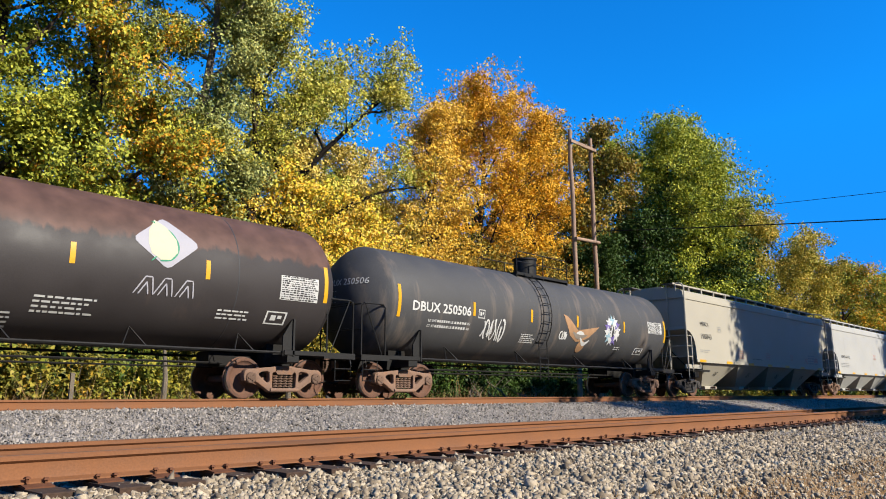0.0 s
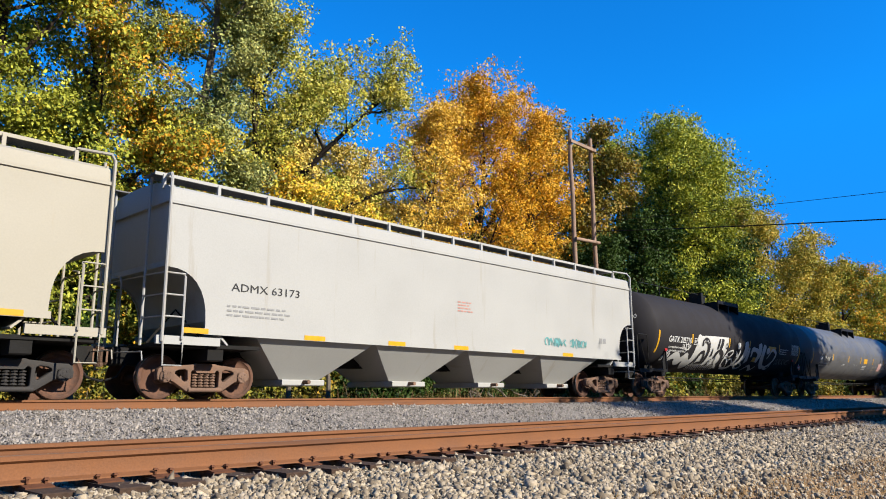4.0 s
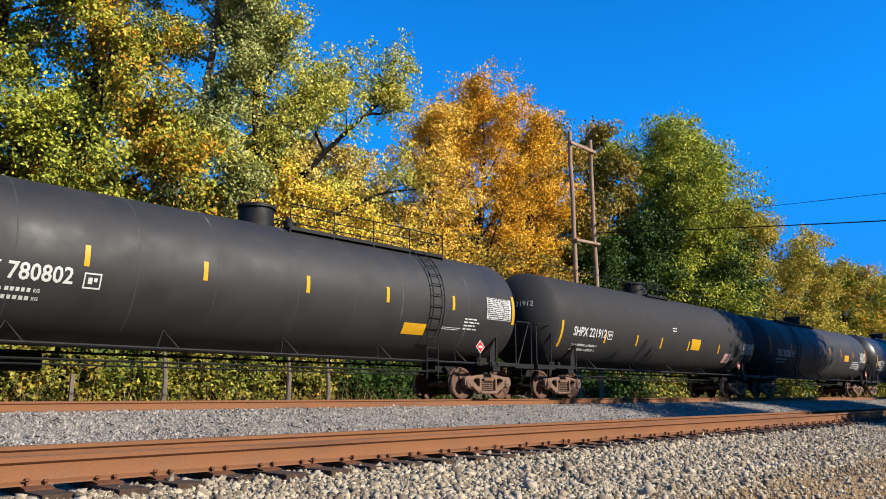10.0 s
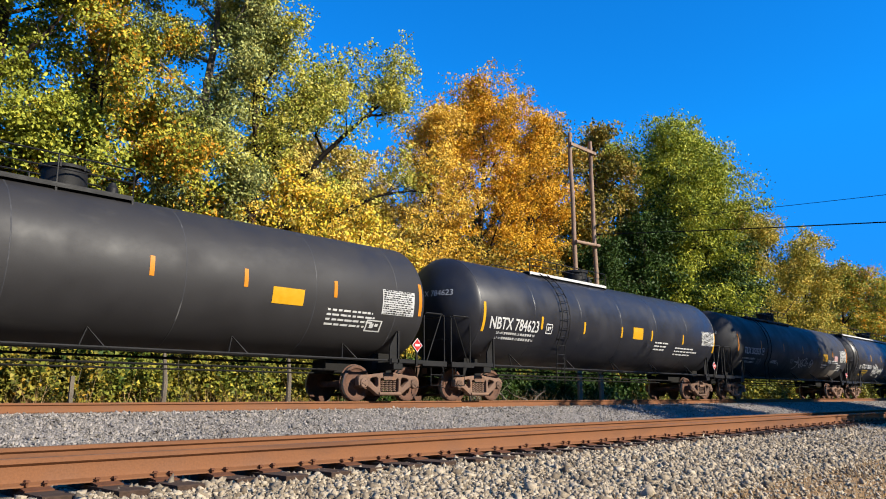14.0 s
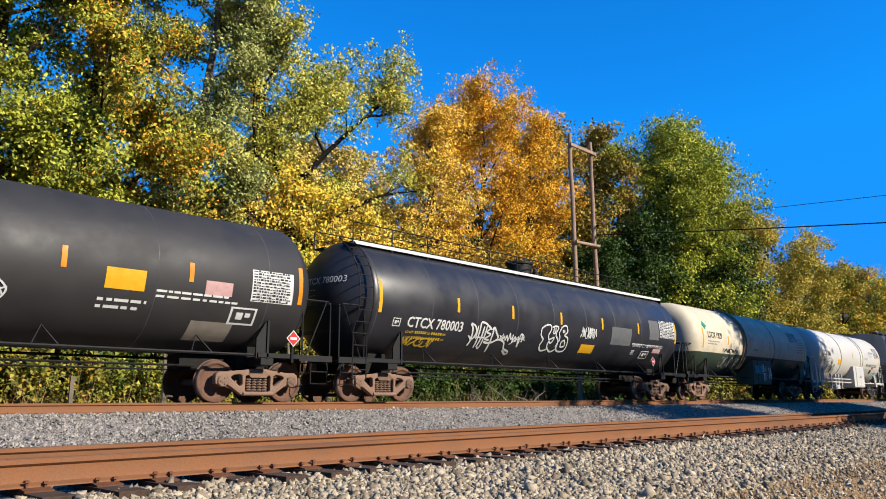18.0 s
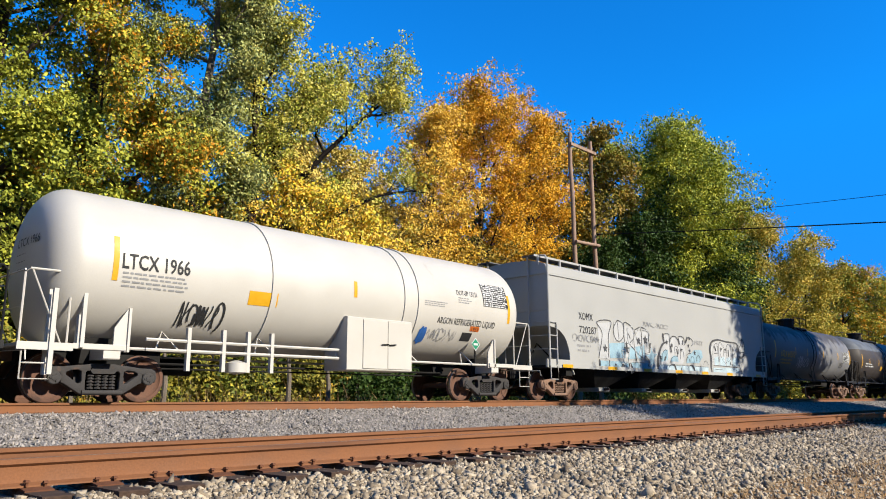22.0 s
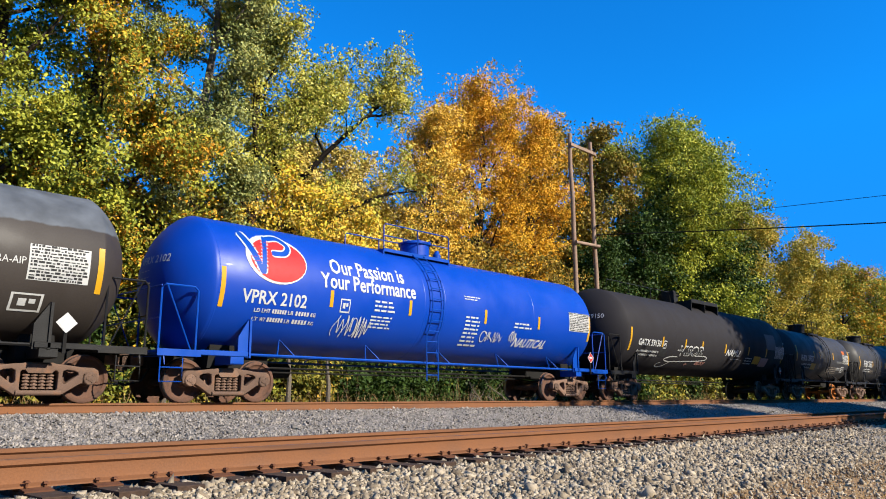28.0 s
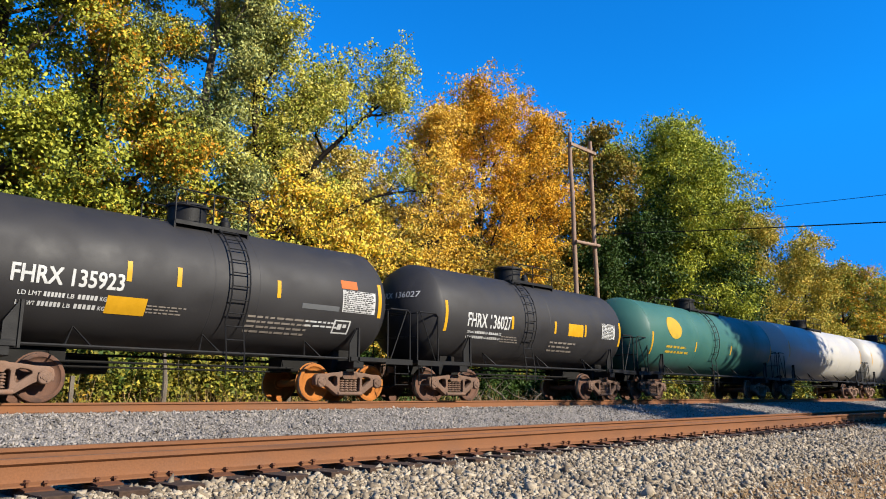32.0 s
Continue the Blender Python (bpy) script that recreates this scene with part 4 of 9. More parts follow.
def side_frame_mesh(material):
    """A cast side frame: one plate with jaws over the bearings, two rounded side windows and the spring window."""
    outer = [(0.34, 0.145), (0.42, 0.165), (0.70, 0.345), (0.765, 0.37), (0.775, 0.54), (0.99, 0.54), (1.0, 0.385), (1.05, 0.39), (1.065, 0.50), (1.04, 0.61), (0.96, 0.66), (0.72, 0.665), (0.46, 0.70), (0.2, 0.72)]
    outer = outer + [(-x, z) for x, z in reversed(outer)]
    side = [(0.68, 0.52), (0.67, 0.565), (0.60, 0.595), (0.47, 0.61), (0.405, 0.585), (0.39, 0.41), (0.41, 0.36), (0.46, 0.355)]
    spring = [(-0.31, 0.235), (0.31, 0.235), (0.32, 0.27), (0.32, 0.56), (0.29, 0.59), (-0.29, 0.59), (-0.32, 0.56), (-0.32, 0.27)]
    bm = bmesh.new()
    edges = []
    for ring in (outer, side, [(-x, z) for x, z in side], spring):
        vs = [bm.verts.new((x, -0.08, z)) for x, z in ring]
        edges += [bm.edges.new((a, b)) for a, b in zip(vs, vs[1:] + vs[:1])]
    faces = [g for g in bmesh.ops.triangle_fill(bm, use_beauty=True, edges=edges)["geom"] if isinstance(g, bmesh.types.BMFace)]
    up = bmesh.ops.extrude_face_region(bm, geom=faces)
    bmesh.ops.translate(bm, vec=(0, 0.16, 0), verts=[g for g in up["geom"] if isinstance(g, bmesh.types.BMVert)])
    bmesh.ops.recalc_face_normals(bm, faces=bm.faces)
    rim = [e for e in bm.edges if len(e.link_faces) == 2 and e.calc_face_angle() > 1.0]
    bmesh.ops.bevel(bm, geom=rim, offset=0.016, segments=2, affect="EDGES", profile=0.5)
    m = bpy.data.meshes.new("side_frame")
    bm.to_mesh(m)
    bm.free()
    m.materials.append(material)
    s = Shape().box(-0.38, 0.38, -0.12, 0.12, 0.14, 0.235, 0.03)          # spring seat
    s.slab([(-0.30, 0.71), (0.30, 0.71), (0.22, 0.735), (-0.22, 0.735)], -0.06, 0.06)
    b2 = bmesh.new()
    b2.from_mesh(m)
    extra = s.mesh("seat", material)
    b2.from_mesh(extra)
    b2.to_mesh(m)
    b2.free()
    m.polygons.foreach_set("use_smooth", [True] * len(m.polygons))
    m.set_sharp_from_angle(angle=radians(50))
    return m


def spring_mesh(material):
    prof = []
    for i in range(5):
        z = 0.25 + i * 0.058
        prof += [(z, 0.040), (z + 0.010, 0.068), (z + 0.032, 0.068), (z + 0.042, 0.040)]
    s = Shape()
    for dx in (-0.205, -0.068, 0.068, 0.205):
        s.lathe(prof, (dx, 0, 0), "z", 7)
    return s.mesh("spring_nest", material)


def bolster_mesh(material):
    s = Shape().slab([(-0.2, 0.54), (0.2, 0.54), (0.25, 0.60), (0.18, 0.70), (-0.18, 0.70), (-0.25, 0.60)], -1.1, 1.1)
    s.lathe([(0.62, 0.2), (0.70, 0.2)], (0, 0, 0), "z", 16)
    for k in (-1, 1):
        s.box(k * 0.42 - 0.06, k * 0.42 + 0.06, -0.9, 0.9, 0.36, 0.48)
        for j in (-1, 1):
            s.box(k * 0.40 - 0.05, k * 0.40 + 0.05, j * 0.755 - 0.07, j * 0.755 + 0.07, 0.30, 0.58)
    return s.mesh("truck", material)


def cap_mesh(material):
    s = Shape().lathe([(-0.06, 0.115), (0.0, 0.125), (0.07, 0.125), (0.085, 0.11), (0.09, 0.055), (0.10, 0.05), (0.105, 0.02)], (0, 0, 0), "y", 18)
    for i in range(3):
        a = i * 2.094
        s.lathe([(0.08, 0.018), (0.105, 0.018)], (0.07 * math.cos(a), 0, 0.07 * math.sin(a)), "y", 6)
    return s.mesh("bearing_cap", material)


TRUCKS = {}
for key, m, wm in (("rust", TRUCK, WHEEL), ("grey", TRUCK_GREY, WHEEL), ("orange", TRUCK, WHEEL_ORANGE)):
    TRUCKS[key] = dict(bolster=bolster_mesh(m), frame=side_frame_mesh(m), spring=spring_mesh(m), cap=cap_mesh(m), wheels=wheelset_mesh(wm))


def truck(car, x, look_):
    k = TRUCKS[look_]
    t = part("truck", k["bolster"], None, car, {"rust": "rust-brown cast steel truck", "grey": "dark grey cast steel truck", "orange": "rusty truck with bright orange wheels"}[look_])
    t.location = (x, 0, 0)
    for side in (-1, 1):
        f = part("side_frame", k["frame"], None, t)
        f.location = (0, side * 1.0, 0)
        g = part("spring_nest", k["spring"], None, t)
        g.location = (0, side * 1.0, 0)
        for e in (-0.889, 0.889):
            c = part("bearing_cap", k["cap"], None, t)
            c.matrix_basis = pose(e, side * 1.03, 0.457, 0, 0, 0 if side > 0 else 180)
    for e in (-0.889, 0.889):
        w = part("wheelset", k["wheels"], None, t)
        w.location = (e, 0, 0.457)
        MOVERS.append((w, e, 0.457))
    return t


def coupler(car, x, way):
    """A knuckle coupler on its shank; way is -1 at the front end, 1 at the rear."""
    s = Shape().box(min(x, x - way * 0.75), max(x, x - way * 0.75) , -0.09, 0.09, 0.78, 0.98, 0.02)
    s.box(x - way * 0.02 - 0.14, x - way * 0.02 + 0.14, -0.2, 0.14, 0.70, 1.02, 0.05)
    s.lathe([(0.66, 0.09), (1.06, 0.09)], (x, -0.13, 0), "z", 12)
    part("coupler", s, TRUCK, car)
    h = Shape().pipe([(x - way * 0.5, -0.32, 0.75), (x - way * 0.3, -0.34, 0.45), (x, -0.3, 0.36), (x + way * 0.05, -0.28, 0.4)], 0.025, 6)
    part("air_hose", h, UNDER, car)


def on_tank(R, zc, x, phi, lift=0.006):
    return (x, -(R + lift) * math.cos(phi), zc + (R + lift) * math.sin(phi))


def tank_phi(R, zc, z):
    return math.asin(max(-0.98, min(0.98, (z - zc) / R)))


def patch(car, name, R, zc, x0, x1, z0, z1, material, slant=0.0, label="", lift=0.006, parent=None):
    """A painted or stuck-on panel that follows the tank's curve between two heights; R = 0 means a flat side at y = -zc."""
    s = Shape()
    n, w = 6, max(1, int((x1 - x0) / 0.6)) if R else 1
    vs = []
    for i in range(n + 1):
        z = z0 + (z1 - z0) * i / n
        for j in range(w + 1):
            x = x0 + (x1 - x0) * j / w + slant * (i / n - 0.5)
            vs.append(on_tank(R, zc, x, tank_phi(R, zc, z), lift) if R else (x, -zc - lift, z))
    s.add(vs, [(i * (w + 1) + j, i * (w + 1) + j + 1, (i + 1) * (w + 1) + j + 1, (i + 1) * (w + 1) + j) for i in range(n) for j in range(w)])
    return part(name, s, material, parent or car, label)


FONT = {}


def letters(text):
    """The outline of a line of writing, cap height about 0.7, as points and faces."""
    if text not in FONT:
        c = bpy.data.curves.new("writing", "FONT")
        c.body, c.resolution_u, c.fill_mode = text, 2, "FRONT"
        o = bpy.data.objects.new("writing", c)
        m = o.to_mesh()
        FONT[text] = (np.array([v.co[:] for v in m.vertices]).reshape(-1, 3), [tuple(p.vertices) for p in m.polygons])
        o.to_mesh_clear()
        bpy.data.objects.remove(o)
        bpy.data.curves.remove(c)
    return FONT[text]


def write(car, text, R, zc, x, z, cap, material, width=None, bold=0.0, rise=0.0, name="lettering", lift=0.008, slant=0.0):
    """Writing on a tank's side or, with R = 0, on a flat side at y = -zc, one part a word. x, z: the lower left corner; cap: the height of a capital."""
    p, _ = letters(text)
    if not len(p):
        return
    k = cap / 0.69
    u0 = p[:, 0].min()
    kx = width / max(p[:, 0].max() - u0, 1e-6) if width else k
    bar = letters("I")[0][:, 0].max()
    at_ = 0
    for word in text.split(" "):
        start = letters(text[:at_] + "I")[0][:, 0].max() - bar if at_ else 0.0
        at_ += len(word) + 1
        p, f = letters(word)
        u, v = (p[:, 0] + start - u0) * kx, p[:, 1] * k
        u = u + slant * v
        s = Shape()
        for i, (a, b) in enumerate([(0, 0)] + ([(bold, 0), (0, bold), (bold, bold)] if bold else [])):
            if R:
                phi = tank_phi(R, zc, z)
                vs = [on_tank(R, zc, x + q + a, phi + (w + b + rise * q) / R, lift + 0.0006 * i) for q, w in zip(u, v)]
            else:
                vs = [(x + q + a, -zc - lift - 0.0006 * i, z + w + b + rise * q) for q, w in zip(u, v)]
            s.add(vs, f)
        part(name, s, material, car, smooth=False)


def head_write(car, text, R, zc, face, y, z, cap, material):
    """Writing on the front head of a tank; it reads towards -y. face(r): the head's x at that distance from the middle."""
    p, f = letters(text)
    k = cap / 0.69
    vs = []
    for u_, v_ in zip((p[:, 0] - p[:, 0].min()) * k, p[:, 1] * k):
        yy, zz = y - u_, z + v_ - zc
        vs.append((face(math.hypot(yy, zz)) - 0.014, yy, zc + zz))
    part("head_lettering", Shape().add(vs, f), material, car, smooth=False)


def bars(car, R, zc, x, z, width, rows, gap, material, seed, thick=0.42, name="stencil_block"):
    """Lines of small writing too faint to read: word-long bars."""
    r = random.Random(seed)
    s = Shape()
    for i in range(rows):
        q, zz = 0.0, z - i * gap
        end = width * r.uniform(0.7, 1.0)
        while q < end:
            w = min(r.uniform(0.12, 0.4) * gap * 6, end - q + 0.02)
            for a, b in ((0, 1),):
                z0, z1 = zz, zz + gap * thick
                if R:
                    vs = [on_tank(R, zc, xx, tank_phi(R, zc, h), 0.007) for h in (z0, z1) for xx in (x + q, x + q + w)]
                else:
                    vs = [(xx, -zc - 0.007, h) for h in (z0, z1) for xx in (x + q, x + q + w)]
                s.add(vs, [(0, 1, 3, 2)])
            q += w + gap * r.uniform(0.25, 0.6)
    q = part(name, s, material, car, smooth=False)
    q["kind"] = "stuff"
    return q


def load_lines(car, R, zc, x, z, width, gap, material, seed):
    """The two lines of weights under a car's mark: the words, with plain bars for the figures."""
    r = random.Random(seed)
    h = gap * 0.62
    for i, words in enumerate((("LD", "LMT"), ("LT", "WT"))):
        zz, q = z - i * gap * 1.25, x
        for w in words:
            write(car, w, R, zc, q, zz, h, material, width=h * 0.82 * len(w), bold=0.004, name="load_word")
            q += h * (0.82 * len(w) + 0.55)
        s = Shape()
        left = (x + width - q) / 2
        for unit in ("LB", "KG"):
            k = 6 if unit == "LB" else 5
            step = (left - h * 2.6) / k
            for j in range(k):
                a = q + j * step
                vs = [on_tank(R, zc, xx, tank_phi(R, zc, hh), 0.007) if R else (xx, -zc - 0.007, hh) for hh in (zz, zz + h) for xx in (a, a + step * r.uniform(0.62, 0.74))]
                s.add(vs, [(0, 1, 3, 2)])
            write(car, unit, R, zc, q + k * step + h * 0.3, zz, h, material, width=h * 1.5, bold=0.004, name="load_word")
            q += left
        part("load_stencil", s, material, car, smooth=False)["kind"] = "stuff"


def data_panel(car, R, zc, x0, x1, z0, z1, seed, dark=False):
    """A white test panel ruled in rows and columns of small entries."""
    bg = patch(car, "test_panel", R, zc, x0, x1, z0, z1, BLACKINK if dark else WHITE, label="ruled test data panel")
    r = random.Random(seed)
    s = Shape()
    rows = 11
    for i in range(rows):
        z = z0 + (z1 - z0) * (i + 0.25) / rows
        q = x0 + 0.03
        while q < x1 - 0.1:
            w = r.uniform(0.02, 0.10) * (x1 - x0)
            h = (z1 - z0) / rows * r.choice((0.35, 0.6, 0.7))
            vs = [on_tank(R, zc, xx, tank_phi(R, zc, hh), 0.010) for hh in (z, z + h) for xx in (q, min(q + w, x1 - 0.02))]
            s.add(vs, [(0, 1, 3, 2)])
            q += w + 0.018 * (x1 - x0)
    part("panel_entry_block", s, WHITE if dark else BLACKINK, bg, smooth=False)["kind"] = "stuff"
    return bg


def placard(car, x, y, z, material, size=0.27, holder=True):
    """A diamond hazard placard on its bracket."""
    if holder:
        part("placard_bracket", Shape().box(x - 0.03, x + 0.03, y + 0.01, y + 0.04, z - 0.55, z + 0.1), UNDER, car)
    k = size * 0.707
    s = Shape().slab([(x - k, z), (x, z - k), (x + k, z), (x, z + k)], y - 0.008, y)
    p = part("placard", s, WHITE, car, "diamond hazard placard")
    k *= 0.86
    s = Shape().slab([(x - k, z), (x, z - k), (x + k, z), (x, z + k)], y - 0.011, y - 0.0085)
    part("placard_face", s, material, p)
    s = Shape().box(x - k * 0.55, x + k * 0.55, y - 0.014, y - 0.0112, z - 0.03, z + 0.03)
    part("placard_figure", s, WHITE, p)


def scrawl(car, R, zc, x, z, width, height, material, seed, strokes=9, thick=0.05, name="graffiti", loops=1.0, label="sprayed graffiti tag"):
    """A sprayed tag: looping strokes side by side that follow the surface. It spells nothing."""
    r = random.Random(seed)
    s = Shape()
    for i in range(strokes):
        cx = x + width * (i + 0.5) / strokes
        cz = z + height * 0.5
        a, ph, kind = r.uniform(0.7, 1.25), r.uniform(0, 6.28), r.randrange(4)
        w, h = width / strokes * a * 0.75, height * r.uniform(0.32, 0.52)
        pts = []
        for q in range(19):
            k = q / 18
            if kind == 0:
                u, v = math.cos(ph + k * 5.6 * loops), math.sin(ph + k * 5.6 * loops)
            elif kind == 1:
                u, v = (k * 2 - 1) * 0.8, math.sin(k * 9.4 + ph) * 0.95
            elif kind == 2:
                u, v = math.sin(k * 4 + ph) * 0.7, k * 2 - 1
            else:
                u, v = (k * 2 - 1), (abs((k * 3 + ph) % 2 - 1) * 2 - 1)
            pts.append((cx + u * w, cz + v * h))
        t = thick * r.uniform(0.7, 1.35)
        vs = []
        for q, (u, v) in enumerate(pts):
            a_ = pts[max(q - 1, 0)]
            b_ = pts[min(q + 1, 18)]
            d = Vector((b_[0] - a_[0], b_[1] - a_[1]))
            d = d.normalized() if d.length > 1e-6 else Vector((1, 0))
            for side in (-1, 1):
                uu, vv = u - d.y * side * t / 2, v + d.x * side * t / 2
                lift = 0.012 + 0.0007 * i
                vs.append(on_tank(R, zc, uu, tank_phi(R, zc, vv), lift) if R else (uu, -zc - lift, vv))
        s.add(vs, [(q * 2, q * 2 + 2, q * 2 + 3, q * 2 + 1) for q in range(18)])
    q = part(name, s, material, car, label, smooth=False)
    q["kind"] = "stuff"
    return q


def ladder(car, material, pts, half=0.22, step=0.30, r=0.018, name="ladder"):
    """Two rails through the points, and rungs between them; the rails stand apart along x."""
    pts = [Vector(p) for p in pts]
    la = part(name, Shape().pipe([p - Vector((half, 0, 0)) for p in pts], r, 5).pipe([p + Vector((half, 0, 0)) for p in pts], r, 5), material, car)
    length = sum((b - a).length for a, b in zip(pts, pts[1:]))
    n = int(length / step)
    for i in range(n):
        d, k = (i + 0.6) * step, 0
        while k < len(pts) - 2 and d > (pts[k + 1] - pts[k]).length:
            d -= (pts[k + 1] - pts[k]).length
            k += 1
        q = pts[k] + (pts[k + 1] - pts[k]).normalized() * d
        part("rung", Shape().pipe([q - Vector((half, 0, 0)), q + Vector((half, 0, 0))], r * 0.8, 5), material, la)
    return la


SCUFF = mat("scuffed_weld_paint", (0.055, 0.055, 0.06), 0.6, 0.0, 0.3, 3, 0.05, 60, (0.26, 0.255, 0.25), 0.42, (2.5, 1.1, 0.7))


def tank_car(spec):
    """A tank car. Its x starts at the front coupler, y = 0 is the track's middle, z = 0 the rail."""
    g = spec.get
    u0, u1 = spec["u"]
    L = u1 - u0
    R = g("R", 1.58)
    zc = g("zc", 1.06 + R)
    body, trim = spec["body"], g("trim", UNDER)
    fs, rs = spec["fs"] - u0, spec["rs"] - u0
    ft, rt = g("ft", u0 + 1.9) - u0, g("rt", u1 - 1.9) - u0
    car = tagged(new("tank_car"), spec["label"], "tank car", "cars of the freight train")
    car.location = (u0, FAR, 0)
    MOVERS.append((car, u0, None))
    round_head = g("round_head")
    a, b = fs - g("over", 0.14), rs + g("over_rear", 0.05)
    hd = 0.62 if round_head else 0.80
    end = []               # (how far the head stands out, its radius there), from the middle of the head to the shell
    if round_head:
        for i in range(13):
            w = math.pi / 2 * (i / 12) ** 1.3
            end.append((hd * math.cos(w), max(R * math.sin(w) ** 0.45, 0.02)))
    else:                  # a deep dish that meets the shell at a crease
        for q in (0.012, 0.15, 0.3, 0.45, 0.58, 0.69, 0.78, 0.85, 0.90, 0.94, 0.97, 0.99, 1.0):
            end.append((hd * (1 - q ** 2.4) ** 0.8, R * q))
    prof = [(a - d, r) for d, r in end] + [(a + (b - a) * k / 6, R) for k in range(1, 6)] + [(b + d, r) for d, r in reversed(end)]
    part("tank", Shape().lathe(prof, (0, 0, zc), "x", 64), body, car, g("tank_label", ""))
    for x in g("seams", [a + (b - a) * k / 6 for k in range(7)]):
        part("weld_seam", Shape().lathe([(x - 0.02, R - 0.004), (x - 0.008, R + 0.004), (x + 0.008, R + 0.004), (x + 0.02, R - 0.004)], (0, 0, zc), "x", 64), SCUFF if g("scuffed") else body, car)
    for x in g("bands", []):
        part("jacket_band", Shape().lathe([(x - 0.07, R), (x - 0.07, R + 0.03), (x + 0.07, R + 0.03), (x + 0.07, R)], (0, 0, zc), "x", 64), g("band_mat", body), car)
    # underframe at each end
    for way, x, tx in ((-1, 0.0, ft), (1, L, rt)):
        lo, hi = sorted((x - way * 0.45, tx - way * 1.5))
        part("draft_sill", Shape().box(lo, hi, -0.28, 0.28, 0.72, 1.06, 0.03), trim if g("trim_sill") else UNDER, car)
        lo, hi = sorted((x - way * 0.10, x - way * 1.05))
        part("end_platform", Shape().box(lo, hi, -1.40, 1.40, 1.0, 1.05).box(lo, hi, -1.42, -1.38, 0.93, 1.07).box(lo, hi, 1.38, 1.42, 0.93, 1.07), trim, car)
        slo, shi = sorted((x - way * 1.05, tx - way * 0.15 - way * 0.1))
        for y in (-1.39, 1.39):
            part("side_sill", Shape().box(slo, shi, y - 0.03, y + 0.03, 0.97, 1.08, 0.01), trim, car)
        part("saddle", Shape().slab([(tx - 0.35, 0.74), (tx + 0.35, 0.74), (tx + 0.28, zc - 0.9 * R + 0.25), (tx - 0.28, zc - 0.9 * R + 0.25)], -0.75, 0.75), UNDER, car)
        part("body_bolster", Shape().box(tx - 0.16, tx + 0.16, -1.40, 1.40, 0.80, 1.0, 0.02), trim, car)
        px = tx - way * 0.15
        for side in (-1, 1):
            y = side * 1.36
            sh = Shape().box(px + 0.12, px + 0.17, y - 0.06, y + 0.06, 0.95, 1.80).box(px - 0.13, px + 0.12, y - 0.02, y + 0.02, 0.95, 1.40)
            sh.slab([(px - 0.13, 1.40), (px + 0.12, 1.40), (px + 0.12, 1.80)], y - 0.02, y + 0.02)
            part("tank_bracket", sh, trim, car)
            if g("red_caps"):
                part("bracket_cap", Shape().box(px + 0.05, px + 0.22, y - 0.08, y + 0.08, 1.80, 1.93, 0.03), RED, car, "faded red bracket cap")
            # safety rail round the platform
            x0_, x1_, hr = x - way * 0.14, x - way * 0.94, g("rail_top", 2.38)
            rail = Shape().pipe([(x0_, y, 1.04), (x0_, y, hr - 0.08), (x0_ - way * 0.08, y, hr), (x1_ + way * 0.08, y, hr), (x1_, y, hr - 0.08), (x1_, y, 1.04)], 0.022, 6)
            rail.pipe([(x0_ - way * 0.12, y, hr - 0.02), (x1_ + way * 0.10, y, 1.05)], 0.015, 5)
            part("hand_rail", rail, trim, car)
            st = Shape().pipe([(x - way * 0.20, y, 1.0), (x - way * 0.20, y, 0.42), (x - way * 0.68, y, 0.42), (x - way * 0.68, y, 1.0)], 0.016, 5).pipe([(x - way * 0.20, y, 0.70), (x - way * 0.68, y, 0.70)], 0.014, 5)
            part("sill_step", st, trim, car)
        part("end_rail", Shape().pipe([(x - way * 0.14, -1.36, g("rail_top", 2.38) - 0.03), (x - way * 0.14, 1.36, g("rail_top", 2.38) - 0.03)], 0.018, 6).pipe([(x - way * 0.14, -1.36, 1.7), (x - way * 0.14, 1.36, 1.7)], 0.014, 5), trim, car)
        part("uncoupling_lever", Shape().pipe([(x - way * 0.25, -1.45, 0.75), (x - way * 0.25, -1.40, 0.92), (x - way * 0.18, -0.2, 0.95)], 0.014, 5), trim, car)
        coupler(car, x, way)
    box = Shape().lathe([(-0.5, 0.02), (-0.48, 0.19), (0.32, 0.19), (0.36, 0.02)], (ft + 0.2 + 2.1, 0.55, 0.78), "x", 16)
    part("brake_cylinder", box, UNDER, car)
    for y, z, r in ((0.1, 0.72, 0.02), (-0.35, 0.80, 0.025)):
        part("brake_rod", Shape().pipe([(ft + 1.2, y, z), (rt - 1.2, y, z)], r, 5), UNDER, car)
    if g("rod", True):
        for side in (-1, 1):
            y = side * 1.30
            part("side_rod", Shape().pipe([(ft, y, 1.03), (rt, y, 1.03)], 0.032, 6), trim, car)
            n = g("struts", 5)
            for k in range(n):
                x = ft + (rt - ft) * (k + 0.5) / n
                zt = 1.42
                yt = side * math.sqrt(max(R * R - (zt - zc) ** 2, 0.01))
                part("rod_bracket", Shape().pipe([(x - 0.24, y, 1.04), (x, yt, zt), (x + 0.24, y, 1.04)], 0.020, 5), trim, car)
    # reflectors
    smat = g("stripe", YELLOW)
    zs = g("zs", zc)
    zl = g("zl", zs)
    for x in (fs, rs):
        patch(car, "reflector", R, zc, x - 0.055, x + 0.055, zl - 0.43, zl + 0.43, smat, label="long reflective strip")
    for x in g("marks", []):
        patch(car, "reflector", R, zc, x - 0.05, x + 0.05, zs - 0.20, zs + 0.20, smat)
    # top fittings
    mx = g("manway", L / 2)
    top = zc + R
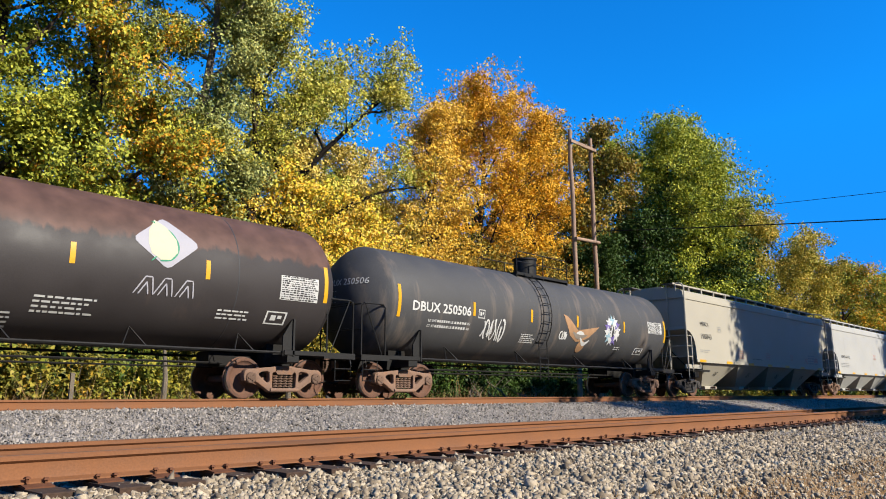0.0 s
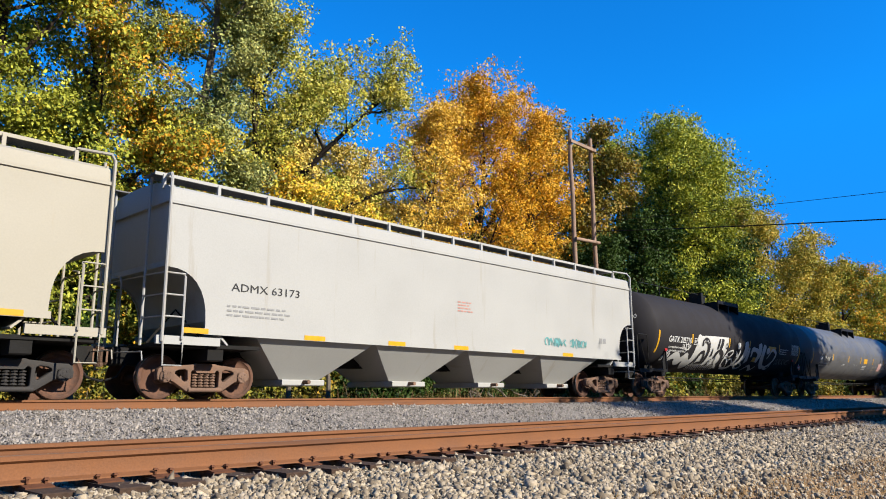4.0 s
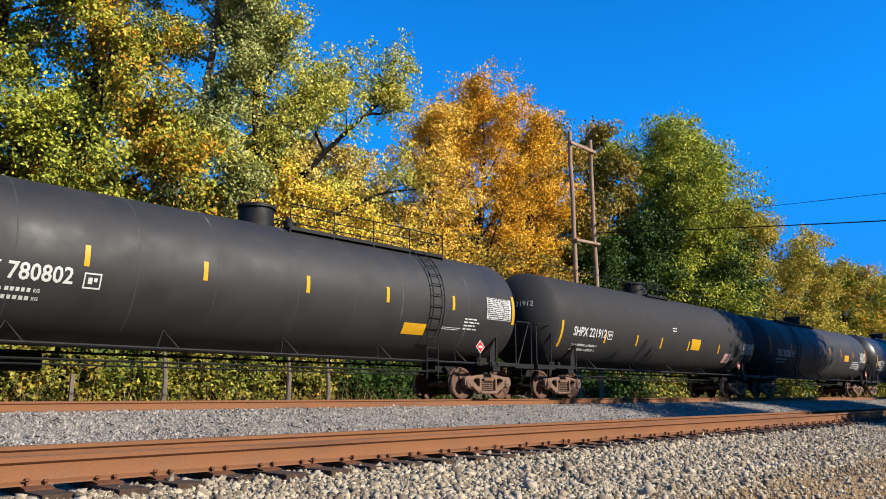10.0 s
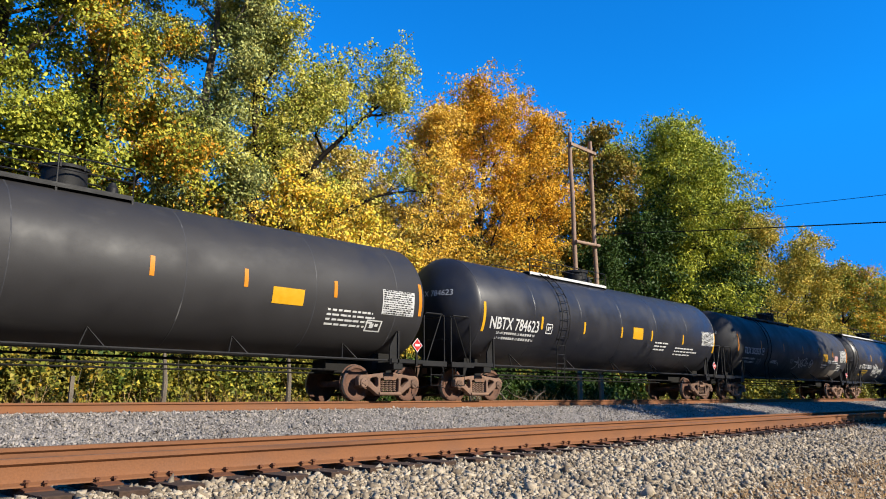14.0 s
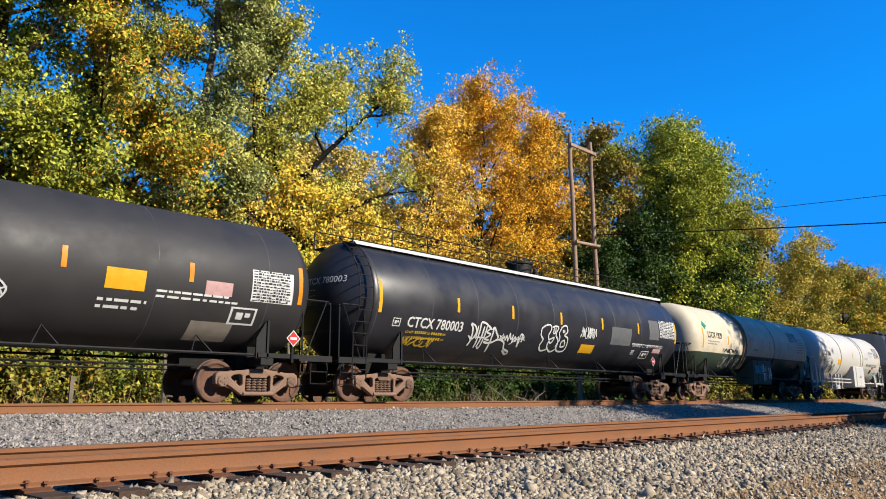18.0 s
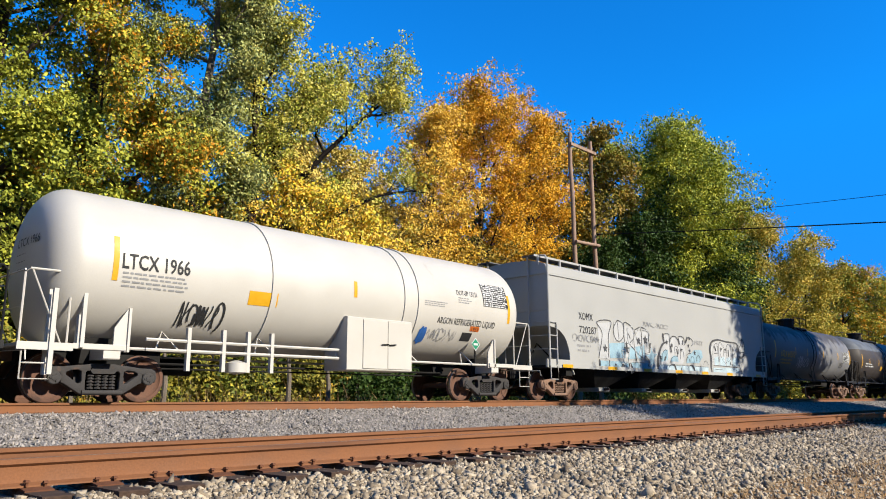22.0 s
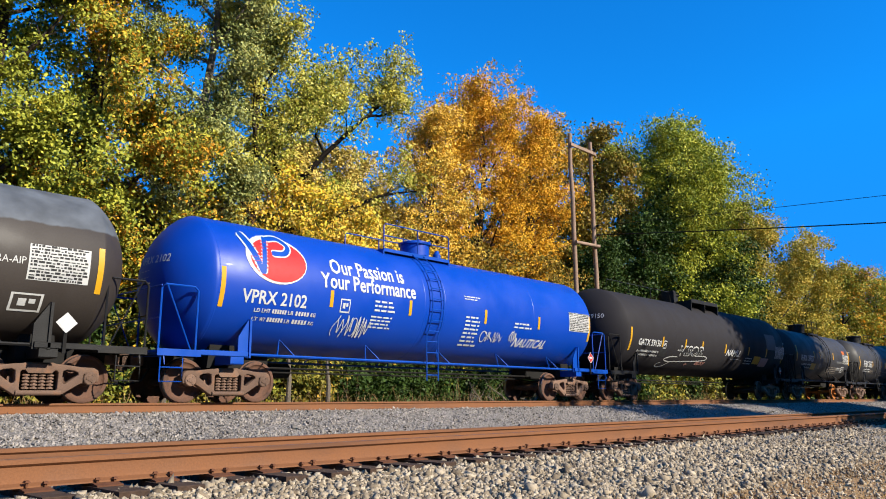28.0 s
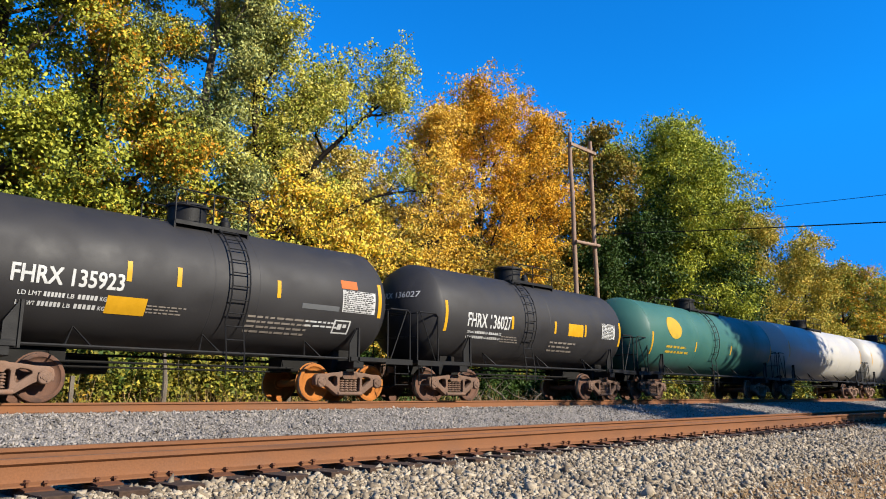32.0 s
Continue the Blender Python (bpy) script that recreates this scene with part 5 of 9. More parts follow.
    if mx:
        part("manway", Shape().lathe([(top - 0.1, 0.44), (top + 0.40, 0.44), (top + 0.40, 0.49), (top + 0.46, 0.49), (top + 0.50, 0.38), (top + 0.52, 0.05)], (mx, 0, 0), "z", 20), g("manway_mat", trim), car)
        for i in range(6):
            w = i * math.pi / 3
            part("manway_bolt", Shape().lathe([(top + 0.38, 0.025), (top + 0.51, 0.025)], (mx + 0.47 * math.cos(w), 0.47 * math.sin(w), 0), "z", 6), trim, car)
        part("valve_housing", Shape().lathe([(top - 0.06, 0.13), (top + 0.26, 0.13), (top + 0.30, 0.09), (top + 0.38, 0.07)], (mx + 1.0, 0.05, 0), "z", 12), trim, car)
    if g("cabinet"):
        x0_, x1_ = g("cabinet")
        for x in (x0_, (x0_ + x1_) / 2, x1_):
            part("platform_bracket", Shape().prism([(-1.14, top + 0.02), (-1.12, top - 0.62), (-0.95, top - 0.5), (-0.55, top - 0.2), (-0.5, top + 0.02)], x - 0.025, x + 0.025), trim, car)
        part("fitting_platform", Shape().box(x0_, x1_, -1.12, 1.12, top - 0.02, top + 0.04).box(x0_, x1_, -1.15, -1.10, top - 0.06, top + 0.10), trim, car)
        part("manway", Shape().lathe([(top - 0.1, 0.42), (top + 0.30, 0.42), (top + 0.30, 0.47), (top + 0.36, 0.47), (top + 0.40, 0.05)], (x0_ + 0.1, 0, 0), "z", 20), trim, car)
        part("valve_box", Shape().box(x0_ - 0.35, x0_ - 0.15, -0.5, 0.1, top - 0.05, top + 0.5, 0.02), trim, car)
    if g("walk"):
        x0_, x1_, rail_h = g("walk")
        top = top - 0.13
        part("top_walkway", Shape().box(x0_, x1_, -0.84, -0.40, top + 0.0, top + 0.045), trim, car)
        edge = Shape().box(x0_, x1_, -0.86, -0.83, top - 0.035, top + 0.055)
        part("walkway_edge", edge, g("walk_edge", trim), car)
        n = max(2, int((x1_ - x0_) / 1.3))
        for side in (-1, 1):
            if side > 0:
                part("top_walkway", Shape().box(x0_, x1_, 0.40, 0.84, top, top + 0.045), trim, car)
            y = side * 0.84
            part("top_rail", Shape().pipe([(x0_, y, top + 0.04), (x0_, y, top + rail_h - 0.05), (x0_ + 0.06, y, top + rail_h), (x1_ - 0.06, y, top + rail_h), (x1_, y, top + rail_h - 0.05), (x1_, y, top + 0.04)], 0.018, 5).pipe(
                [(x0_, y, top + rail_h * 0.55), (x1_, y, top + rail_h * 0.55)], 0.014, 5), trim, car)
            for i in range(1, n):
                x = x0_ + (x1_ - x0_) * i / n
                part("rail_post", Shape().pipe([(x, y, top - 0.02), (x, y, top + rail_h)], 0.018, 5), trim, car)
        for i in range(n + 1):
            x = x0_ + (x1_ - x0_) * i / n
            part("walkway_bracket", Shape().box(x - 0.02, x + 0.02, -0.85, -0.6, top - 0.22, top + 0.01), trim, car)
    top = zc + R
    if g("ladder"):
        x = g("ladder")
        pts = [(x, -0.80, top - 0.06)]
        for q in range(9):
            phi = radians(56 - q * 11)
            pts.append((x, -(R + 0.09) * math.cos(phi), zc + (R + 0.09) * math.sin(phi)))
        pts.append((x, -1.42, 1.02))
        pts.append((x, -1.42, 0.55))
        ladder(car, g("ladder_mat", trim), pts)
    if g("toprail"):
        x0_, x1_ = g("toprail")
        n = int((x1_ - x0_) / 2.3) + 1
        part("top_hand_rail", Shape().pipe([(x0_, -0.35, top - 0.02), (x0_ + 0.1, -0.35, top + 0.42), (x1_ - 0.1, -0.35, top + 0.42), (x1_, -0.35, top - 0.02)], 0.016, 5), trim, car)
        for i in range(1, n):
            x = x0_ + (x1_ - x0_) * i / n
            part("rail_post", Shape().pipe([(x, -0.35, top - 0.08), (x, -0.35, top + 0.42)], 0.015, 5), trim, car)
    if g("mark"):
        ink = g("ink", WHITE)
        if round_head:
            def face(r):
                return a - hd * math.cos(math.asin(min(r / R, 0.995) ** (1 / 0.45)))
        else:
            def face(r):
                return a - hd * (1 - min(r / R, 1.0) ** 2.4) ** 0.8
        head_write(car, g("mark"), R, zc, face, 0.42, zc + 0.36, 0.17, ink)
        for i in range(3):
            head_write(car, "- -- -- -", R, zc, face, 0.42, zc + 0.17 - i * 0.15, 0.12, ink)
    truck(car, ft, g("truck", "rust"))
    truck(car, rt, g("truck2", g("truck", "rust")))
    return car, R, zc


def hopper_car(spec):
    """A covered hopper: straight sides, sloped ends over open platforms, bays with gates below, roof boards above."""
    g = spec.get
    u0, u1 = spec["u"]
    L = u1 - u0
    c0, c1 = spec["corner"][0] - u0, spec["corner"][1] - u0
    body, trim = spec["body"], g("trim", spec["body"])
    W, zt, zb = 1.56, g("top", 4.45), g("bottom", 1.22)
    ft, rt = spec["ft"] - u0, spec["rt"] - u0
    car = tagged(new("hopper_car"), spec["label"], "hopper car", "cars of the freight train")
    car.location = (u0, FAR, 0)
    MOVERS.append((car, u0, None))
    # side sheets with a curved cut at the foot of each end
    cut = g("cut", 0.94)
    HIP = 0.34                     # height of the leaning roof edge above the side sheets
    arc = [(cut * math.cos(math.pi / 2 * k / 8) ** 0.8, zb + 0.22 + 1.07 * math.sin(math.pi / 2 * k / 8) ** 0.9) for k in range(9)]
    for side in (-1, 1):
        ring = [(c0 + cut, zb), (c1 - cut, zb)]
        ring += [(c1 - d, z) for d, z in arc]
        ring += [(c1, zt - HIP), (c0, zt - HIP)]
        ring += [(c0 + d, z) for d, z in arc[::-1]]
        if side < 0:
            part("side_sheet", Shape().slab(ring, -W, -W + 0.05), body, car)
        else:
            part("side_sheet", Shape().slab(ring, W - 0.05, W), body, car)
        y0, y1 = sorted((side * W, side * (W + 0.035)))
        part("side_sill", Shape().box(c0 + cut - 0.04, c1 - cut + 0.04, y0, y1, zb - 0.04, zb + 0.09), body, car)
        part("top_chord", Shape().box(c0 - 0.02, c1 + 0.02, y0, y1, zt - HIP - 0.05, zt - HIP + 0.02), body, car)
    # roof
    part("roof", Shape().prism([(-W, zt - HIP), (W, zt - HIP), (W, zt - HIP + 0.02), (W - 0.03, zt - 0.07), (W - 0.12, zt), (0.9, zt + 0.16), (0, zt + 0.20), (-0.9, zt + 0.16), (0.12 - W, zt), (0.03 - W, zt - 0.07), (-W, zt - HIP + 0.02)], c0, c1), body, car)
    # ends: upright sheet above, slope sheet below
    for way, c, tx in ((-1, c0, ft), (1, c1, rt)):
        i1 = c - way * 0.10
        part("end_sheet", Shape().slab([(i1 - 0.02, zt - 1.55), (i1 + 0.02, zt - 1.55), (i1 + 0.02, zt), (i1 - 0.02, zt)], -W + 0.06, W - 0.06), g("end_mat", body), car)
        low = [(c - way * (d + 0.03), z + 0.02) for d, z in arc[::-1]]
        low = [(i1, zt - 1.50)] + low + [(c - way * 1.5, zb - 0.25)]
        q = low + [(x + (0.02 if way < 0 else -0.02), z + 0.04) for x, z in low[::-1]]
        part("slope_sheet", Shape().slab(q if way > 0 else q[::-1], -W + 0.055, W - 0.055), g("end_mat", body), car)
        lo, hi = sorted((c + way * 0.02, c - way * 2.3))
        part("end_platform", Shape().box(lo, hi, -1.48, 1.48, 1.04, 1.12), UNDER, car)
        lo, hi = sorted((c + way * 0.10, c - way * (cut + 0.36)))
        zp = g("bar_z", zb - 0.04)
        for side in (-1, 1):
            y0, y1 = sorted((side * 1.50, side * 1.57))
            part("platform_bar", Shape().box(lo, hi, y0, y1, zp, zp + g("bar_h", 0.17)), trim, car)
        lo, hi = sorted((c + way * 0.4, tx - way * 1.3))
        part("draft_sill", Shape().box(lo, hi, -0.28, 0.28, 0.70, 1.06, 0.03), UNDER, car)
        part("body_bolster", Shape().box(tx - 0.18, tx + 0.18, -1.45, 1.45, 0.78, 1.05, 0.02), UNDER, car)
        for side in (-1, 1):
            # corner stile bending over to the running board, short outer stile, rungs and a hanging step
            y = side * (W + 0.045)
            part("corner_stile", Shape().pipe([(c, y, zp + 0.05), (c, y, zt + 0.10), (c - way * 0.03, y - side * 0.10, zt + 0.25), (c - (0.6 if way > 0 else -0.10), side * 1.24, zt + 0.30)], 0.034, 7), trim, car)
            xo = c - way * 0.42
            part("outer_stile", Shape().pipe([(xo, y, zp + 0.1), (xo, y, 2.46), (xo, y - side * 0.05, 2.51)], 0.026, 6), trim, car)
            part("step_iron", Shape().pipe([(c - way * 0.02, y, zp + 0.05), (c - way * 0.04, y, 0.66), (c - way * 0.44, y, 0.66), (c - way * 0.44, y, zp + 0.05)], 0.022, 6), trim, car)
            for z in (1.63, 2.07, 2.51):
                part("rung", Shape().pipe([(c, y, z), (xo, y, z)], 0.017, 5), trim, car)
                part("end_rung", Shape().pipe([(c + way * 0.02, y, z), (c + way * 0.10, side * 0.87, z)], 0.017, 5), trim, car)
            part("end_stile", Shape().pipe([(c + way * 0.10, side * 0.87, 1.08), (c + way * 0.10, side * 0.87, zt + 0.26)], 0.030, 7), trim, car)
        part("hand_rail", Shape().pipe([(c + way * 0.10, -0.87, 2.50), (c + way * 0.12, 0.87, 2.54)], 0.017, 5), trim, car)
        part("hand_hoop", Shape().pipe([(c + way * 0.16, 0.1, 1.1), (c + way * 0.16, 0.1, 2.45), (c + way * 0.16, 0.18, 2.60), (c + way * 0.16, 0.5, 2.66)], 0.02, 6), trim, car)
        part("brake_pipe", Shape().pipe([(c - way * 0.2, -0.5, 1.15), (c - way * 0.8, -0.5, 1.9), (c - way * 1.2, -0.9, 1.3)], 0.03, 6), UNDER, car)
        part("uncoupling_lever", Shape().pipe([(c + way * 0.3, -1.45, 0.75), (c + way * 0.3, -1.40, 0.92), (c + way * 0.35, -0.2, 0.95)], 0.014, 5), trim, car)
        coupler(car, 0.0 if way < 0 else L, way)
    # bays
    n = g("bays", 4)
    x0, x1 = ft + g("bay_in", 1.2), rt - g("bay_in", 1.2)
    step = (x1 - x0) / n
    for i in range(n):
        bx0, bx1 = x0 + i * step, x0 + (i + 1) * step
        mid = (bx0 + bx1) / 2
        gw = g("gate", 0.62)
        s = Shape()
        yb = 0.75
        zg = g("gate_z", 0.42)
        v = [(bx0, -W + 0.03, zb), (bx1, -W + 0.03, zb), (bx1, W - 0.03, zb), (bx0, W - 0.03, zb), (mid - gw, -yb, zg), (mid + gw, -yb, zg), (mid + gw, yb, zg), (mid - gw, yb, zg)]
        s.add(v, [(0, 4, 5, 1), (1, 5, 6, 2), (2, 6, 7, 3), (3, 7, 4, 0), (4, 7, 6, 5)])
        b = part("hopper_bay", s, g("bay_mat", body), car)
        part("gate_frame", Shape().box(mid - gw - 0.06, mid + gw + 0.06, -yb - 0.2, yb + 0.2, zg - 0.12, zg + 0.02, 0.02), g("gate_mat", trim), b)
        if g("bay_mark"):      # a dark lot stencil too small to read, on the sloping sheet
            st = Shape()
            slope = ((-W + 0.03) - (-yb)) / (zb - zg)
            for r_ in range(4):
                for c_ in range(3):
                    xa, za = mid - 0.16 + c_ * 0.11 + 0.02 * r_, zg + 0.46 + r_ * 0.05
                    vs = [(xx, -yb + (zz - zg) * slope - 0.012, zz + 0.004) for zz in (za, za + 0.032) for xx in (xa, xa + 0.05 + 0.04 * ((r_ + c_) % 2))]
                    st.add(vs, [(0, 1, 3, 2)])
            part("bay_stencil", st, BLACKINK, b, smooth=False)["kind"] = "stuff"
        part("gate_shaft", Shape().pipe([(mid, -yb - 0.42, zg - 0.04), (mid, -yb - 0.1, zg - 0.04)], 0.05, 8), TRUCK, b)
    part("centre_sill", Shape().box(ft, rt, -0.2, 0.2, 0.78, 1.1), UNDER, car)
    # running boards
    for side in (-1, 1):
        y = side * 0.95
        part("running_board", Shape().box(c0 - 0.2, c1 - 0.55, y - 0.25, y + 0.25, zt + 0.26, zt + 0.29), g("board_mat", trim), car)
        part("running_board_rail", Shape().box(c0 - 0.2, c1 - 0.55, y - 0.28 if side < 0 else y + 0.25, y - 0.25 if side < 0 else y + 0.28, zt + 0.24, zt + 0.31), trim, car)
        m = int((c1 - c0) / 1.25)
        for i in range(m + 1):
            x = c0 + (c1 - 0.6 - c0) * i / m
            part("board_bracket", Shape().slab([(x - 0.035, zt - 0.03), (x + 0.035, zt - 0.03), (x + 0.035, zt + 0.27), (x - 0.035, zt + 0.27)], *sorted((side * 1.19, side * 1.26))), trim, car)
    part("hatch_trough", Shape().box(c0 + 0.6, c1 - 0.6, -0.32, 0.32, zt + 0.18, zt + 0.30, 0.04), body, car)
    for x in g("tabs", []):
        patch(car, "reflector", 0, W + 0.035, x - 0.30, x + 0.30, zb - 0.03, zb + 0.08, YELLOW)
    truck(car, ft, g("truck", "grey"))
    truck(car, rt, g("truck", "grey"))
    return car, W + 0.002



def blob(car, name, R, zc, pts, material, lift=0.009, label=""):
    """A painted shape on the side: its outline in (x, z) round its middle, laid on in rings so that it follows the curve."""
    cx, cz = sum(p[0] for p in pts) / len(pts), sum(p[1] for p in pts) / len(pts)
    if R:
        fine = []
        for (xa, za), (xb, zb) in zip(pts, pts[1:] + pts[:1]):
            k = max(1, math.ceil(math.hypot(xb - xa, zb - za) / 0.14))
            fine += [(xa + (xb - xa) * i / k, za + (zb - za) * i / k) for i in range(k)]
        pts = fine
    n, rings = len(pts), 6
    vs = []
    for q in range(rings + 1):
        k = max(q / rings, 0.01)
        for x, z in pts:
            xx, zz = cx + (x - cx) * k, cz + (z - cz) * k
            vs.append(on_tank(R, zc, xx, tank_phi(R, zc, zz), lift) if R else (xx, -zc - lift, zz))
    f = [tuple(range(n))] + [(q * n + i, (q + 1) * n + i, (q + 1) * n + (i + 1) % n, q * n + (i + 1) % n) for q in range(rings) for i in range(n)]
    return part(name, Shape().add(vs, f), material, car, label)


def oval(cx, cz, rx, rz, n=28, a0=0.0):
    return [(cx + rx * math.cos(a0 + 2 * math.pi * i / n), cz + rz * math.sin(a0 + 2 * math.pi * i / n)) for i in range(n)]


def framed_mark(car, R, zc, x0, x1, z0, z1, material):
    """A small stencilled frame with marks inside."""
    w, h = (x1 - x0) * 0.08, (z1 - z0) * 0.10
    fr = patch(car, "stencil_frame", R, zc, x0, x1, z1 - h, z1, material)
    patch(car, "frame_bar", R, zc, x0, x1, z0, z0 + h, material, parent=fr)
    patch(car, "frame_bar", R, zc, x0, x0 + w, z0 + h, z1 - h, material, parent=fr)
    patch(car, "frame_bar", R, zc, x1 - w, x1, z0 + h, z1 - h, material, parent=fr)
    patch(car, "frame_entry", R, zc, x0 + (x1 - x0) * 0.25, x0 + (x1 - x0) * 0.5, z0 + (z1 - z0) * 0.3, z0 + (z1 - z0) * 0.7, material, parent=fr)
    patch(car, "frame_entry", R, zc, x0 + (x1 - x0) * 0.58, x0 + (x1 - x0) * 0.78, z0 + (z1 - z0) * 0.45, z0 + (z1 - z0) * 0.7, material, parent=fr)


def side_cabinet(car, x0, x1, z0, z1, material, y=-1.62):
    """A steel valve cabinet hung on the side, with two doors and their handles."""
    c = part("side_cabinet", Shape().box(x0, x1, y, -0.75, z0, z1, 0.02), material, car, "steel valve cabinet with two doors")
    mid = (x0 + x1) / 2
    for a, b, hx in ((x0 + 0.5, mid + 0.22, mid + 0.10), (mid + 0.24, x1 - 0.05, mid + 0.36)):
        part("cabinet_door", Shape().box(a, b, y - 0.022, y - 0.001, z0 + 0.05, z1 - 0.05, 0.005), material, c)
        part("door_handle", Shape().pipe([(hx - 0.1, y - 0.05, (z0 + z1) / 2), (hx + 0.12, y - 0.05, (z0 + z1) / 2 + 0.02)], 0.018, 6), UNDER, c)


def paint_two(name, lower, upper, z, drip=0.25, soft=0.06, rough=0.55, sx=1.6, lower_dirt=None, mottle=0.3):
    """Paint in two colours that meet at a height, with an edge that runs down in drips."""
    m = mat(name, lower, rough, 0.0, 0.2, 1.0, 0.05, 40, lower_dirt or tuple(c * 0.6 for c in lower), 0.35, (1.2, 0.6, 0.4))
    n, l = m.node_tree.nodes, m.node_tree.links
    b = n["Principled BSDF"]
    old = b.inputs["Base Color"].links[0].from_socket
    tc = n.new("ShaderNodeTexCoord")
    sep = n.new("ShaderNodeSeparateXYZ")
    l.new(tc.outputs["Object"], sep.inputs[0])
    mp = n.new("ShaderNodeMapping")
    mp.inputs["Scale"].default_value = (sx, sx, 0.25)
    l.new(tc.outputs["Object"], mp.inputs[0])
    ns = n.new("ShaderNodeTexNoise")
    ns.inputs["Scale"].default_value, ns.inputs["Detail"].default_value = 1.5, 7
    l.new(mp.outputs[0], ns.inputs["Vector"])
    ma = n.new("ShaderNodeMath")
    ma.operation = "MULTIPLY_ADD"
    ma.inputs[1].default_value = drip * 4
    l.new(ns.outputs["Fac"], ma.inputs[0])
    l.new(sep.outputs["Z"], ma.inputs[2])
    mr = n.new("ShaderNodeMapRange")
    mr.inputs[1].default_value, mr.inputs[2].default_value = z + drip * 2 - soft, z + drip * 2 + soft
    l.new(ma.outputs[0], mr.inputs[0])
    mx = n.new("ShaderNodeMix")
    mx.data_type = "RGBA"
    l.new(mr.outputs[0], mx.inputs[0])
    l.new(old, mx.inputs[6])
    n2 = n.new("ShaderNodeTexNoise")
    n2.inputs["Scale"].default_value, n2.inputs["Detail"].default_value = 2.2, 8
    l.new(tc.outputs["Object"], n2.inputs["Vector"])
    rp = n.new("ShaderNodeValToRGB")
    for e, pos, k in zip(rp.color_ramp.elements, (0.3, 0.7), (1 - mottle, 1 + mottle)):
        e.position, e.color = pos, (*[c * k * 0.8 for c in upper], 1)
    l.new(n2.outputs["Fac"], rp.inputs[0])
    l.new(rp.outputs[0], mx.inputs[7])
    l.new(mx.outputs[2], b.inputs["Base Color"])
    return m


def star(x, z, r):
    return [(x + r * k * math.sin(i * math.pi / 5), z + r * k * math.cos(i * math.pi / 5)) for i, k in enumerate((1, 0.42) * 5)]


SPRAYED = []


def swash(car, R, zc, pts, wide, material, name="graffiti_stroke", over=0.0):
    """One sprayed stroke: a smooth ribbon of changing width that follows the surface."""
    n = len(pts)
    wide = wide if isinstance(wide, list) else [wide] * n
    fine, lift = [], 0.010 + over + 0.0002 * (len(SPRAYED) % 40)
    for i in range(n - 1):
        p0, p1, p2, p3 = (Vector((*pts[min(max(i + q, 0), n - 1)], wide[min(max(i + q, 0), n - 1)])) for q in (-1, 0, 1, 2))
        for q in range(6):
            k = q / 6
            fine.append(0.5 * (2 * p1 + (p2 - p0) * k + (2 * p0 - 5 * p1 + 4 * p2 - p3) * k * k + (3 * p1 - p0 - 3 * p2 + p3) * k ** 3))
    fine.append(Vector((*pts[-1], wide[-1])))
    SPRAYED.append(name)
    vs, m = [], len(fine)
    for q, p in enumerate(fine):
        d = fine[min(q + 1, m - 1)] - fine[max(q - 1, 0)]
        d = Vector((d.x, d.y)).normalized()
        h = max(p.z, 0.008) / 2 * (0.6 if q in (0, m - 1) else 1.0)
        for side in (-1, -0.33, 0.33, 1):
            u, v = p.x - d.y * side * h, p.y + d.x * side * h
            vs.append(on_tank(R, zc, u, tank_phi(R, zc, v), lift) if R else (u, -zc - lift, v))
    part(name, Shape().add(vs, [(q * 4 + j, q * 4 + 4 + j, q * 4 + 5 + j, q * 4 + 1 + j) for q in range(m - 1) for j in range(3)]), material, car)

# ---------------------------------------------------------------- paints of the train
BLACK_TANK = mat("black_tank_paint", (0.033, 0.031, 0.032), 0.6, 0.0, 0.16, 1.2, 0.03, 40, (0.05, 0.047, 0.045), 0.32, (0.7, 2.5, 0.5), per_piece=0.0, spec=0.3)
MATT_BLACK = mat("matt_black_tank_paint", (0.034, 0.031, 0.034), 0.75, 0.0, 0.1, 1.2, 0.03, 40, (0.040, 0.037, 0.037), 0.2, (0.7, 2.5, 0.5), spec=0.12)
CHAR_TANK = mat("charcoal_tank_paint", (0.042, 0.040, 0.041), 0.72, 0.0, 0.10, 1.2, 0.03, 40, (0.06, 0.057, 0.054), 0.25, (0.7, 2.5, 0.5), spec=0.15)
GLOSS_BLACK = mat("glossy_black_tank_paint", (0.024, 0.024, 0.030), 0.42, 0.0, 0.16, 1.2, 0.03, 40, (0.045, 0.043, 0.042), 0.3, (0.7, 2.5, 0.5), spec=0.36)
GREY_TANK = mat("grey_tank_paint", (0.125, 0.127, 0.133), 0.5, 0.0, 0.1, 1.2, 0.03, 40, (0.085, 0.085, 0.086), 0.25, (0.7, 2.5, 0.5), spec=0.4)
DIRTY_GREY = paint_two("soot_streaked_grey_paint", (0.22, 0.22, 0.225), (0.055, 0.05, 0.05), 3.35, 0.42, 0.14, 0.6, 2.0, (0.15, 0.15, 0.15))
SLATE_TANK = mat("faded_slate_tank_paint", (0.080, 0.080, 0.083), 0.65, 0.0, 0.22, 1.2, 0.03, 40, (0.19, 0.155, 0.13), 0.46, (1.6, 0.6, 0.3))
RUST_TANK = paint_two("rust_topped_tank_paint", (0.050, 0.043, 0.043), (0.084, 0.045, 0.034), 3.12, 0.16, 0.05, 0.6, 2.6, (0.085, 0.062, 0.055))
BROWN_TANK = paint_two("soot_brown_tank_paint", (0.060, 0.049, 0.042), (0.085, 0.095, 0.11), 3.22, 0.03, 0.02, 0.6, 2.0, (0.095, 0.08, 0.065))
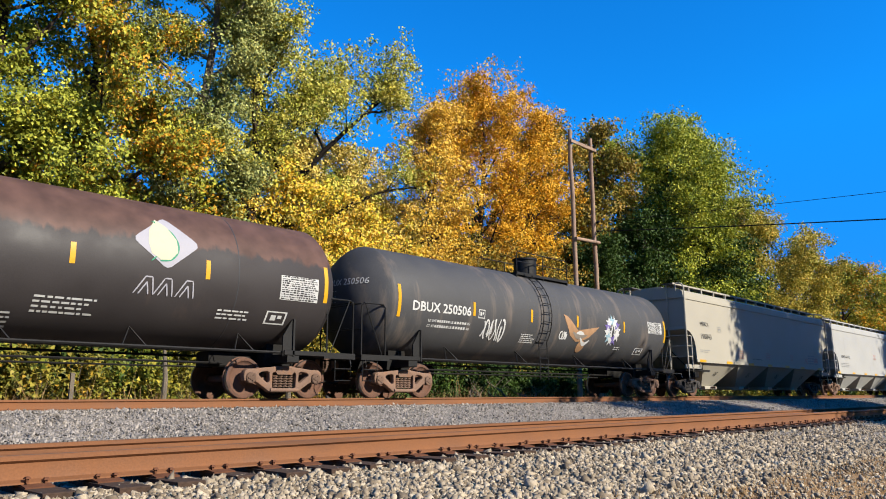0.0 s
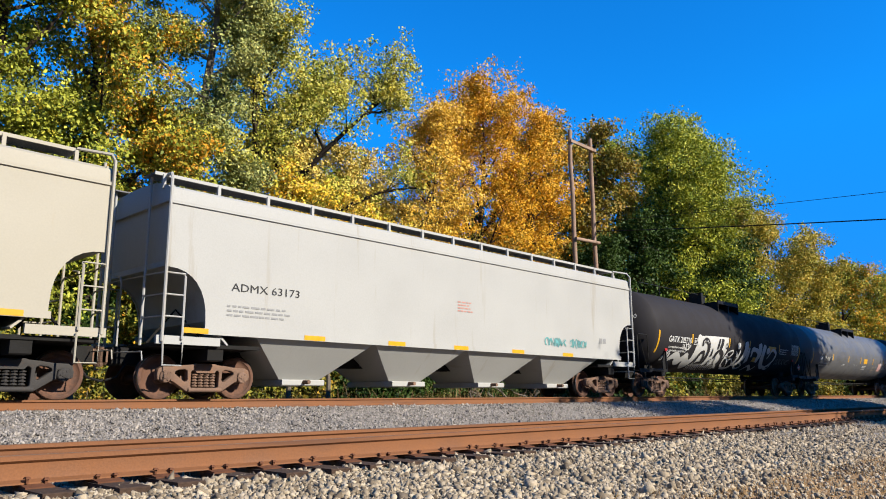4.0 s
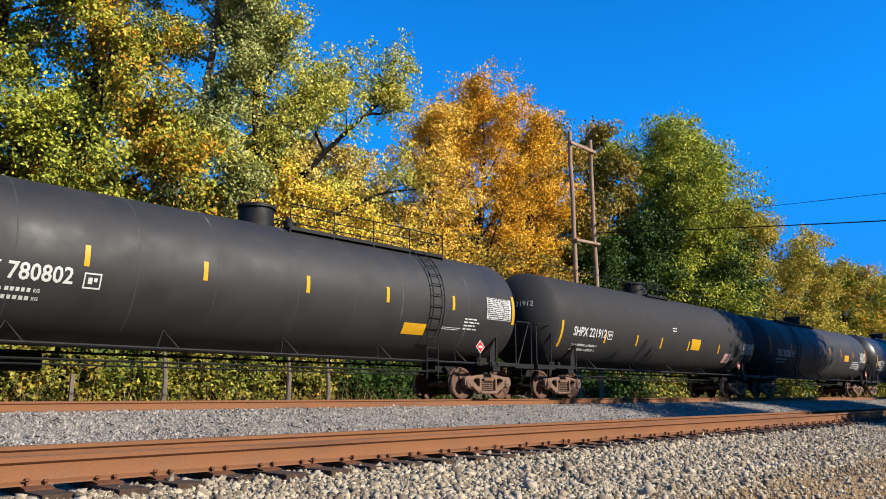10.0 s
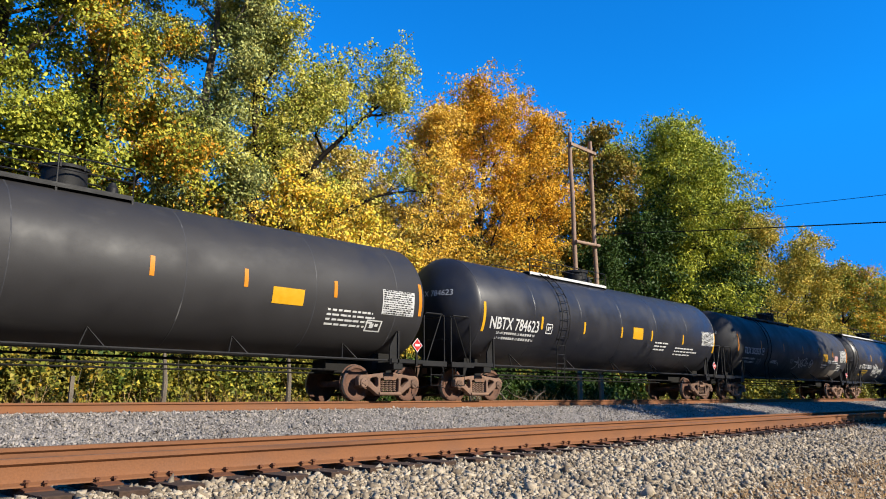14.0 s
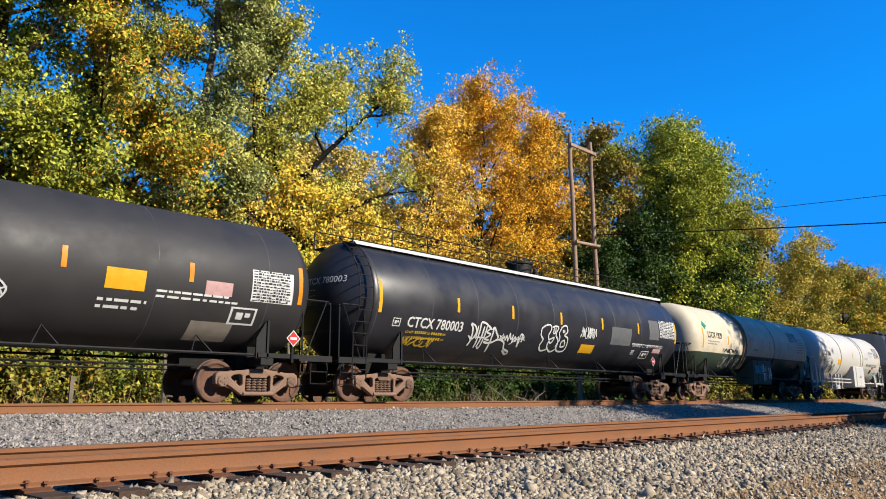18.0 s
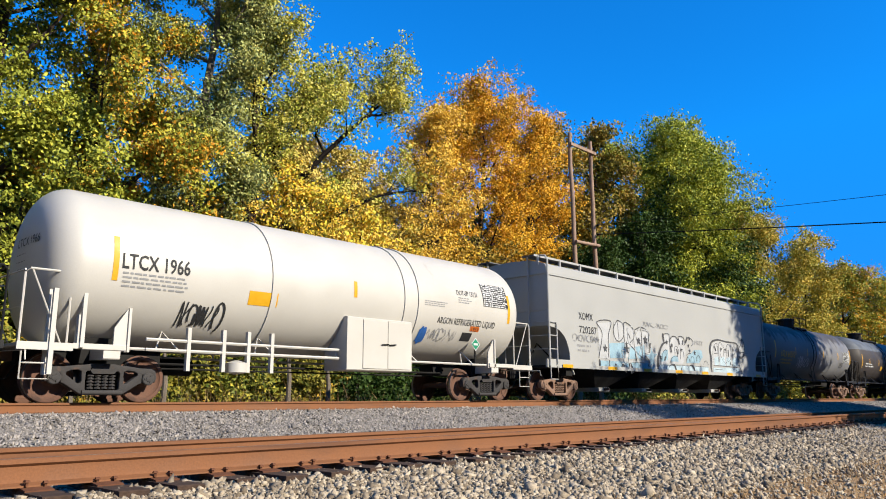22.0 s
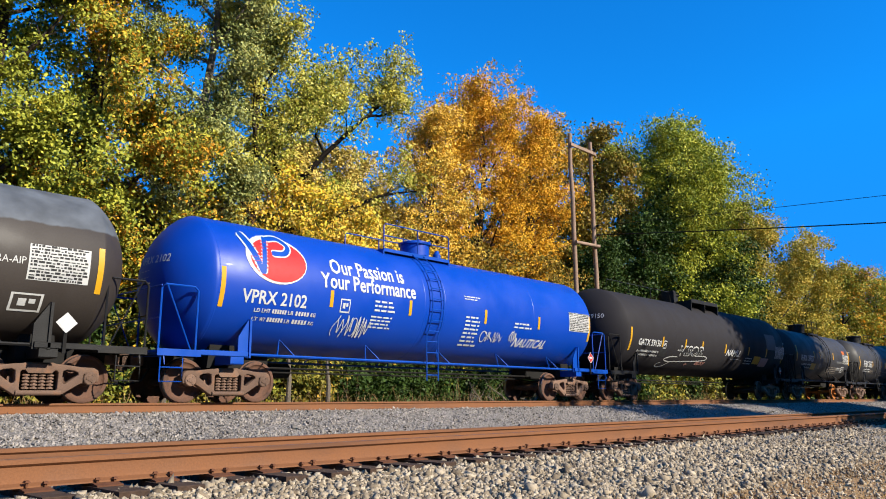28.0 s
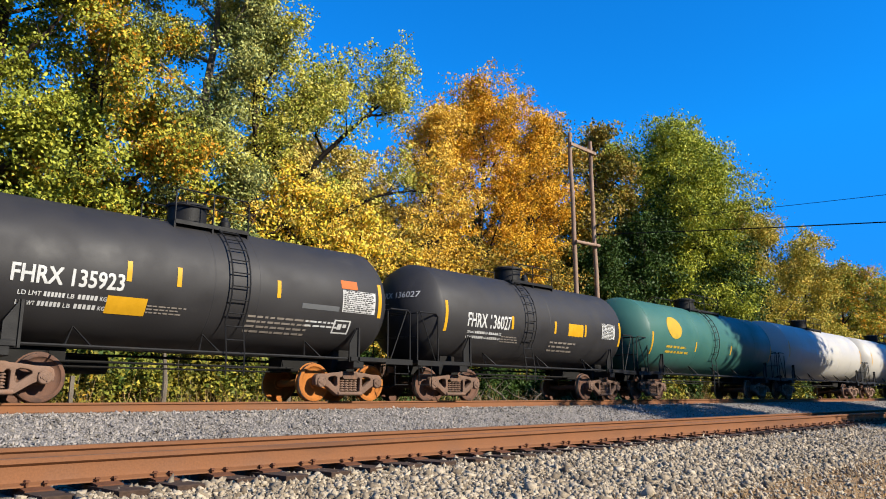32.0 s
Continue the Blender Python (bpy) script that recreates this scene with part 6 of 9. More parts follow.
BLUE_TANK = mat("bright_blue_tank_paint", (0.001, 0.066, 0.53), 0.42, 0.0, 0.06, 1.0, 0.02, 40, coat=0.05, spec=0.25)
CREAM_TANK = paint_two("cream_over_green_tank_paint", (0.040, 0.062, 0.040), (0.465, 0.405, 0.30), 2.06, 0.01, 0.01, 0.55, 2.0, (0.14, 0.085, 0.05), 0.12)
WHITE_TANK = mat("white_tank_paint", (0.66, 0.625, 0.555), 0.42, 0.0, 0.06, 1.0, 0.03, 40, (0.50, 0.45, 0.37), 0.2, (0.8, 0.5, 0.4), spec=0.4)
GREEN_TANK = mat("green_tank_paint", (0.055, 0.175, 0.145), 0.5, 0.0, 0.12, 1.0, 0.03, 40, (0.045, 0.11, 0.09), 0.3, (0.8, 0.5, 0.4))
CREAM_HOP = mat("cream_hopper_paint", (0.50, 0.46, 0.37), 0.6, 0.0, 0.06, 0.8, 0.03, 30, (0.48, 0.41, 0.30), 0.18, (1.6, 0.5, 0.25))
PALE_HOP = mat("pale_grey_hopper_paint", (0.50, 0.497, 0.475), 0.6, 0.0, 0.08, 0.8, 0.03, 30, (0.40, 0.36, 0.30), 0.3, (2.2, 0.5, 0.16))
WHITE_HOP = mat("white_grey_hopper_paint", (0.47, 0.467, 0.44), 0.55, 0.0, 0.05, 0.8, 0.03, 30, (0.44, 0.42, 0.375), 0.2, (1.2, 0.5, 0.3))
BOARD = mat("galvanised_grating", (0.16, 0.16, 0.17), 0.6, 0.3, 0.3, 30, 0.3, 120)
REDINK = mat("red_stencil_paint", (0.62, 0.30, 0.25), 0.7, 0.0, 0.2, 5, 0.03, 80)
TEAL = mat("teal_spray_paint", (0.16, 0.42, 0.42), 0.7, 0.0, 0.3, 5, 0.03, 80)
TAN = mat("faded_tan_stencil_paint", (0.30, 0.26, 0.22), 0.7, 0.0, 0.2, 5, 0.03, 80)
ROSEGREY = mat("flaking_primer", (0.20, 0.165, 0.155), 0.8, 0.0, 0.3, 4, 0.06, 60)
LILAC = mat("pale_lilac_emblem_paint", (0.46, 0.45, 0.50), 0.6, 0.0, 0.12, 3, 0.03, 80)
LEAFCREAM = mat("cream_emblem_paint", (0.66, 0.64, 0.44), 0.6, 0.0, 0.12, 3, 0.03, 80)
VIOLET = mat("violet_spray_paint", (0.20, 0.15, 0.42), 0.6, 0.0, 0.3, 5, 0.03, 80)
CHALK = mat("chalky_white_spray_paint", (0.54, 0.545, 0.54), 0.7, 0.0, 0.2, 3, 0.03, 80)
PINK = mat("faded_pink_notice", (0.60, 0.36, 0.34), 0.6, 0.0, 0.2, 8, 0.03, 80)
GOLD = mat("golden_stencil_paint", (0.62, 0.40, 0.03), 0.6, 0.0, 0.2, 5, 0.03, 80)
GREYPAINT = mat("rough_grey_cover_paint", (0.13, 0.135, 0.14), 0.7, 0.0, 0.2, 5, 0.03, 80)
GREENPAINT = mat("green_sign_paint", (0.02, 0.28, 0.15), 0.5, 0.0, 0.15, 5, 0.03, 80)
ORANGESIGN = mat("orange_sign_enamel", (0.62, 0.15, 0.02), 0.5, 0.0, 0.15, 5, 0.03, 80)
DARKSPRAY = mat("dark_grey_spray_paint", (0.085, 0.085, 0.09), 0.7, 0.0, 0.4, 6, 0.03, 80)
BLUEPAINT = mat("blue_spray_paint", (0.03, 0.13, 0.42), 0.6, 0.0, 0.2, 5, 0.03, 80)
SKYPAINT = mat("pale_blue_spray_paint", (0.33, 0.49, 0.57), 0.6, 0.0, 0.35, 2.5, 0.03, 80)
PALE_SKY = mat("faint_sky_blue_spray_paint", (0.50, 0.62, 0.67), 0.6, 0.0, 0.35, 2.5, 0.02, 60)
CYANPAINT = mat("cyan_spray_paint", (0.02, 0.42, 0.60), 0.6, 0.0, 0.2, 5, 0.03, 80)
SKINPAINT = mat("ochre_mural_paint", (0.48, 0.28, 0.15), 0.6, 0.0, 0.25, 6, 0.03, 80)
GREEN_CAB = mat("green_cabinet_paint", (0.060, 0.090, 0.060), 0.6, 0.0, 0.2, 2, 0.04, 50, (0.12, 0.09, 0.05), 0.3, (2, 2, 1))
CREAM_BAND = mat("rusty_cream_band", (0.30, 0.21, 0.14), 0.7, 0.0, 0.3, 3, 0.1, 60)
BLUE_TRIM = mat("blue_trim_paint", (0.002, 0.080, 0.50), 0.4, 0.0, 0.1, 2, 0.02, 50)
DARK_TRIM = mat("black_trim_paint", (0.012, 0.0115, 0.0115), 0.6, 0.0, 0.3, 3.0, 0.2, 40, (0.035, 0.026, 0.02), 0.3, (1.5, 1.5, 1.5))

# ---------------------------------------------------------------- the cars, in train order
c0, c0_R, c0_z = tank_car(dict(scuffed=True, R=1.58, u=(-6.4, 12.12), fs=-5.2, rs=10.96, ft=-4.5, rt=10.20, body=RUST_TANK, trim=DARK_TRIM, marks=[4.5, 8.0, 11.53, 14.26], zs=2.66, manway=8.0, seams=[2.5, 8.7, 15.0], struts=6,
                 label="dark brown tank car with a rust-red top"))
c1, c1_R, c1_z = tank_car(dict(R=1.54, mark="DBUX 250506", u=(12.12, 28.93), fs=13.41, rs=27.97, ft=14.03, rt=27.06, body=SLATE_TANK, trim=DARK_TRIM, marks=[4.27, 7.04, 9.63, 12.71], zs=2.53, manway=None, ladder=7.78, walk=(7.2, 10.1, 0.75), seams=[6.9, 8.6], struts=4,
                 label="slate grey tank car with a tall dome and mural"))
c2, c2_w = hopper_car(dict(u=(28.93, 48.58), corner=(29.75, 48.0), ft=30.80, rt=46.71, body=CREAM_HOP, bottom=1.46, top=4.45, bar_z=1.14, bay_mark=True, tabs=[2.26, 5.0, 7.49, 9.87, 12.26, 14.57, 17.42], gate=0.55, bay_in=0.55, board_mat=BOARD, truck="grey",
                 label="cream covered hopper car with four bays"))
c3, c3_w = hopper_car(dict(u=(48.58, 68.17), corner=(49.18, 67.55), ft=50.45, rt=66.16, body=PALE_HOP, bottom=1.35, top=4.35, bar_z=1.08, tabs=[1.3, 4.32, 6.93, 9.4, 12.0, 14.67], gate=0.55, bay_in=0.9, board_mat=BOARD, truck="rust",
                 label="weathered pale grey covered hopper car"))
c4, c4_R, c4_z = tank_car(dict(over=0.18, R=1.63, mark="GATX 205710", red_caps=True, zl=2.16, u=(68.17, 86.72), fs=69.66, rs=85.49, ft=70.18, rt=84.8, body=MATT_BLACK, trim=DARK_TRIM, rod=False, manway=None, cabinet=(8.3, 10.6), marks=[4.40, 8.18, 10.50, 14.35], zs=2.40, toprail=(2.2, 8.0), seams=[5.0, 13.0],
                 label="black tank car with large white graffiti"))
c5, c5_R, c5_z = tank_car(dict(over=0.18, R=1.57, mark="GATX 75403", u=(86.72, 106.31), fs=87.96, rs=104.97, ft=88.6, rt=104.37, body=GREY_TANK, trim=DARK_TRIM, rod=False, manway=None, cabinet=(8.4, 11.0), marks=[4.82, 7.91, 10.53, 13.39, 16.01], zs=2.26, toprail=(2.0, 17.0), seams=[8.3, 11.1],
                 label="plain grey tank car with yellow reflectors"))
c6, c6_R, c6_z = tank_car(dict(scuffed=True, R=1.6, mark="CBTX 780802", u=(106.31, 124.88), fs=107.68, rs=123.56, ft=108.25, rt=122.95, body=BLACK_TANK, trim=DARK_TRIM, marks=[4.51, 6.92, 9.54, 12.06, 14.56], manway=9.06, ladder=13.88, walk=(9.5, 14.9, 0.62),
                 seams=[3.3, 5.5, 7.2, 9.3, 11.0, 12.6, 15.2], label="black tank car with a ladder near one end"))
c7, c7_R, c7_z = tank_car(dict(over=0.18, R=1.62, mark="SHPX 221912", u=(124.88, 143.37), fs=126.21, rs=142.28, ft=126.88, rt=141.49, body=CHAR_TANK, trim=DARK_TRIM, marks=[4.05, 6.30, 8.22, 10.59, 13.56], zs=2.14, manway=8.96, walk=(8.6, 10.3, 0.55), toprail=(2.0, 16.5), seams=[5.5, 12.5],
                 label="charcoal tank car with slanted yellow reflectors"))
c8, c8_R, c8_z = tank_car(dict(scuffed=True, R=1.6, mark="TILX 303283", u=(143.37, 162.73), fs=144.58, rs=161.42, ft=145.24, rt=160.8, body=BLACK_TANK, trim=DARK_TRIM, stripe=ORANGE, marks=[4.15, 7.37, 10.57, 12.70, 15.17], manway=9.32, ladder=5.11, walk=(4.4, 10.4, 0.62),
                 seams=[1.9, 4.8, 8.0, 11.3, 14.6, 17.2], label="black tank car with amber reflectors"))
c9, c9_R, c9_z = tank_car(dict(R=1.64, mark="NBTX 784623", u=(162.73, 181.06), fs=164.05, rs=179.65, ft=164.39, rt=179.3, body=GLOSS_BLACK, trim=DARK_TRIM, marks=[4.17, 6.63, 9.10, 11.35, 13.98], zs=2.43, manway=8.6, ladder=5.38, walk=(4.6, 9.4, 0.5), walk_edge=WHITE,
                 label="glossy black tank car with a top walkway"))
c10, c10_R, c10_z = tank_car(dict(scuffed=True, R=1.58, mark="TILX 303333", u=(181.06, 200.28), fs=182.48, rs=199.10, ft=183.0, rt=198.38, body=BLACK_TANK, trim=DARK_TRIM, stripe=ORANGE, marks=[4.19, 7.25, 10.14, 12.80, 15.31], manway=9.29, ladder=5.04, walk=(4.36, 10.4, 0.62),
                 seams=[1.9, 4.8, 8.0, 11.3, 14.6, 17.2], label="black tank car with amber reflectors and tags"))
c11, c11_R, c11_z = tank_car(dict(scuffed=True, R=1.6, mark="CTCX 780003", u=(200.28, 218.8), fs=201.57, rs=217.64, ft=202.18, rt=216.78, body=GLOSS_BLACK, trim=DARK_TRIM, marks=[4.24, 6.72, 9.29, 11.83, 14.37], zs=2.67, manway=9.14, walk=(0.95, 17.7, 0.55), walk_edge=WHITE,
                 ladder=0.75, seams=[1.2, 3.2, 5.1, 7.0, 8.9, 10.8, 12.7, 14.6, 16.9], label="long black gas tank car with a full-length walkway"))
c12, c12_R, c12_z = tank_car(dict(round_head=True, over_rear=0.20, over=0.32, R=1.61, mark="LTCX 1929", ink=BLACKINK, u=(218.8, 234.35), fs=220.24, rs=232.93, ft=220.56, rt=232.40, body=CREAM_TANK, trim=DARK_TRIM, manway=None, marks=[4.04, 6.54, 9.04, 11.57], zs=2.66, seams=[9.6], bands=[9.7], band_mat=CREAM_TANK,
                 label="cream tank car with a dark green belly"))
c13, c13_R, c13_z = tank_car(dict(round_head=True, over_rear=0.20, R=1.6, over=0.5, mark="LTCX 1966", ink=BLACKINK, u=(234.35, 249.4), fs=235.98, rs=247.96, ft=236.12, rt=247.49, body=WHITE_TANK, trim=WHITE_TANK, manway=None, marks=[7.56], zs=2.72, seams=[5.2], bands=[5.21, 9.3, 9.8], truck="grey",
                 label="white insulated tank car with a side cabinet"))
# bay_mat: near-black bays on the white car, with their shade put into the colour
c14, c14_w = hopper_car(dict(u=(249.4, 268.75), corner=(250.03, 268.24), ft=251.30, rt=266.60, body=WHITE_HOP, bottom=1.08, top=4.46, tabs=[1.64, 4.44, 6.99, 9.55, 11.95, 14.50, 17.81], gate=0.32, bay_in=1.4, gate_z=0.42, bay_mat=UNDER, gate_mat=WHITE_HOP, board_mat=BOARD, cut=1.2, bar_h=0.27, truck="rust",
                 label="white covered hopper car with blue graffiti"))
c15, c15_R, c15_z = tank_car(dict(R=1.54, mark="UTLX 642512", ink=GOLD, u=(268.75, 284.07), fs=270.01, rs=282.67, ft=270.36, rt=282.2, body=DIRTY_GREY, trim=DARK_TRIM, marks=[4.17, 6.06, 8.75, 11.48], zs=2.55, manway=7.5, ladder=7.02, walk=(6.35, 8.4, 0.6), seams=[6.6, 7.5],
                 label="stained grey tank car with yellow lettering"))
c16, c16_R, c16_z = tank_car(dict(R=1.54, u=(284.07, 297.75), fs=285.46, rs=296.58, ft=286.0, rt=295.84, body=BROWN_TANK, trim=DARK_TRIM, marks=[3.08, 5.32, 8.1, 10.58], zs=2.45, manway=5.9, ladder=6.84, walk=(4.6, 8.0, 0.75), seams=[6.2, 7.4],
                 label="sooty brown tank car with a repainted top"))
c17, c17_R, c17_z = tank_car(dict(R=1.57, mark="VPRX 2102", u=(297.75, 314.74), fs=299.14, rs=313.32, ft=299.66, rt=312.8, body=BLUE_TANK, trim=BLUE_TRIM, marks=[4.31, 6.94, 10.03, 12.66], zs=2.44, manway=8.6, manway_mat=BLUE_TANK, ladder=7.91, walk=(6.6, 9.2, 0.75), seams=[1.3, 7.5, 8.3, 12.4],
                 label="bright blue tank car with a red and white emblem"))
c18, c18_R, c18_z = tank_car(dict(over=0.18, R=1.62, mark="GATX 59150", u=(314.74, 332.95), fs=316.16, rs=331.63, ft=316.52, rt=331.04, body=MATT_BLACK, trim=DARK_TRIM, rod=False, manway=None, cabinet=(7.6, 10.3), marks=[3.92, 5.89, 7.48, 9.86, 12.49, 14.69], zs=2.28, toprail=(1.8, 7.2), seams=[5.0, 12.4],
                 label="charcoal tank car with white tags"))
c19, c19_R, c19_z = tank_car(dict(R=1.45, mark="FHRX 135923", u=(332.95, 344.83), fs=334.23, rs=343.53, ft=334.87, rt=342.89, body=BLACK_TANK, trim=DARK_TRIM, marks=[4.05, 5.09, 7.51], zs=2.52, manway=5.9, ladder=6.48, walk=(5.2, 7.0, 0.75), seams=[5.9, 7.0], truck2="orange", struts=3,
                 label="short black tank car with a curved ladder"))
c20, c20_R, c20_z = tank_car(dict(R=1.45, mark="FHRX 136027", u=(344.83, 356.6), fs=346.05, rs=355.38, ft=346.78, rt=354.8, body=BLACK_TANK, trim=DARK_TRIM, marks=[4.21, 6.48, 8.28], zs=2.36, manway=5.8, ladder=5.09, walk=(5.0, 7.2, 0.6), seams=[5.2, 6.2], struts=3,
                 label="short black tank car behind its twin"))
c21, c21_R, c21_z = tank_car(dict(R=1.52, u=(356.6, 371.3), fs=357.79, rs=370.0, ft=358.4, rt=369.5, body=GREEN_TANK, trim=DARK_TRIM, marks=[5.0, 8.6], zs=2.2, manway=7.2, ladder=6.9, walk=(6.0, 9.0, 0.7),
                 label="green tank car with a yellow disc"))
tank_car(dict(u=(371.3, 387.0), fs=372.6, rs=385.6, ft=373.2, rt=385.1, body=WHITE_TANK, trim=DARK_TRIM, manway=7.8, walk=(6.6, 9.2, 0.7), label="plain white tank car in the shade"))
tank_car(dict(u=(387.0, 403.0), fs=388.3, rs=401.6, ft=388.9, rt=401.0, body=WHITE_TANK, trim=DARK_TRIM, manway=8.0, walk=(6.8, 9.4, 0.7), label="plain white tank car with a dome"))

# ---------------------------------------------------------------- lettering, panels and spray paint
bars(c0, c0_R, c0_z, 11.01, 1.82, 1.10, 4, 0.085, WHITE, 104)
bars(c0, c0_R, c0_z, 14.63, 1.85, 0.76, 3, 0.078, WHITE, 105)
data_panel(c0, c0_R, c0_z, 16.08, 17.13, 2.21, 2.76, 106)
framed_mark(c0, c0_R, c0_z, 15.84, 16.39, 1.66, 1.94, WHITE)
bars(c0, c0_R, c0_z, 10.56, 1.51, 0.20, 4, 0.076, WHITE, 108)
write(c1, "DBUX 250506", c1_R, c1_z, 1.78, 2.31, 0.25, WHITE, width=2.33, bold=0.012)
load_lines(c1, c1_R, c1_z, 2.43, 2.05, 1.76, 0.110, WHITE, 110)
framed_mark(c1, c1_R, c1_z, 4.46, 4.75, 2.28, 2.54, WHITE)
scrawl(c1, c1_R, c1_z, 4.70, 1.66, 1.02, 0.68, WHITE, 113, 7, 0.05)
bars(c1, c1_R, c1_z, 6.64, 1.93, 0.73, 5, 0.058, WHITE, 114)
scrawl(c1, c1_R, c1_z, 8.69, 1.90, 0.36, 0.25, WHITE, 118, 3, 0.05)
data_panel(c1, c1_R, c1_z, 14.49, 15.58, 2.41, 2.86, 119)
framed_mark(c1, c1_R, c1_z, 13.79, 14.38, 1.58, 1.82, WHITE)
bars(c1, c1_R, c1_z, 12.27, 1.77, 0.51, 2, 0.071, WHITE, 121)
write(c2, "MBKX", 0, c2_w, 2.26, 3.00, 0.18, BLACKINK, width=0.84)
write(c2, "190043", 0, c2_w, 2.28, 2.44, 0.23, BLACKINK, width=1.04)
bars(c2, 0, c2_w, 2.13, 1.94, 0.92, 2, 0.077, GREYINK, 128)
framed_mark(c2, 0, c2_w, 4.03, 4.33, 2.82, 3.05, GREYINK)
bars(c2, 0, c2_w, 6.10, 2.05, 0.69, 4, 0.110, REDINK, 130)
write(c2, "DO NOT HAMMER ON CAR", 0, c2_w, 7.76, 1.71, 0.07, BLACKINK, width=1.22)
bars(c2, 0, c2_w, 9.51, 2.05, 0.60, 4, 0.086, REDINK, 132)
bars(c2, 0, c2_w, 12.93, 2.07, 0.40, 4, 0.087, REDINK, 133)
bars(c2, 0, c2_w, 8.76, 1.48, 1.35, 1, 0.070, GREYINK, 134)
scrawl(c2, 0, c2_w, 15.08, 1.69, 0.50, 0.35, REDINK, 135, 4, 0.03)
scrawl(c2, 0, c2_w, 16.62, 1.78, 0.67, 0.31, REDINK, 136, 5, 0.03)
bars(c2, 0, c2_w, 15.65, 2.14, 1.59, 4, 0.140, GREYINK, 137)
write(c3, "ADMX 63173", 0, c3_w, 2.10, 2.28, 0.17, BLACKINK, width=1.77)
bars(c3, 0, c3_w, 2.02, 1.93, 1.71, 3, 0.097, GREYINK, 141)
bars(c3, 0, c3_w, 9.30, 2.66, 0.67, 4, 0.084, REDINK, 144)
scrawl(c3, 0, c3_w, 13.50, 1.62, 1.16, 0.29, TEAL, 145, 8, 0.04)
scrawl(c3, 0, c3_w, 14.87, 1.62, 0.96, 0.29, TEAL, 146, 9, 0.035)
patch(c3, "stencil_patch", 0, c3_w, 16.70, 16.88, 1.85, 2.03, GREYINK)
patch(c3, "stencil_patch", 0, c3_w, 16.93, 17.12, 1.85, 2.03, GREYINK)
write(c4, "GATX 205710", c4_R, c4_z, 2.32, 2.18, 0.24, WHITE, width=2.00, bold=0.014)
load_lines(c4, c4_R, c4_z, 2.40, 1.95, 1.72, 0.110, WHITE, 151)
framed_mark(c4, c4_R, c4_z, 4.59, 4.85, 2.16, 2.43, WHITE)
scrawl(c4, c4_R, c4_z, 3.61, 1.91, 0.70, 0.26, WHITE, 154, 4, 0.05)
scrawl(c4, c4_R, c4_z, 2.27, 1.46, 0.52, 0.36, WHITE, 155, 5, 0.045)
patch(c4, "warning_sign", c4_R, c4_z, 11.26, 12.01, 1.65, 1.86, YELLOW, label="yellow warning sign")
patch(c4, "warning_sign", c4_R, c4_z, 12.88, 13.86, 2.19, 2.45, YELLOW, label="yellow warning sign")
bars(c4, c4_R, c4_z, 14.43, 2.33, 1.27, 3, 0.105, WHITE, 158)
data_panel(c4, c4_R, c4_z, 16.11, 17.13, 2.13, 2.67, 159)
scrawl(c4, c4_R, c4_z, 14.26, 1.60, 1.86, 0.31, GREYINK, 160, 6, 0.025)
write(c5, "GATX 75403", c5_R, c5_z, 2.46, 2.05, 0.22, WHITE, width=1.74, bold=0.014)
load_lines(c5, c5_R, c5_z, 2.45, 1.86, 1.60, 0.115, WHITE, 165)
framed_mark(c5, c5_R, c5_z, 4.42, 4.72, 2.04, 2.31, WHITE)
bars(c5, c5_R, c5_z, 6.75, 1.91, 0.64, 2, 0.049, WHITE, 168)
bars(c5, c5_R, c5_z, 9.38, 1.93, 0.66, 1, 0.049, WHITE, 169)
patch(c5, "warning_sign", c5_R, c5_z, 11.28, 12.04, 2.06, 2.37, YELLOW, label="yellow warning sign")
bars(c5, c5_R, c5_z, 11.15, 1.89, 0.95, 3, 0.095, WHITE, 171)
bars(c5, c5_R, c5_z, 13.48, 1.88, 1.01, 4, 0.109, TAN, 172)
patch(c5, "hazard_notice", c5_R, c5_z, 14.85, 15.60, 1.66, 2.14, PINK, label="faded pink hazard notice")
write(c5, "FRA-AIP", c5_R, c5_z, 15.25, 2.07, 0.13, WHITE, width=0.55)
data_panel(c5, c5_R, c5_z, 16.09, 17.32, 1.78, 2.33, 175)
write(c6, "CBTX 780802", c6_R, c6_z, 2.15, 2.11, 0.30, WHITE, width=2.15, bold=0.012)
load_lines(c6, c6_R, c6_z, 2.25, 1.91, 1.60, 0.110, WHITE, 179)
framed_mark(c6, c6_R, c6_z, 4.50, 4.82, 2.06, 2.35, WHITE)
patch(c6, "warning_sign", c6_R, c6_z, 12.77, 13.60, 1.72, 2.01, YELLOW, label="yellow warning sign")
data_panel(c6, c6_R, c6_z, 16.02, 17.12, 2.32, 2.96, 183)
bars(c6, c6_R, c6_z, 15.07, 2.24, 0.64, 4, 0.092, WHITE, 184)
bars(c6, c6_R, c6_z, 14.20, 1.97, 0.77, 2, 0.045, WHITE, 185)
write(c7, "SHPX 221912", c7_R, c7_z, 2.01, 2.11, 0.30, WHITE, width=2.05, bold=0.012)
framed_mark(c7, c7_R, c7_z, 4.18, 4.50, 2.08, 2.37, WHITE)
load_lines(c7, c7_R, c7_z, 2.08, 1.78, 1.66, 0.120, WHITE, 193)
patch(c7, "warning_sign", c7_R, c7_z, 10.83, 11.65, 2.00, 2.44, YELLOW, label="yellow warning sign")
bars(c7, c7_R, c7_z, 9.09, 2.76, 0.37, 2, 0.103, WHITE, 196)
data_panel(c7, c7_R, c7_z, 16.21, 17.32, 2.01, 2.51, 197)
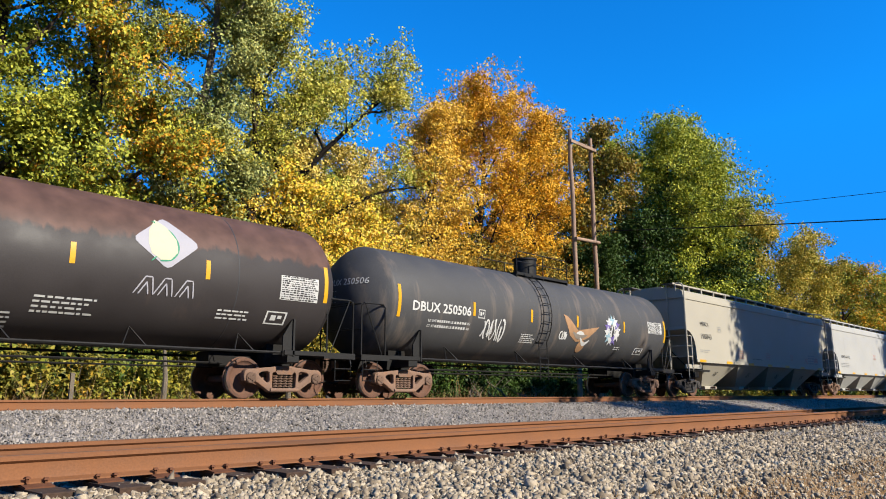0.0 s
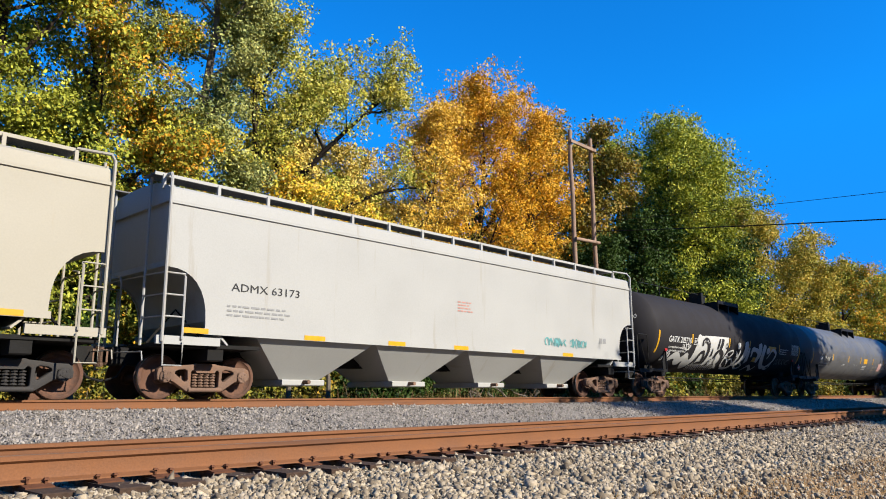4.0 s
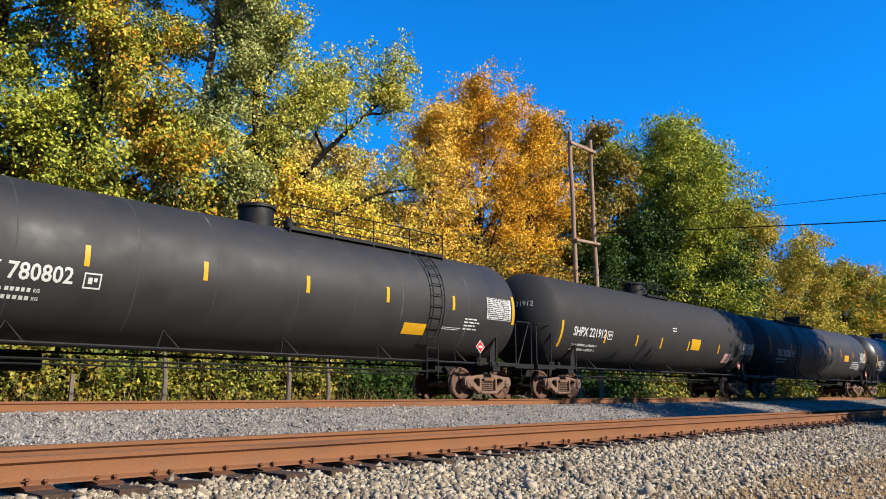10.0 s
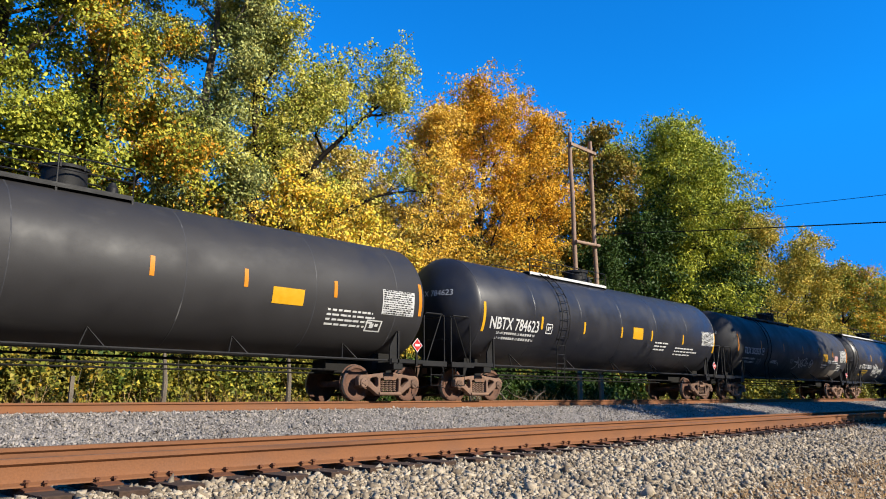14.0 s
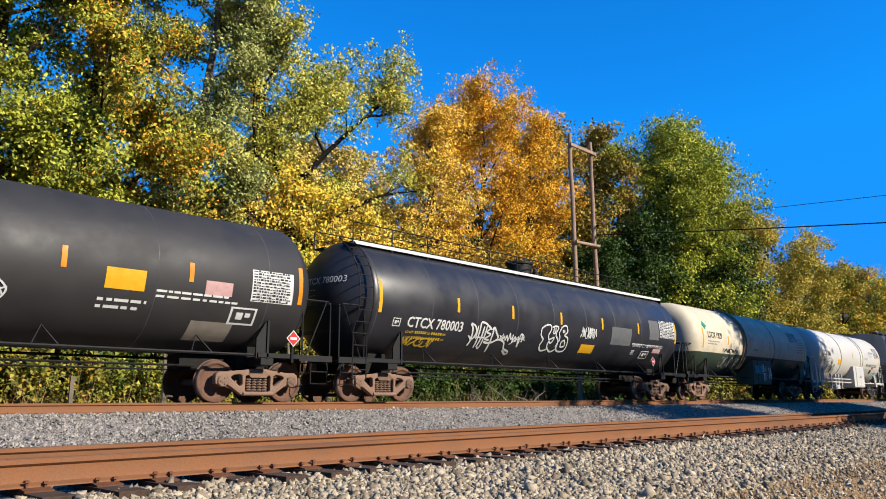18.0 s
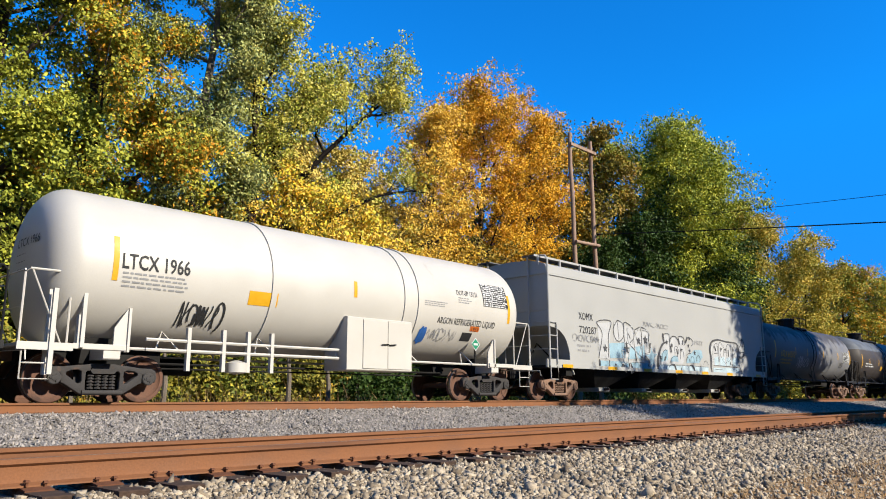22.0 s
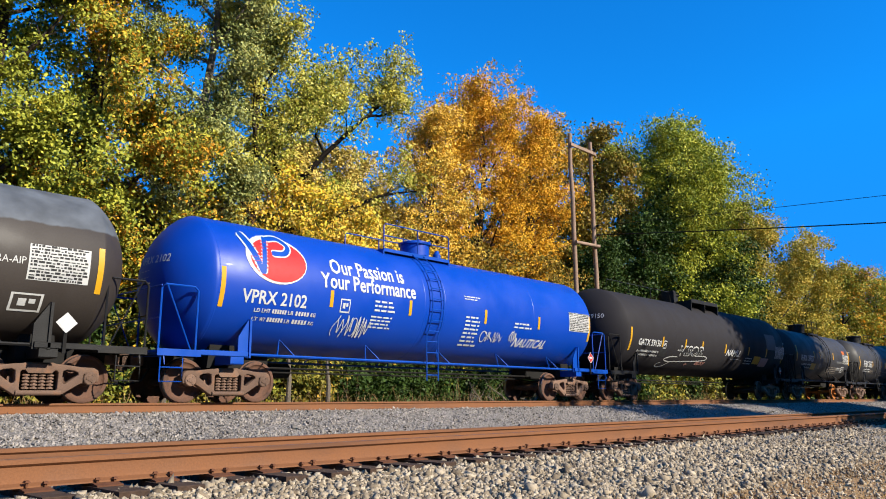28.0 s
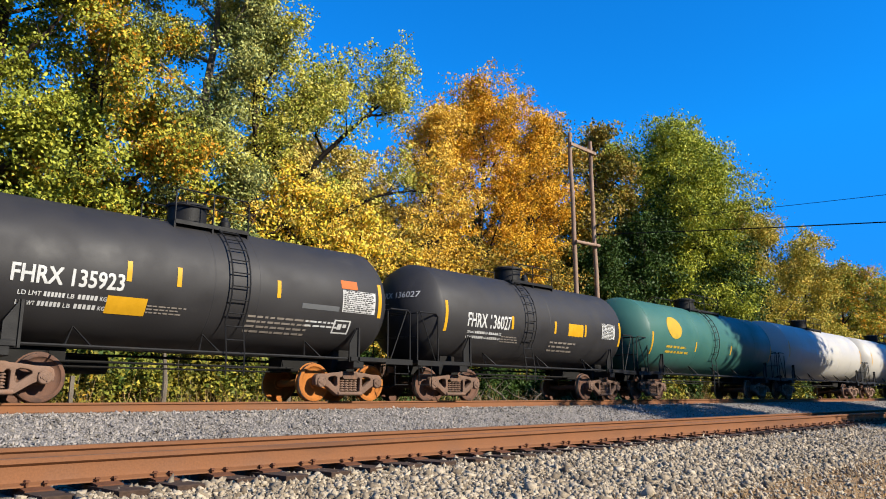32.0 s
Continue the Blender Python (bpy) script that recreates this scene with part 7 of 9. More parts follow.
patch(c7, "hazard_notice", c7_R, c7_z, 14.34, 15.05, 1.58, 1.98, PINK, label="faded pink hazard notice")
bars(c7, c7_R, c7_z, 15.24, 1.80, 0.55, 2, 0.077, WHITE, 199)
write(c8, "TILX 303283", c8_R, c8_z, 2.14, 2.13, 0.33, WHITE, width=1.94, bold=0.014)
framed_mark(c8, c8_R, c8_z, 4.29, 4.61, 2.16, 2.46, WHITE)
load_lines(c8, c8_R, c8_z, 2.09, 1.93, 1.60, 0.123, WHITE, 205)
patch(c8, "warning_sign", c8_R, c8_z, 13.40, 14.26, 2.18, 2.55, YELLOW, label="yellow warning sign")
data_panel(c8, c8_R, c8_z, 16.70, 17.82, 2.19, 2.82, 208)
bars(c8, c8_R, c8_z, 14.99, 2.15, 1.63, 4, 0.111, WHITE, 209)
framed_mark(c8, c8_R, c8_z, 16.28, 16.80, 1.74, 2.02, WHITE)
write(c9, "NBTX 784623", c9_R, c9_z, 1.62, 2.11, 0.36, WHITE, width=2.38, bold=0.012)
framed_mark(c9, c9_R, c9_z, 4.41, 4.75, 2.11, 2.43, WHITE)
load_lines(c9, c9_R, c9_z, 1.99, 1.97, 1.95, 0.115, WHITE, 218)
patch(c9, "warning_sign", c9_R, c9_z, 9.92, 10.65, 2.24, 2.67, YELLOW, label="yellow warning sign")
data_panel(c9, c9_R, c9_z, 15.73, 16.92, 2.28, 2.87, 221)
bars(c9, c9_R, c9_z, 11.66, 2.17, 1.17, 3, 0.127, WHITE, 222)
bars(c9, c9_R, c9_z, 13.39, 2.04, 2.06, 3, 0.123, WHITE, 223)
write(c10, "TILX 303333", c10_R, c10_z, 2.15, 2.15, 0.30, WHITE, width=1.94, bold=0.014)
framed_mark(c10, c10_R, c10_z, 4.30, 4.56, 2.15, 2.48, WHITE)
load_lines(c10, c10_R, c10_z, 2.06, 1.90, 1.63, 0.130, WHITE, 229)
scrawl(c10, c10_R, c10_z, 8.40, 1.85, 0.41, 0.30, GREYINK, 234, 4, 0.03)
scrawl(c10, c10_R, c10_z, 3.87, 1.66, 0.49, 0.35, GREYINK, 235, 6, 0.02)
patch(c10, "warning_sign", c10_R, c10_z, 13.58, 14.36, 2.15, 2.55, YELLOW, label="yellow warning sign")
patch(c10, "hazard_notice", c10_R, c10_z, 15.65, 16.28, 2.22, 2.51, PINK, label="faded pink hazard notice")
bars(c10, c10_R, c10_z, 13.50, 1.92, 1.00, 2, 0.129, WHITE, 238)
bars(c10, c10_R, c10_z, 14.61, 2.18, 2.16, 2, 0.104, WHITE, 239)
data_panel(c10, c10_R, c10_z, 16.75, 17.83, 2.18, 2.88, 240)
framed_mark(c10, c10_R, c10_z, 16.33, 16.98, 1.67, 2.03, WHITE)
patch(c10, "stain_patch", c10_R, c10_z, 15.51, 16.50, 1.31, 1.69, TAN)
write(c11, "CTCX 780003", c11_R, c11_z, 2.33, 1.95, 0.28, WHITE, width=2.17, bold=0.012)
framed_mark(c11, c11_R, c11_z, 1.81, 2.08, 1.94, 2.15, WHITE)
load_lines(c11, c11_R, c11_z, 2.36, 1.80, 1.60, 0.110, GOLD, 250)
scrawl(c11, c11_R, c11_z, 2.26, 1.47, 1.27, 0.25, GOLD, 251, 6, 0.035)
scrawl(c11, c11_R, c11_z, 10.53, 2.10, 0.88, 0.40, WHITE, 256, 7, 0.03)
patch(c11, "warning_sign", c11_R, c11_z, 10.69, 11.54, 1.63, 1.91, YELLOW, label="yellow warning sign")
patch(c11, "repaint_patch", c11_R, c11_z, 12.48, 13.87, 1.99, 2.62, GREYPAINT, label="rough grey paint patch")
data_panel(c11, c11_R, c11_z, 16.05, 17.28, 2.42, 3.10, 259)
bars(c11, c11_R, c11_z, 14.03, 2.07, 2.62, 1, 0.088, WHITE, 260)
write(c11, "LIQUEFIED PETROLEUM GAS", c11_R, c11_z, 14.03, 1.99, 0.13, WHITE, width=1.29)
write(c11, "NON-ODORIZED", c11_R, c11_z, 15.36, 2.01, 0.11, WHITE, width=1.02)
framed_mark(c11, c11_R, c11_z, 14.88, 15.47, 1.59, 1.87, WHITE)
framed_mark(c11, c11_R, c11_z, 14.13, 14.34, 1.71, 1.86, WHITE)
patch(c11, "hazard_notice", c11_R, c11_z, 15.70, 16.30, 1.82, 1.98, PINK, label="faded pink hazard notice")
patch(c11, "repaint_patch", c11_R, c11_z, 15.22, 15.97, 2.31, 3.06, GREYPAINT, label="rough grey paint patch")
write(c12, "LTCX 1929", c12_R, c12_z, 1.91, 2.69, 0.26, BLACKINK, width=1.43, bold=0.01)
bars(c12, c12_R, c12_z, 1.88, 2.52, 1.21, 2, 0.111, GREYINK, 272)
data_panel(c12, c12_R, c12_z, 11.98, 13.14, 3.00, 3.53, 274, dark=True)
bars(c12, c12_R, c12_z, 12.95, 3.14, 1.06, 6, 0.136, GREYINK, 275)
bars(c12, c12_R, c12_z, 6.99, 2.34, 0.63, 1, 0.136, GREENPAINT, 276)
scrawl(c12, c12_R, c12_z, 3.53, 2.11, 1.43, 0.18, BLACKINK, 277, 6, 0.04)
scrawl(c12, c12_R, c12_z, 3.71, 1.44, 1.82, 0.51, GREYINK, 278, 10, 0.025)
scrawl(c12, c12_R, c12_z, 8.44, 1.60, 1.72, 0.39, GREYINK, 279, 9, 0.02)
scrawl(c12, c12_R, c12_z, 6.30, 2.73, 0.79, 0.34, PINK, 280, 5, 0.02)
scrawl(c12, c12_R, c12_z, 12.31, 1.63, 0.84, 0.30, REDINK, 281, 4, 0.03)
write(c13, "LTCX 1966", c13_R, c13_z, 1.75, 2.54, 0.29, BLACKINK, width=1.39, bold=0.01)
bars(c13, c13_R, c13_z, 1.78, 2.44, 1.50, 4, 0.083, GREYINK, 290)
scrawl(c13, c13_R, c13_z, 3.09, 1.50, 0.95, 0.57, BLACKINK, 292, 8, 0.035)
patch(c13, "warning_sign", c13_R, c13_z, 4.58, 5.33, 2.09, 2.39, YELLOW, label="yellow warning sign")
data_panel(c13, c13_R, c13_z, 12.43, 13.57, 2.72, 3.41, 294, dark=True)
bars(c13, c13_R, c13_z, 9.99, 2.66, 0.90, 3, 0.053, GREYINK, 295)
write(c13, "ARGON REFRIGERATED LIQUID", c13_R, c13_z, 10.54, 2.11, 0.18, BLACKINK, width=2.46)
write(c13, "DOT-SP 13131", c13_R, c13_z, 11.29, 2.95, 0.15, BLACKINK, width=0.88)
bars(c13, c13_R, c13_z, 11.34, 2.86, 0.59, 3, 0.063, GREYINK, 298)
patch(c13, "hazard_sign", c13_R, c13_z, 11.95, 12.34, 1.97, 2.11, ORANGESIGN, label="orange sign")
write(c13, "1951", c13_R, c13_z, 12.02, 1.97, 0.12, BLACKINK, width=0.27)
scrawl(c13, c13_R, c13_z, 9.99, 1.56, 0.20, 0.41, BLUEPAINT, 301, 4, 0.06)
scrawl(c13, c13_R, c13_z, 10.34, 1.65, 1.07, 0.33, GREYINK, 302, 8, 0.015)
patch(c13, "stencil_patch", c13_R, c13_z, 11.68, 12.10, 1.69, 1.92, BLACKINK)
write(c14, "XOMX", 0, c14_w, 2.43, 2.72, 0.25, BLACKINK, width=0.88)
write(c14, "720287", 0, c14_w, 2.44, 2.25, 0.25, BLACKINK, width=1.09)
bars(c14, 0, c14_w, 2.30, 1.79, 0.85, 2, 0.160, GREYINK, 311)
scrawl(c14, 0, c14_w, 2.06, 1.95, 1.57, 0.26, GREYINK, 312, 9, 0.025)
write(c15, "UTLX 642512", c15_R, c15_z, 2.04, 2.19, 0.31, GOLD, width=1.99, bold=0.014)
load_lines(c15, c15_R, c15_z, 2.04, 2.00, 1.72, 0.132, GOLD, 316)
bars(c15, c15_R, c15_z, 4.50, 2.90, 0.51, 5, 0.078, TAN, 318)
scrawl(c15, c15_R, c15_z, 4.58, 1.66, 1.79, 0.65, WHITE, 319, 6, 0.04)
data_panel(c15, c15_R, c15_z, 12.52, 13.66, 2.18, 2.86, 320)
framed_mark(c15, c15_R, c15_z, 11.90, 12.47, 1.86, 2.17, BLACKINK)
bars(c16, c16_R, c16_z, 2.15, 2.25, 1.95, 2, 0.155, WHITE, 326)
write(c16, "FRA-AIP", c16_R, c16_z, 10.66, 2.42, 0.13, WHITE, width=0.55)
data_panel(c16, c16_R, c16_z, 11.25, 12.31, 2.16, 2.80, 330)
patch(c16, "repaint_patch", c16_R, c16_z, 9.82, 10.48, 2.17, 2.44, BLACKINK)
patch(c16, "warning_sign", c16_R, c16_z, 5.80, 6.23, 1.89, 2.20, YELLOW, label="yellow warning sign")
bars(c16, c16_R, c16_z, 7.85, 1.96, 1.08, 5, 0.109, TAN, 333)
bars(c16, c16_R, c16_z, 9.74, 1.83, 0.71, 4, 0.073, TAN, 334)
framed_mark(c16, c16_R, c16_z, 11.07, 11.61, 1.62, 1.93, WHITE)
write(c17, "VPRX 2102", c17_R, c17_z, 1.88, 2.15, 0.29, WHITE, width=1.70, bold=0.012)
load_lines(c17, c17_R, c17_z, 2.24, 1.97, 1.74, 0.147, WHITE, 344)
write(c17, "Our Passion is", c17_R, c17_z, 4.30, 3.07, 0.40, WHITE, width=2.44, bold=0.016)
write(c17, "Your Performance", c17_R, c17_z, 3.98, 2.69, 0.37, WHITE, width=3.13, bold=0.016)
framed_mark(c17, c17_R, c17_z, 4.59, 4.89, 2.14, 2.47, WHITE)
bars(c17, c17_R, c17_z, 5.69, 2.48, 0.75, 3, 0.110, WHITE, 349)
bars(c17, c17_R, c17_z, 5.62, 2.10, 0.72, 4, 0.085, WHITE, 350)
scrawl(c17, c17_R, c17_z, 4.51, 1.58, 1.12, 0.51, WHITE, 351, 8, 0.02)
bars(c17, c17_R, c17_z, 9.11, 2.95, 0.70, 2, 0.073, WHITE, 352)
bars(c17, c17_R, c17_z, 9.16, 2.35, 0.75, 8, 0.110, WHITE, 353)
scrawl(c17, c17_R, c17_z, 9.97, 1.72, 0.92, 0.32, WHITE, 354, 5, 0.02)
bars(c17, c17_R, c17_z, 11.42, 2.32, 0.93, 2, 0.110, WHITE, 355)
write(c17, "NAUTICAL", c17_R, c17_z, 11.55, 1.66, 0.30, WHITE, width=1.65, bold=0.012, slant=0.3, name="graffiti_word")
scrawl(c17, c17_R, c17_z, 11.30, 1.78, 0.28, 0.34, WHITE, 356, 3, 0.03)
data_panel(c17, c17_R, c17_z, 14.36, 15.57, 2.30, 2.93, 357)
write(c18, "GATX 59150", c18_R, c18_z, 2.01, 2.08, 0.24, WHITE, width=1.76, bold=0.014)
patch(c18, "repaint_patch", c18_R, c18_z, 3.86, 4.40, 1.71, 1.99, BLACKINK)
framed_mark(c18, c18_R, c18_z, 3.99, 4.24, 2.03, 2.33, WHITE)
load_lines(c18, c18_R, c18_z, 2.03, 1.84, 1.77, 0.110, WHITE, 365)
write(c18, "VISOR", c18_R, c18_z, 5.42, 1.80, 0.42, WHITE, width=2.2, bold=0.045, rise=0.02, slant=0.2, name="graffiti_word")
write(c18, "VISOR", c18_R, c18_z, 5.46, 1.83, 0.36, BLACKINK, width=2.16, bold=0.012, rise=0.02, slant=0.2, name="graffiti_word", lift=0.014)
swash(c18, c18_R, c18_z, [(5.5, 1.76), (4.9, 1.74), (4.5, 1.64), (4.9, 1.56), (6.2, 1.60), (7.6, 1.66), (8.2, 1.74), (8.1, 1.84), (7.6, 1.86), (7.0, 1.84)], 0.035, WHITE)
swash(c18, c18_R, c18_z, [(5.1, 1.56), (4.8, 1.40), (4.4, 1.34), (4.15, 1.42), (4.4, 1.52)], 0.03, WHITE)
write(c18, "NAMU.", c18_R, c18_z, 9.98, 1.97, 0.29, WHITE, width=1.5, bold=0.022, slant=0.5, name="graffiti_word")
swash(c18, c18_R, c18_z, [(10.6, 1.84), (11.2, 1.86), (11.9, 1.83)], 0.02, GREYINK)
write(c18, "BUSY", c18_R, c18_z, 7.40, 1.50, 0.18, REDINK, width=0.85, bold=0.012, slant=0.4, name="graffiti_word")
swash(c18, c18_R, c18_z, [(6.5, 1.46), (6.62, 1.52), (6.7, 1.48)], 0.05, REDINK)
patch(c18, "repaint_patch", c18_R, c18_z, 14.65, 15.90, 2.45, 3.22, ROSEGREY, label="flaking grey-brown patch")
data_panel(c18, c18_R, c18_z, 15.86, 17.03, 2.06, 2.66, 372)
patch(c18, "warning_sign", c18_R, c18_z, 13.28, 14.11, 1.71, 2.07, YELLOW, label="yellow warning sign")
patch(c18, "hazard_notice", c18_R, c18_z, 14.15, 15.09, 1.62, 2.02, PINK, label="faded pink hazard notice")
bars(c18, c18_R, c18_z, 12.28, 1.92, 0.96, 3, 0.118, WHITE, 375)
bars(c18, c18_R, c18_z, 5.30, 2.03, 0.63, 2, 0.037, WHITE, 376)
write(c19, "FHRX 135923", c19_R, c19_z, 1.97, 2.12, 0.31, WHITE, width=1.99, bold=0.016)
load_lines(c19, c19_R, c19_z, 2.13, 1.90, 1.63, 0.135, WHITE, 380)
patch(c19, "warning_sign", c19_R, c19_z, 3.70, 4.49, 1.69, 2.02, YELLOW, label="yellow warning sign")
bars(c19, c19_R, c19_z, 4.50, 1.88, 0.96, 3, 0.062, TAN, 383)
patch(c19, "notice", c19_R, c19_z, 9.33, 9.84, 2.73, 2.94, ORANGESIGN)
data_panel(c19, c19_R, c19_z, 9.37, 10.42, 2.16, 2.70, 385)
bars(c19, c19_R, c19_z, 6.81, 1.85, 1.89, 4, 0.104, TAN, 386)
bars(c19, c19_R, c19_z, 8.38, 1.85, 1.07, 2, 0.094, WHITE, 387)
framed_mark(c19, c19_R, c19_z, 9.21, 9.72, 1.64, 1.96, WHITE)
patch(c19, "repaint_patch", c19_R, c19_z, 8.18, 9.28, 2.15, 2.27, GREYPAINT)
write(c20, "FHRX 136027", c20_R, c20_z, 2.13, 2.12, 0.40, WHITE, width=2.00, bold=0.012)
load_lines(c20, c20_R, c20_z, 2.16, 1.94, 1.61, 0.110, WHITE, 394)
patch(c20, "warning_sign", c20_R, c20_z, 7.24, 8.13, 2.13, 2.54, YELLOW, label="yellow warning sign")
bars(c20, c20_R, c20_z, 3.75, 1.90, 0.98, 3, 0.072, TAN, 397)
bars(c20, c20_R, c20_z, 6.31, 1.85, 1.49, 3, 0.127, TAN, 398)
data_panel(c20, c20_R, c20_z, 9.34, 10.19, 2.15, 2.69, 399)
bars(c21, c21_R, c21_z, 2.37, 2.07, 2.33, 2, 0.200, GOLD, 404)

# emblem on the first car: a pale rounded diamond with a leaf, over three plain slanted blocks
blob(c0, "emblem_tile", c0_R, c0_z, [(12.70, 3.16), (12.70, 3.08), (12.76, 3.02), (13.28, 2.62), (13.36, 2.59), (13.44, 2.62), (13.96, 3.04), (14.02, 3.10), (14.02, 3.18), (13.96, 3.24), (13.44, 3.62), (13.36, 3.65), (13.28, 3.62), (12.76, 3.22)], LILAC, 0.008, "pale rounded diamond emblem with a leaf")
blob(c0, "emblem_leaf", c0_R, c0_z, [(13.16, 3.60), (13.38, 3.46), (13.56, 3.20), (13.58, 2.94), (13.42, 2.76), (13.22, 2.74), (13.02, 2.86), (12.96, 3.08), (13.00, 3.34)], LEAFCREAM, 0.012)
swash(c0, c0_R, c0_z, [(13.10, 3.56), (13.46, 3.36), (13.60, 3.04), (13.46, 2.78), (13.20, 2.72)], 0.035, GREENPAINT, "emblem_line")
swash(c0, c0_R, c0_z, [(13.02, 2.70), (13.30, 2.98), (13.42, 3.24)], 0.03, GREENPAINT, "emblem_line")
for x in (12.74, 13.14, 13.60):
    for ring in ([(x, 2.04), (x + 0.20, 2.38)], [(x + 0.20, 2.38), (x + 0.34, 2.38)], [(x + 0.34, 2.38), (x + 0.40, 2.04)], [(x + 0.10, 2.04), (x + 0.24, 2.28)], [(x + 0.24, 2.28), (x + 0.30, 2.04)]):
        swash(c0, c0_R, c0_z, ring, 0.028, LILAC, "emblem_block")

# mural on the second car: an ochre sweep and a bright burst
blob(c1, "mural", c1_R, c1_z, [(8.8, 2.72), (9.05, 2.66), (9.35, 2.22), (9.8, 2.10), (10.3, 2.22), (11.0, 2.42), (10.4, 2.02), (10.0, 1.88), (9.7, 1.86), (9.25, 2.05), (8.95, 2.45)], SKINPAINT, label="faded painted mural")
blob(c1, "mural_patch", c1_R, c1_z, oval(10.1, 1.72, 0.22, 0.2), SKINPAINT)
blob(c1, "mural_patch", c1_R, c1_z, oval(9.85, 2.08, 0.26, 0.14), WHITE, 0.013)
for i in range(11):
    a = i * 0.571
    blob(c1, "burst_ray", c1_R, c1_z, star(11.88 + 0.34 * math.cos(a), 2.36 + 0.34 * math.sin(a), 0.24), (WHITE, VIOLET, WHITE, SKYPAINT)[i % 4], 0.010 + 0.0008 * i)
swash(c1, c1_R, c1_z, [(11.55, 2.60), (11.75, 2.20), (11.95, 2.62), (12.10, 2.18), (12.25, 2.50)], 0.07, WHITE)
swash(c1, c1_R, c1_z, [(9.4, 2.16), (9.8, 2.02), (10.3, 2.10)], [0.05, 0.16, 0.03], TAN)
swash(c1, c1_R, c1_z, [(9.9, 2.0), (10.2, 1.8), (10.5, 1.95)], [0.05, 0.12, 0.03], WHITE)
part("dome", Shape().lathe([(3.9, 0.40), (4.72, 0.40), (4.72, 0.44), (4.78, 0.44), (4.80, 0.30), (4.82, 0.05)], (8.75, 0, 0), "z", 24), DARK_TRIM, c1, "tall black cylindrical dome")

# the large white piece on the fifth car
swash(c4, c4_R, c4_z, [(3.49, 1.60), (3.83, 1.47), (4.09, 1.57), (4.28, 1.68), (4.50, 1.46), (4.82, 1.38), (5.00, 1.58), (5.05, 1.91), (5.14, 2.28)], [0.27, 0.28, 0.30, 0.28, 0.35, 0.35, 0.39, 0.46, 0.45], WHITE)
blob(c4, "graffiti_dot", c4_R, c4_z, oval(5.10, 2.38, 0.24, 0.24, 16), WHITE, 0.017)
blob(c4, "graffiti_fill", c4_R, c4_z, [(5.18, 2.55), (5.76, 2.59), (6.43, 2.61), (7.24, 2.62), (8.02, 2.63), (8.03, 2.28), (7.97, 2.00), (7.87, 1.64), (7.66, 1.44), (6.96, 1.41), (6.30, 1.38), (5.34, 1.36), (5.27, 1.69), (5.29, 2.06)], WHITE, 0.0085)
swash(c4, c4_R, c4_z, [(5.45, 2.14), (5.47, 2.31), (5.71, 2.40), (5.96, 2.30), (6.11, 2.04), (6.15, 1.74), (6.17, 1.43)], [0.12, 0.2, 0.24, 0.26, 0.24, 0.24, 0.2], MATT_BLACK, over=0.009)
swash(c4, c4_R, c4_z, [(5.46, 2.35), (5.52, 2.26)], 0.035, WHITE, over=0.013)
swash(c4, c4_R, c4_z, [(5.58, 2.40), (5.62, 2.30)], 0.035, WHITE, over=0.013)
swash(c4, c4_R, c4_z, [(5.71, 2.42), (5.73, 2.32)], 0.035, WHITE, over=0.013)
swash(c4, c4_R, c4_z, [(5.85, 2.40), (5.85, 2.30)], 0.035, WHITE, over=0.013)
swash(c4, c4_R, c4_z, [(5.98, 2.33), (5.94, 2.25)], 0.035, WHITE, over=0.013)
swash(c4, c4_R, c4_z, [(5.38, 1.46), (5.39, 1.76), (5.56, 1.89), (5.76, 1.88), (5.91, 1.66), (5.98, 1.44)], [0.16, 0.16, 0.14, 0.14, 0.16, 0.16], MATT_BLACK, over=0.009)
swash(c4, c4_R, c4_z, [(5.41, 1.41), (5.71, 1.47), (6.05, 1.45)], [0.05, 0.1, 0.05], MATT_BLACK, over=0.009)
swash(c4, c4_R, c4_z, [(6.48, 2.10), (6.53, 1.94), (6.55, 1.75)], [0.03, 0.12, 0.2], MATT_BLACK, over=0.009)
swash(c4, c4_R, c4_z, [(7.10, 2.53), (7.04, 2.30), (6.97, 2.07)], [0.1, 0.16, 0.16], MATT_BLACK, over=0.009)
swash(c4, c4_R, c4_z, [(7.41, 2.54), (7.37, 2.30), (7.26, 2.07)], [0.26, 0.24, 0.22], MATT_BLACK, over=0.009)
swash(c4, c4_R, c4_z, [(6.93, 1.68), (7.01, 1.89), (7.29, 1.99), (7.59, 1.90), (7.76, 1.72), (7.74, 1.50), (7.62, 1.41)], [0.14, 0.2, 0.2, 0.2, 0.22, 0.24, 0.2], MATT_BLACK, over=0.009)
swash(c4, c4_R, c4_z, [(7.27, 1.91), (7.15, 1.79), (7.24, 1.58), (7.58, 1.41), (7.91, 1.29)], [0.14, 0.13, 0.1, 0.1, 0.04], WHITE, over=0.013)
swash(c4, c4_R, c4_z, [(6.72, 1.37), (6.71, 1.53), (6.80, 1.66)], [0.16, 0.14, 0.06], MATT_BLACK, over=0.009)
swash(c4, c4_R, c4_z, [(6.69, 1.47), (6.68, 1.60), (6.83, 1.51), (6.84, 1.64), (6.98, 1.50)], 0.03, WHITE, over=0.013)
swash(c4, c4_R, c4_z, [(7.85, 2.37), (7.78, 2.25), (7.90, 2.13), (7.98, 2.24), (7.85, 2.37)], 0.05, MATT_BLACK, over=0.009)
swash(c4, c4_R, c4_z, [(7.90, 1.98), (7.83, 1.69), (7.70, 1.61)], [0.04, 0.1, 0.03], WHITE, over=0.009)
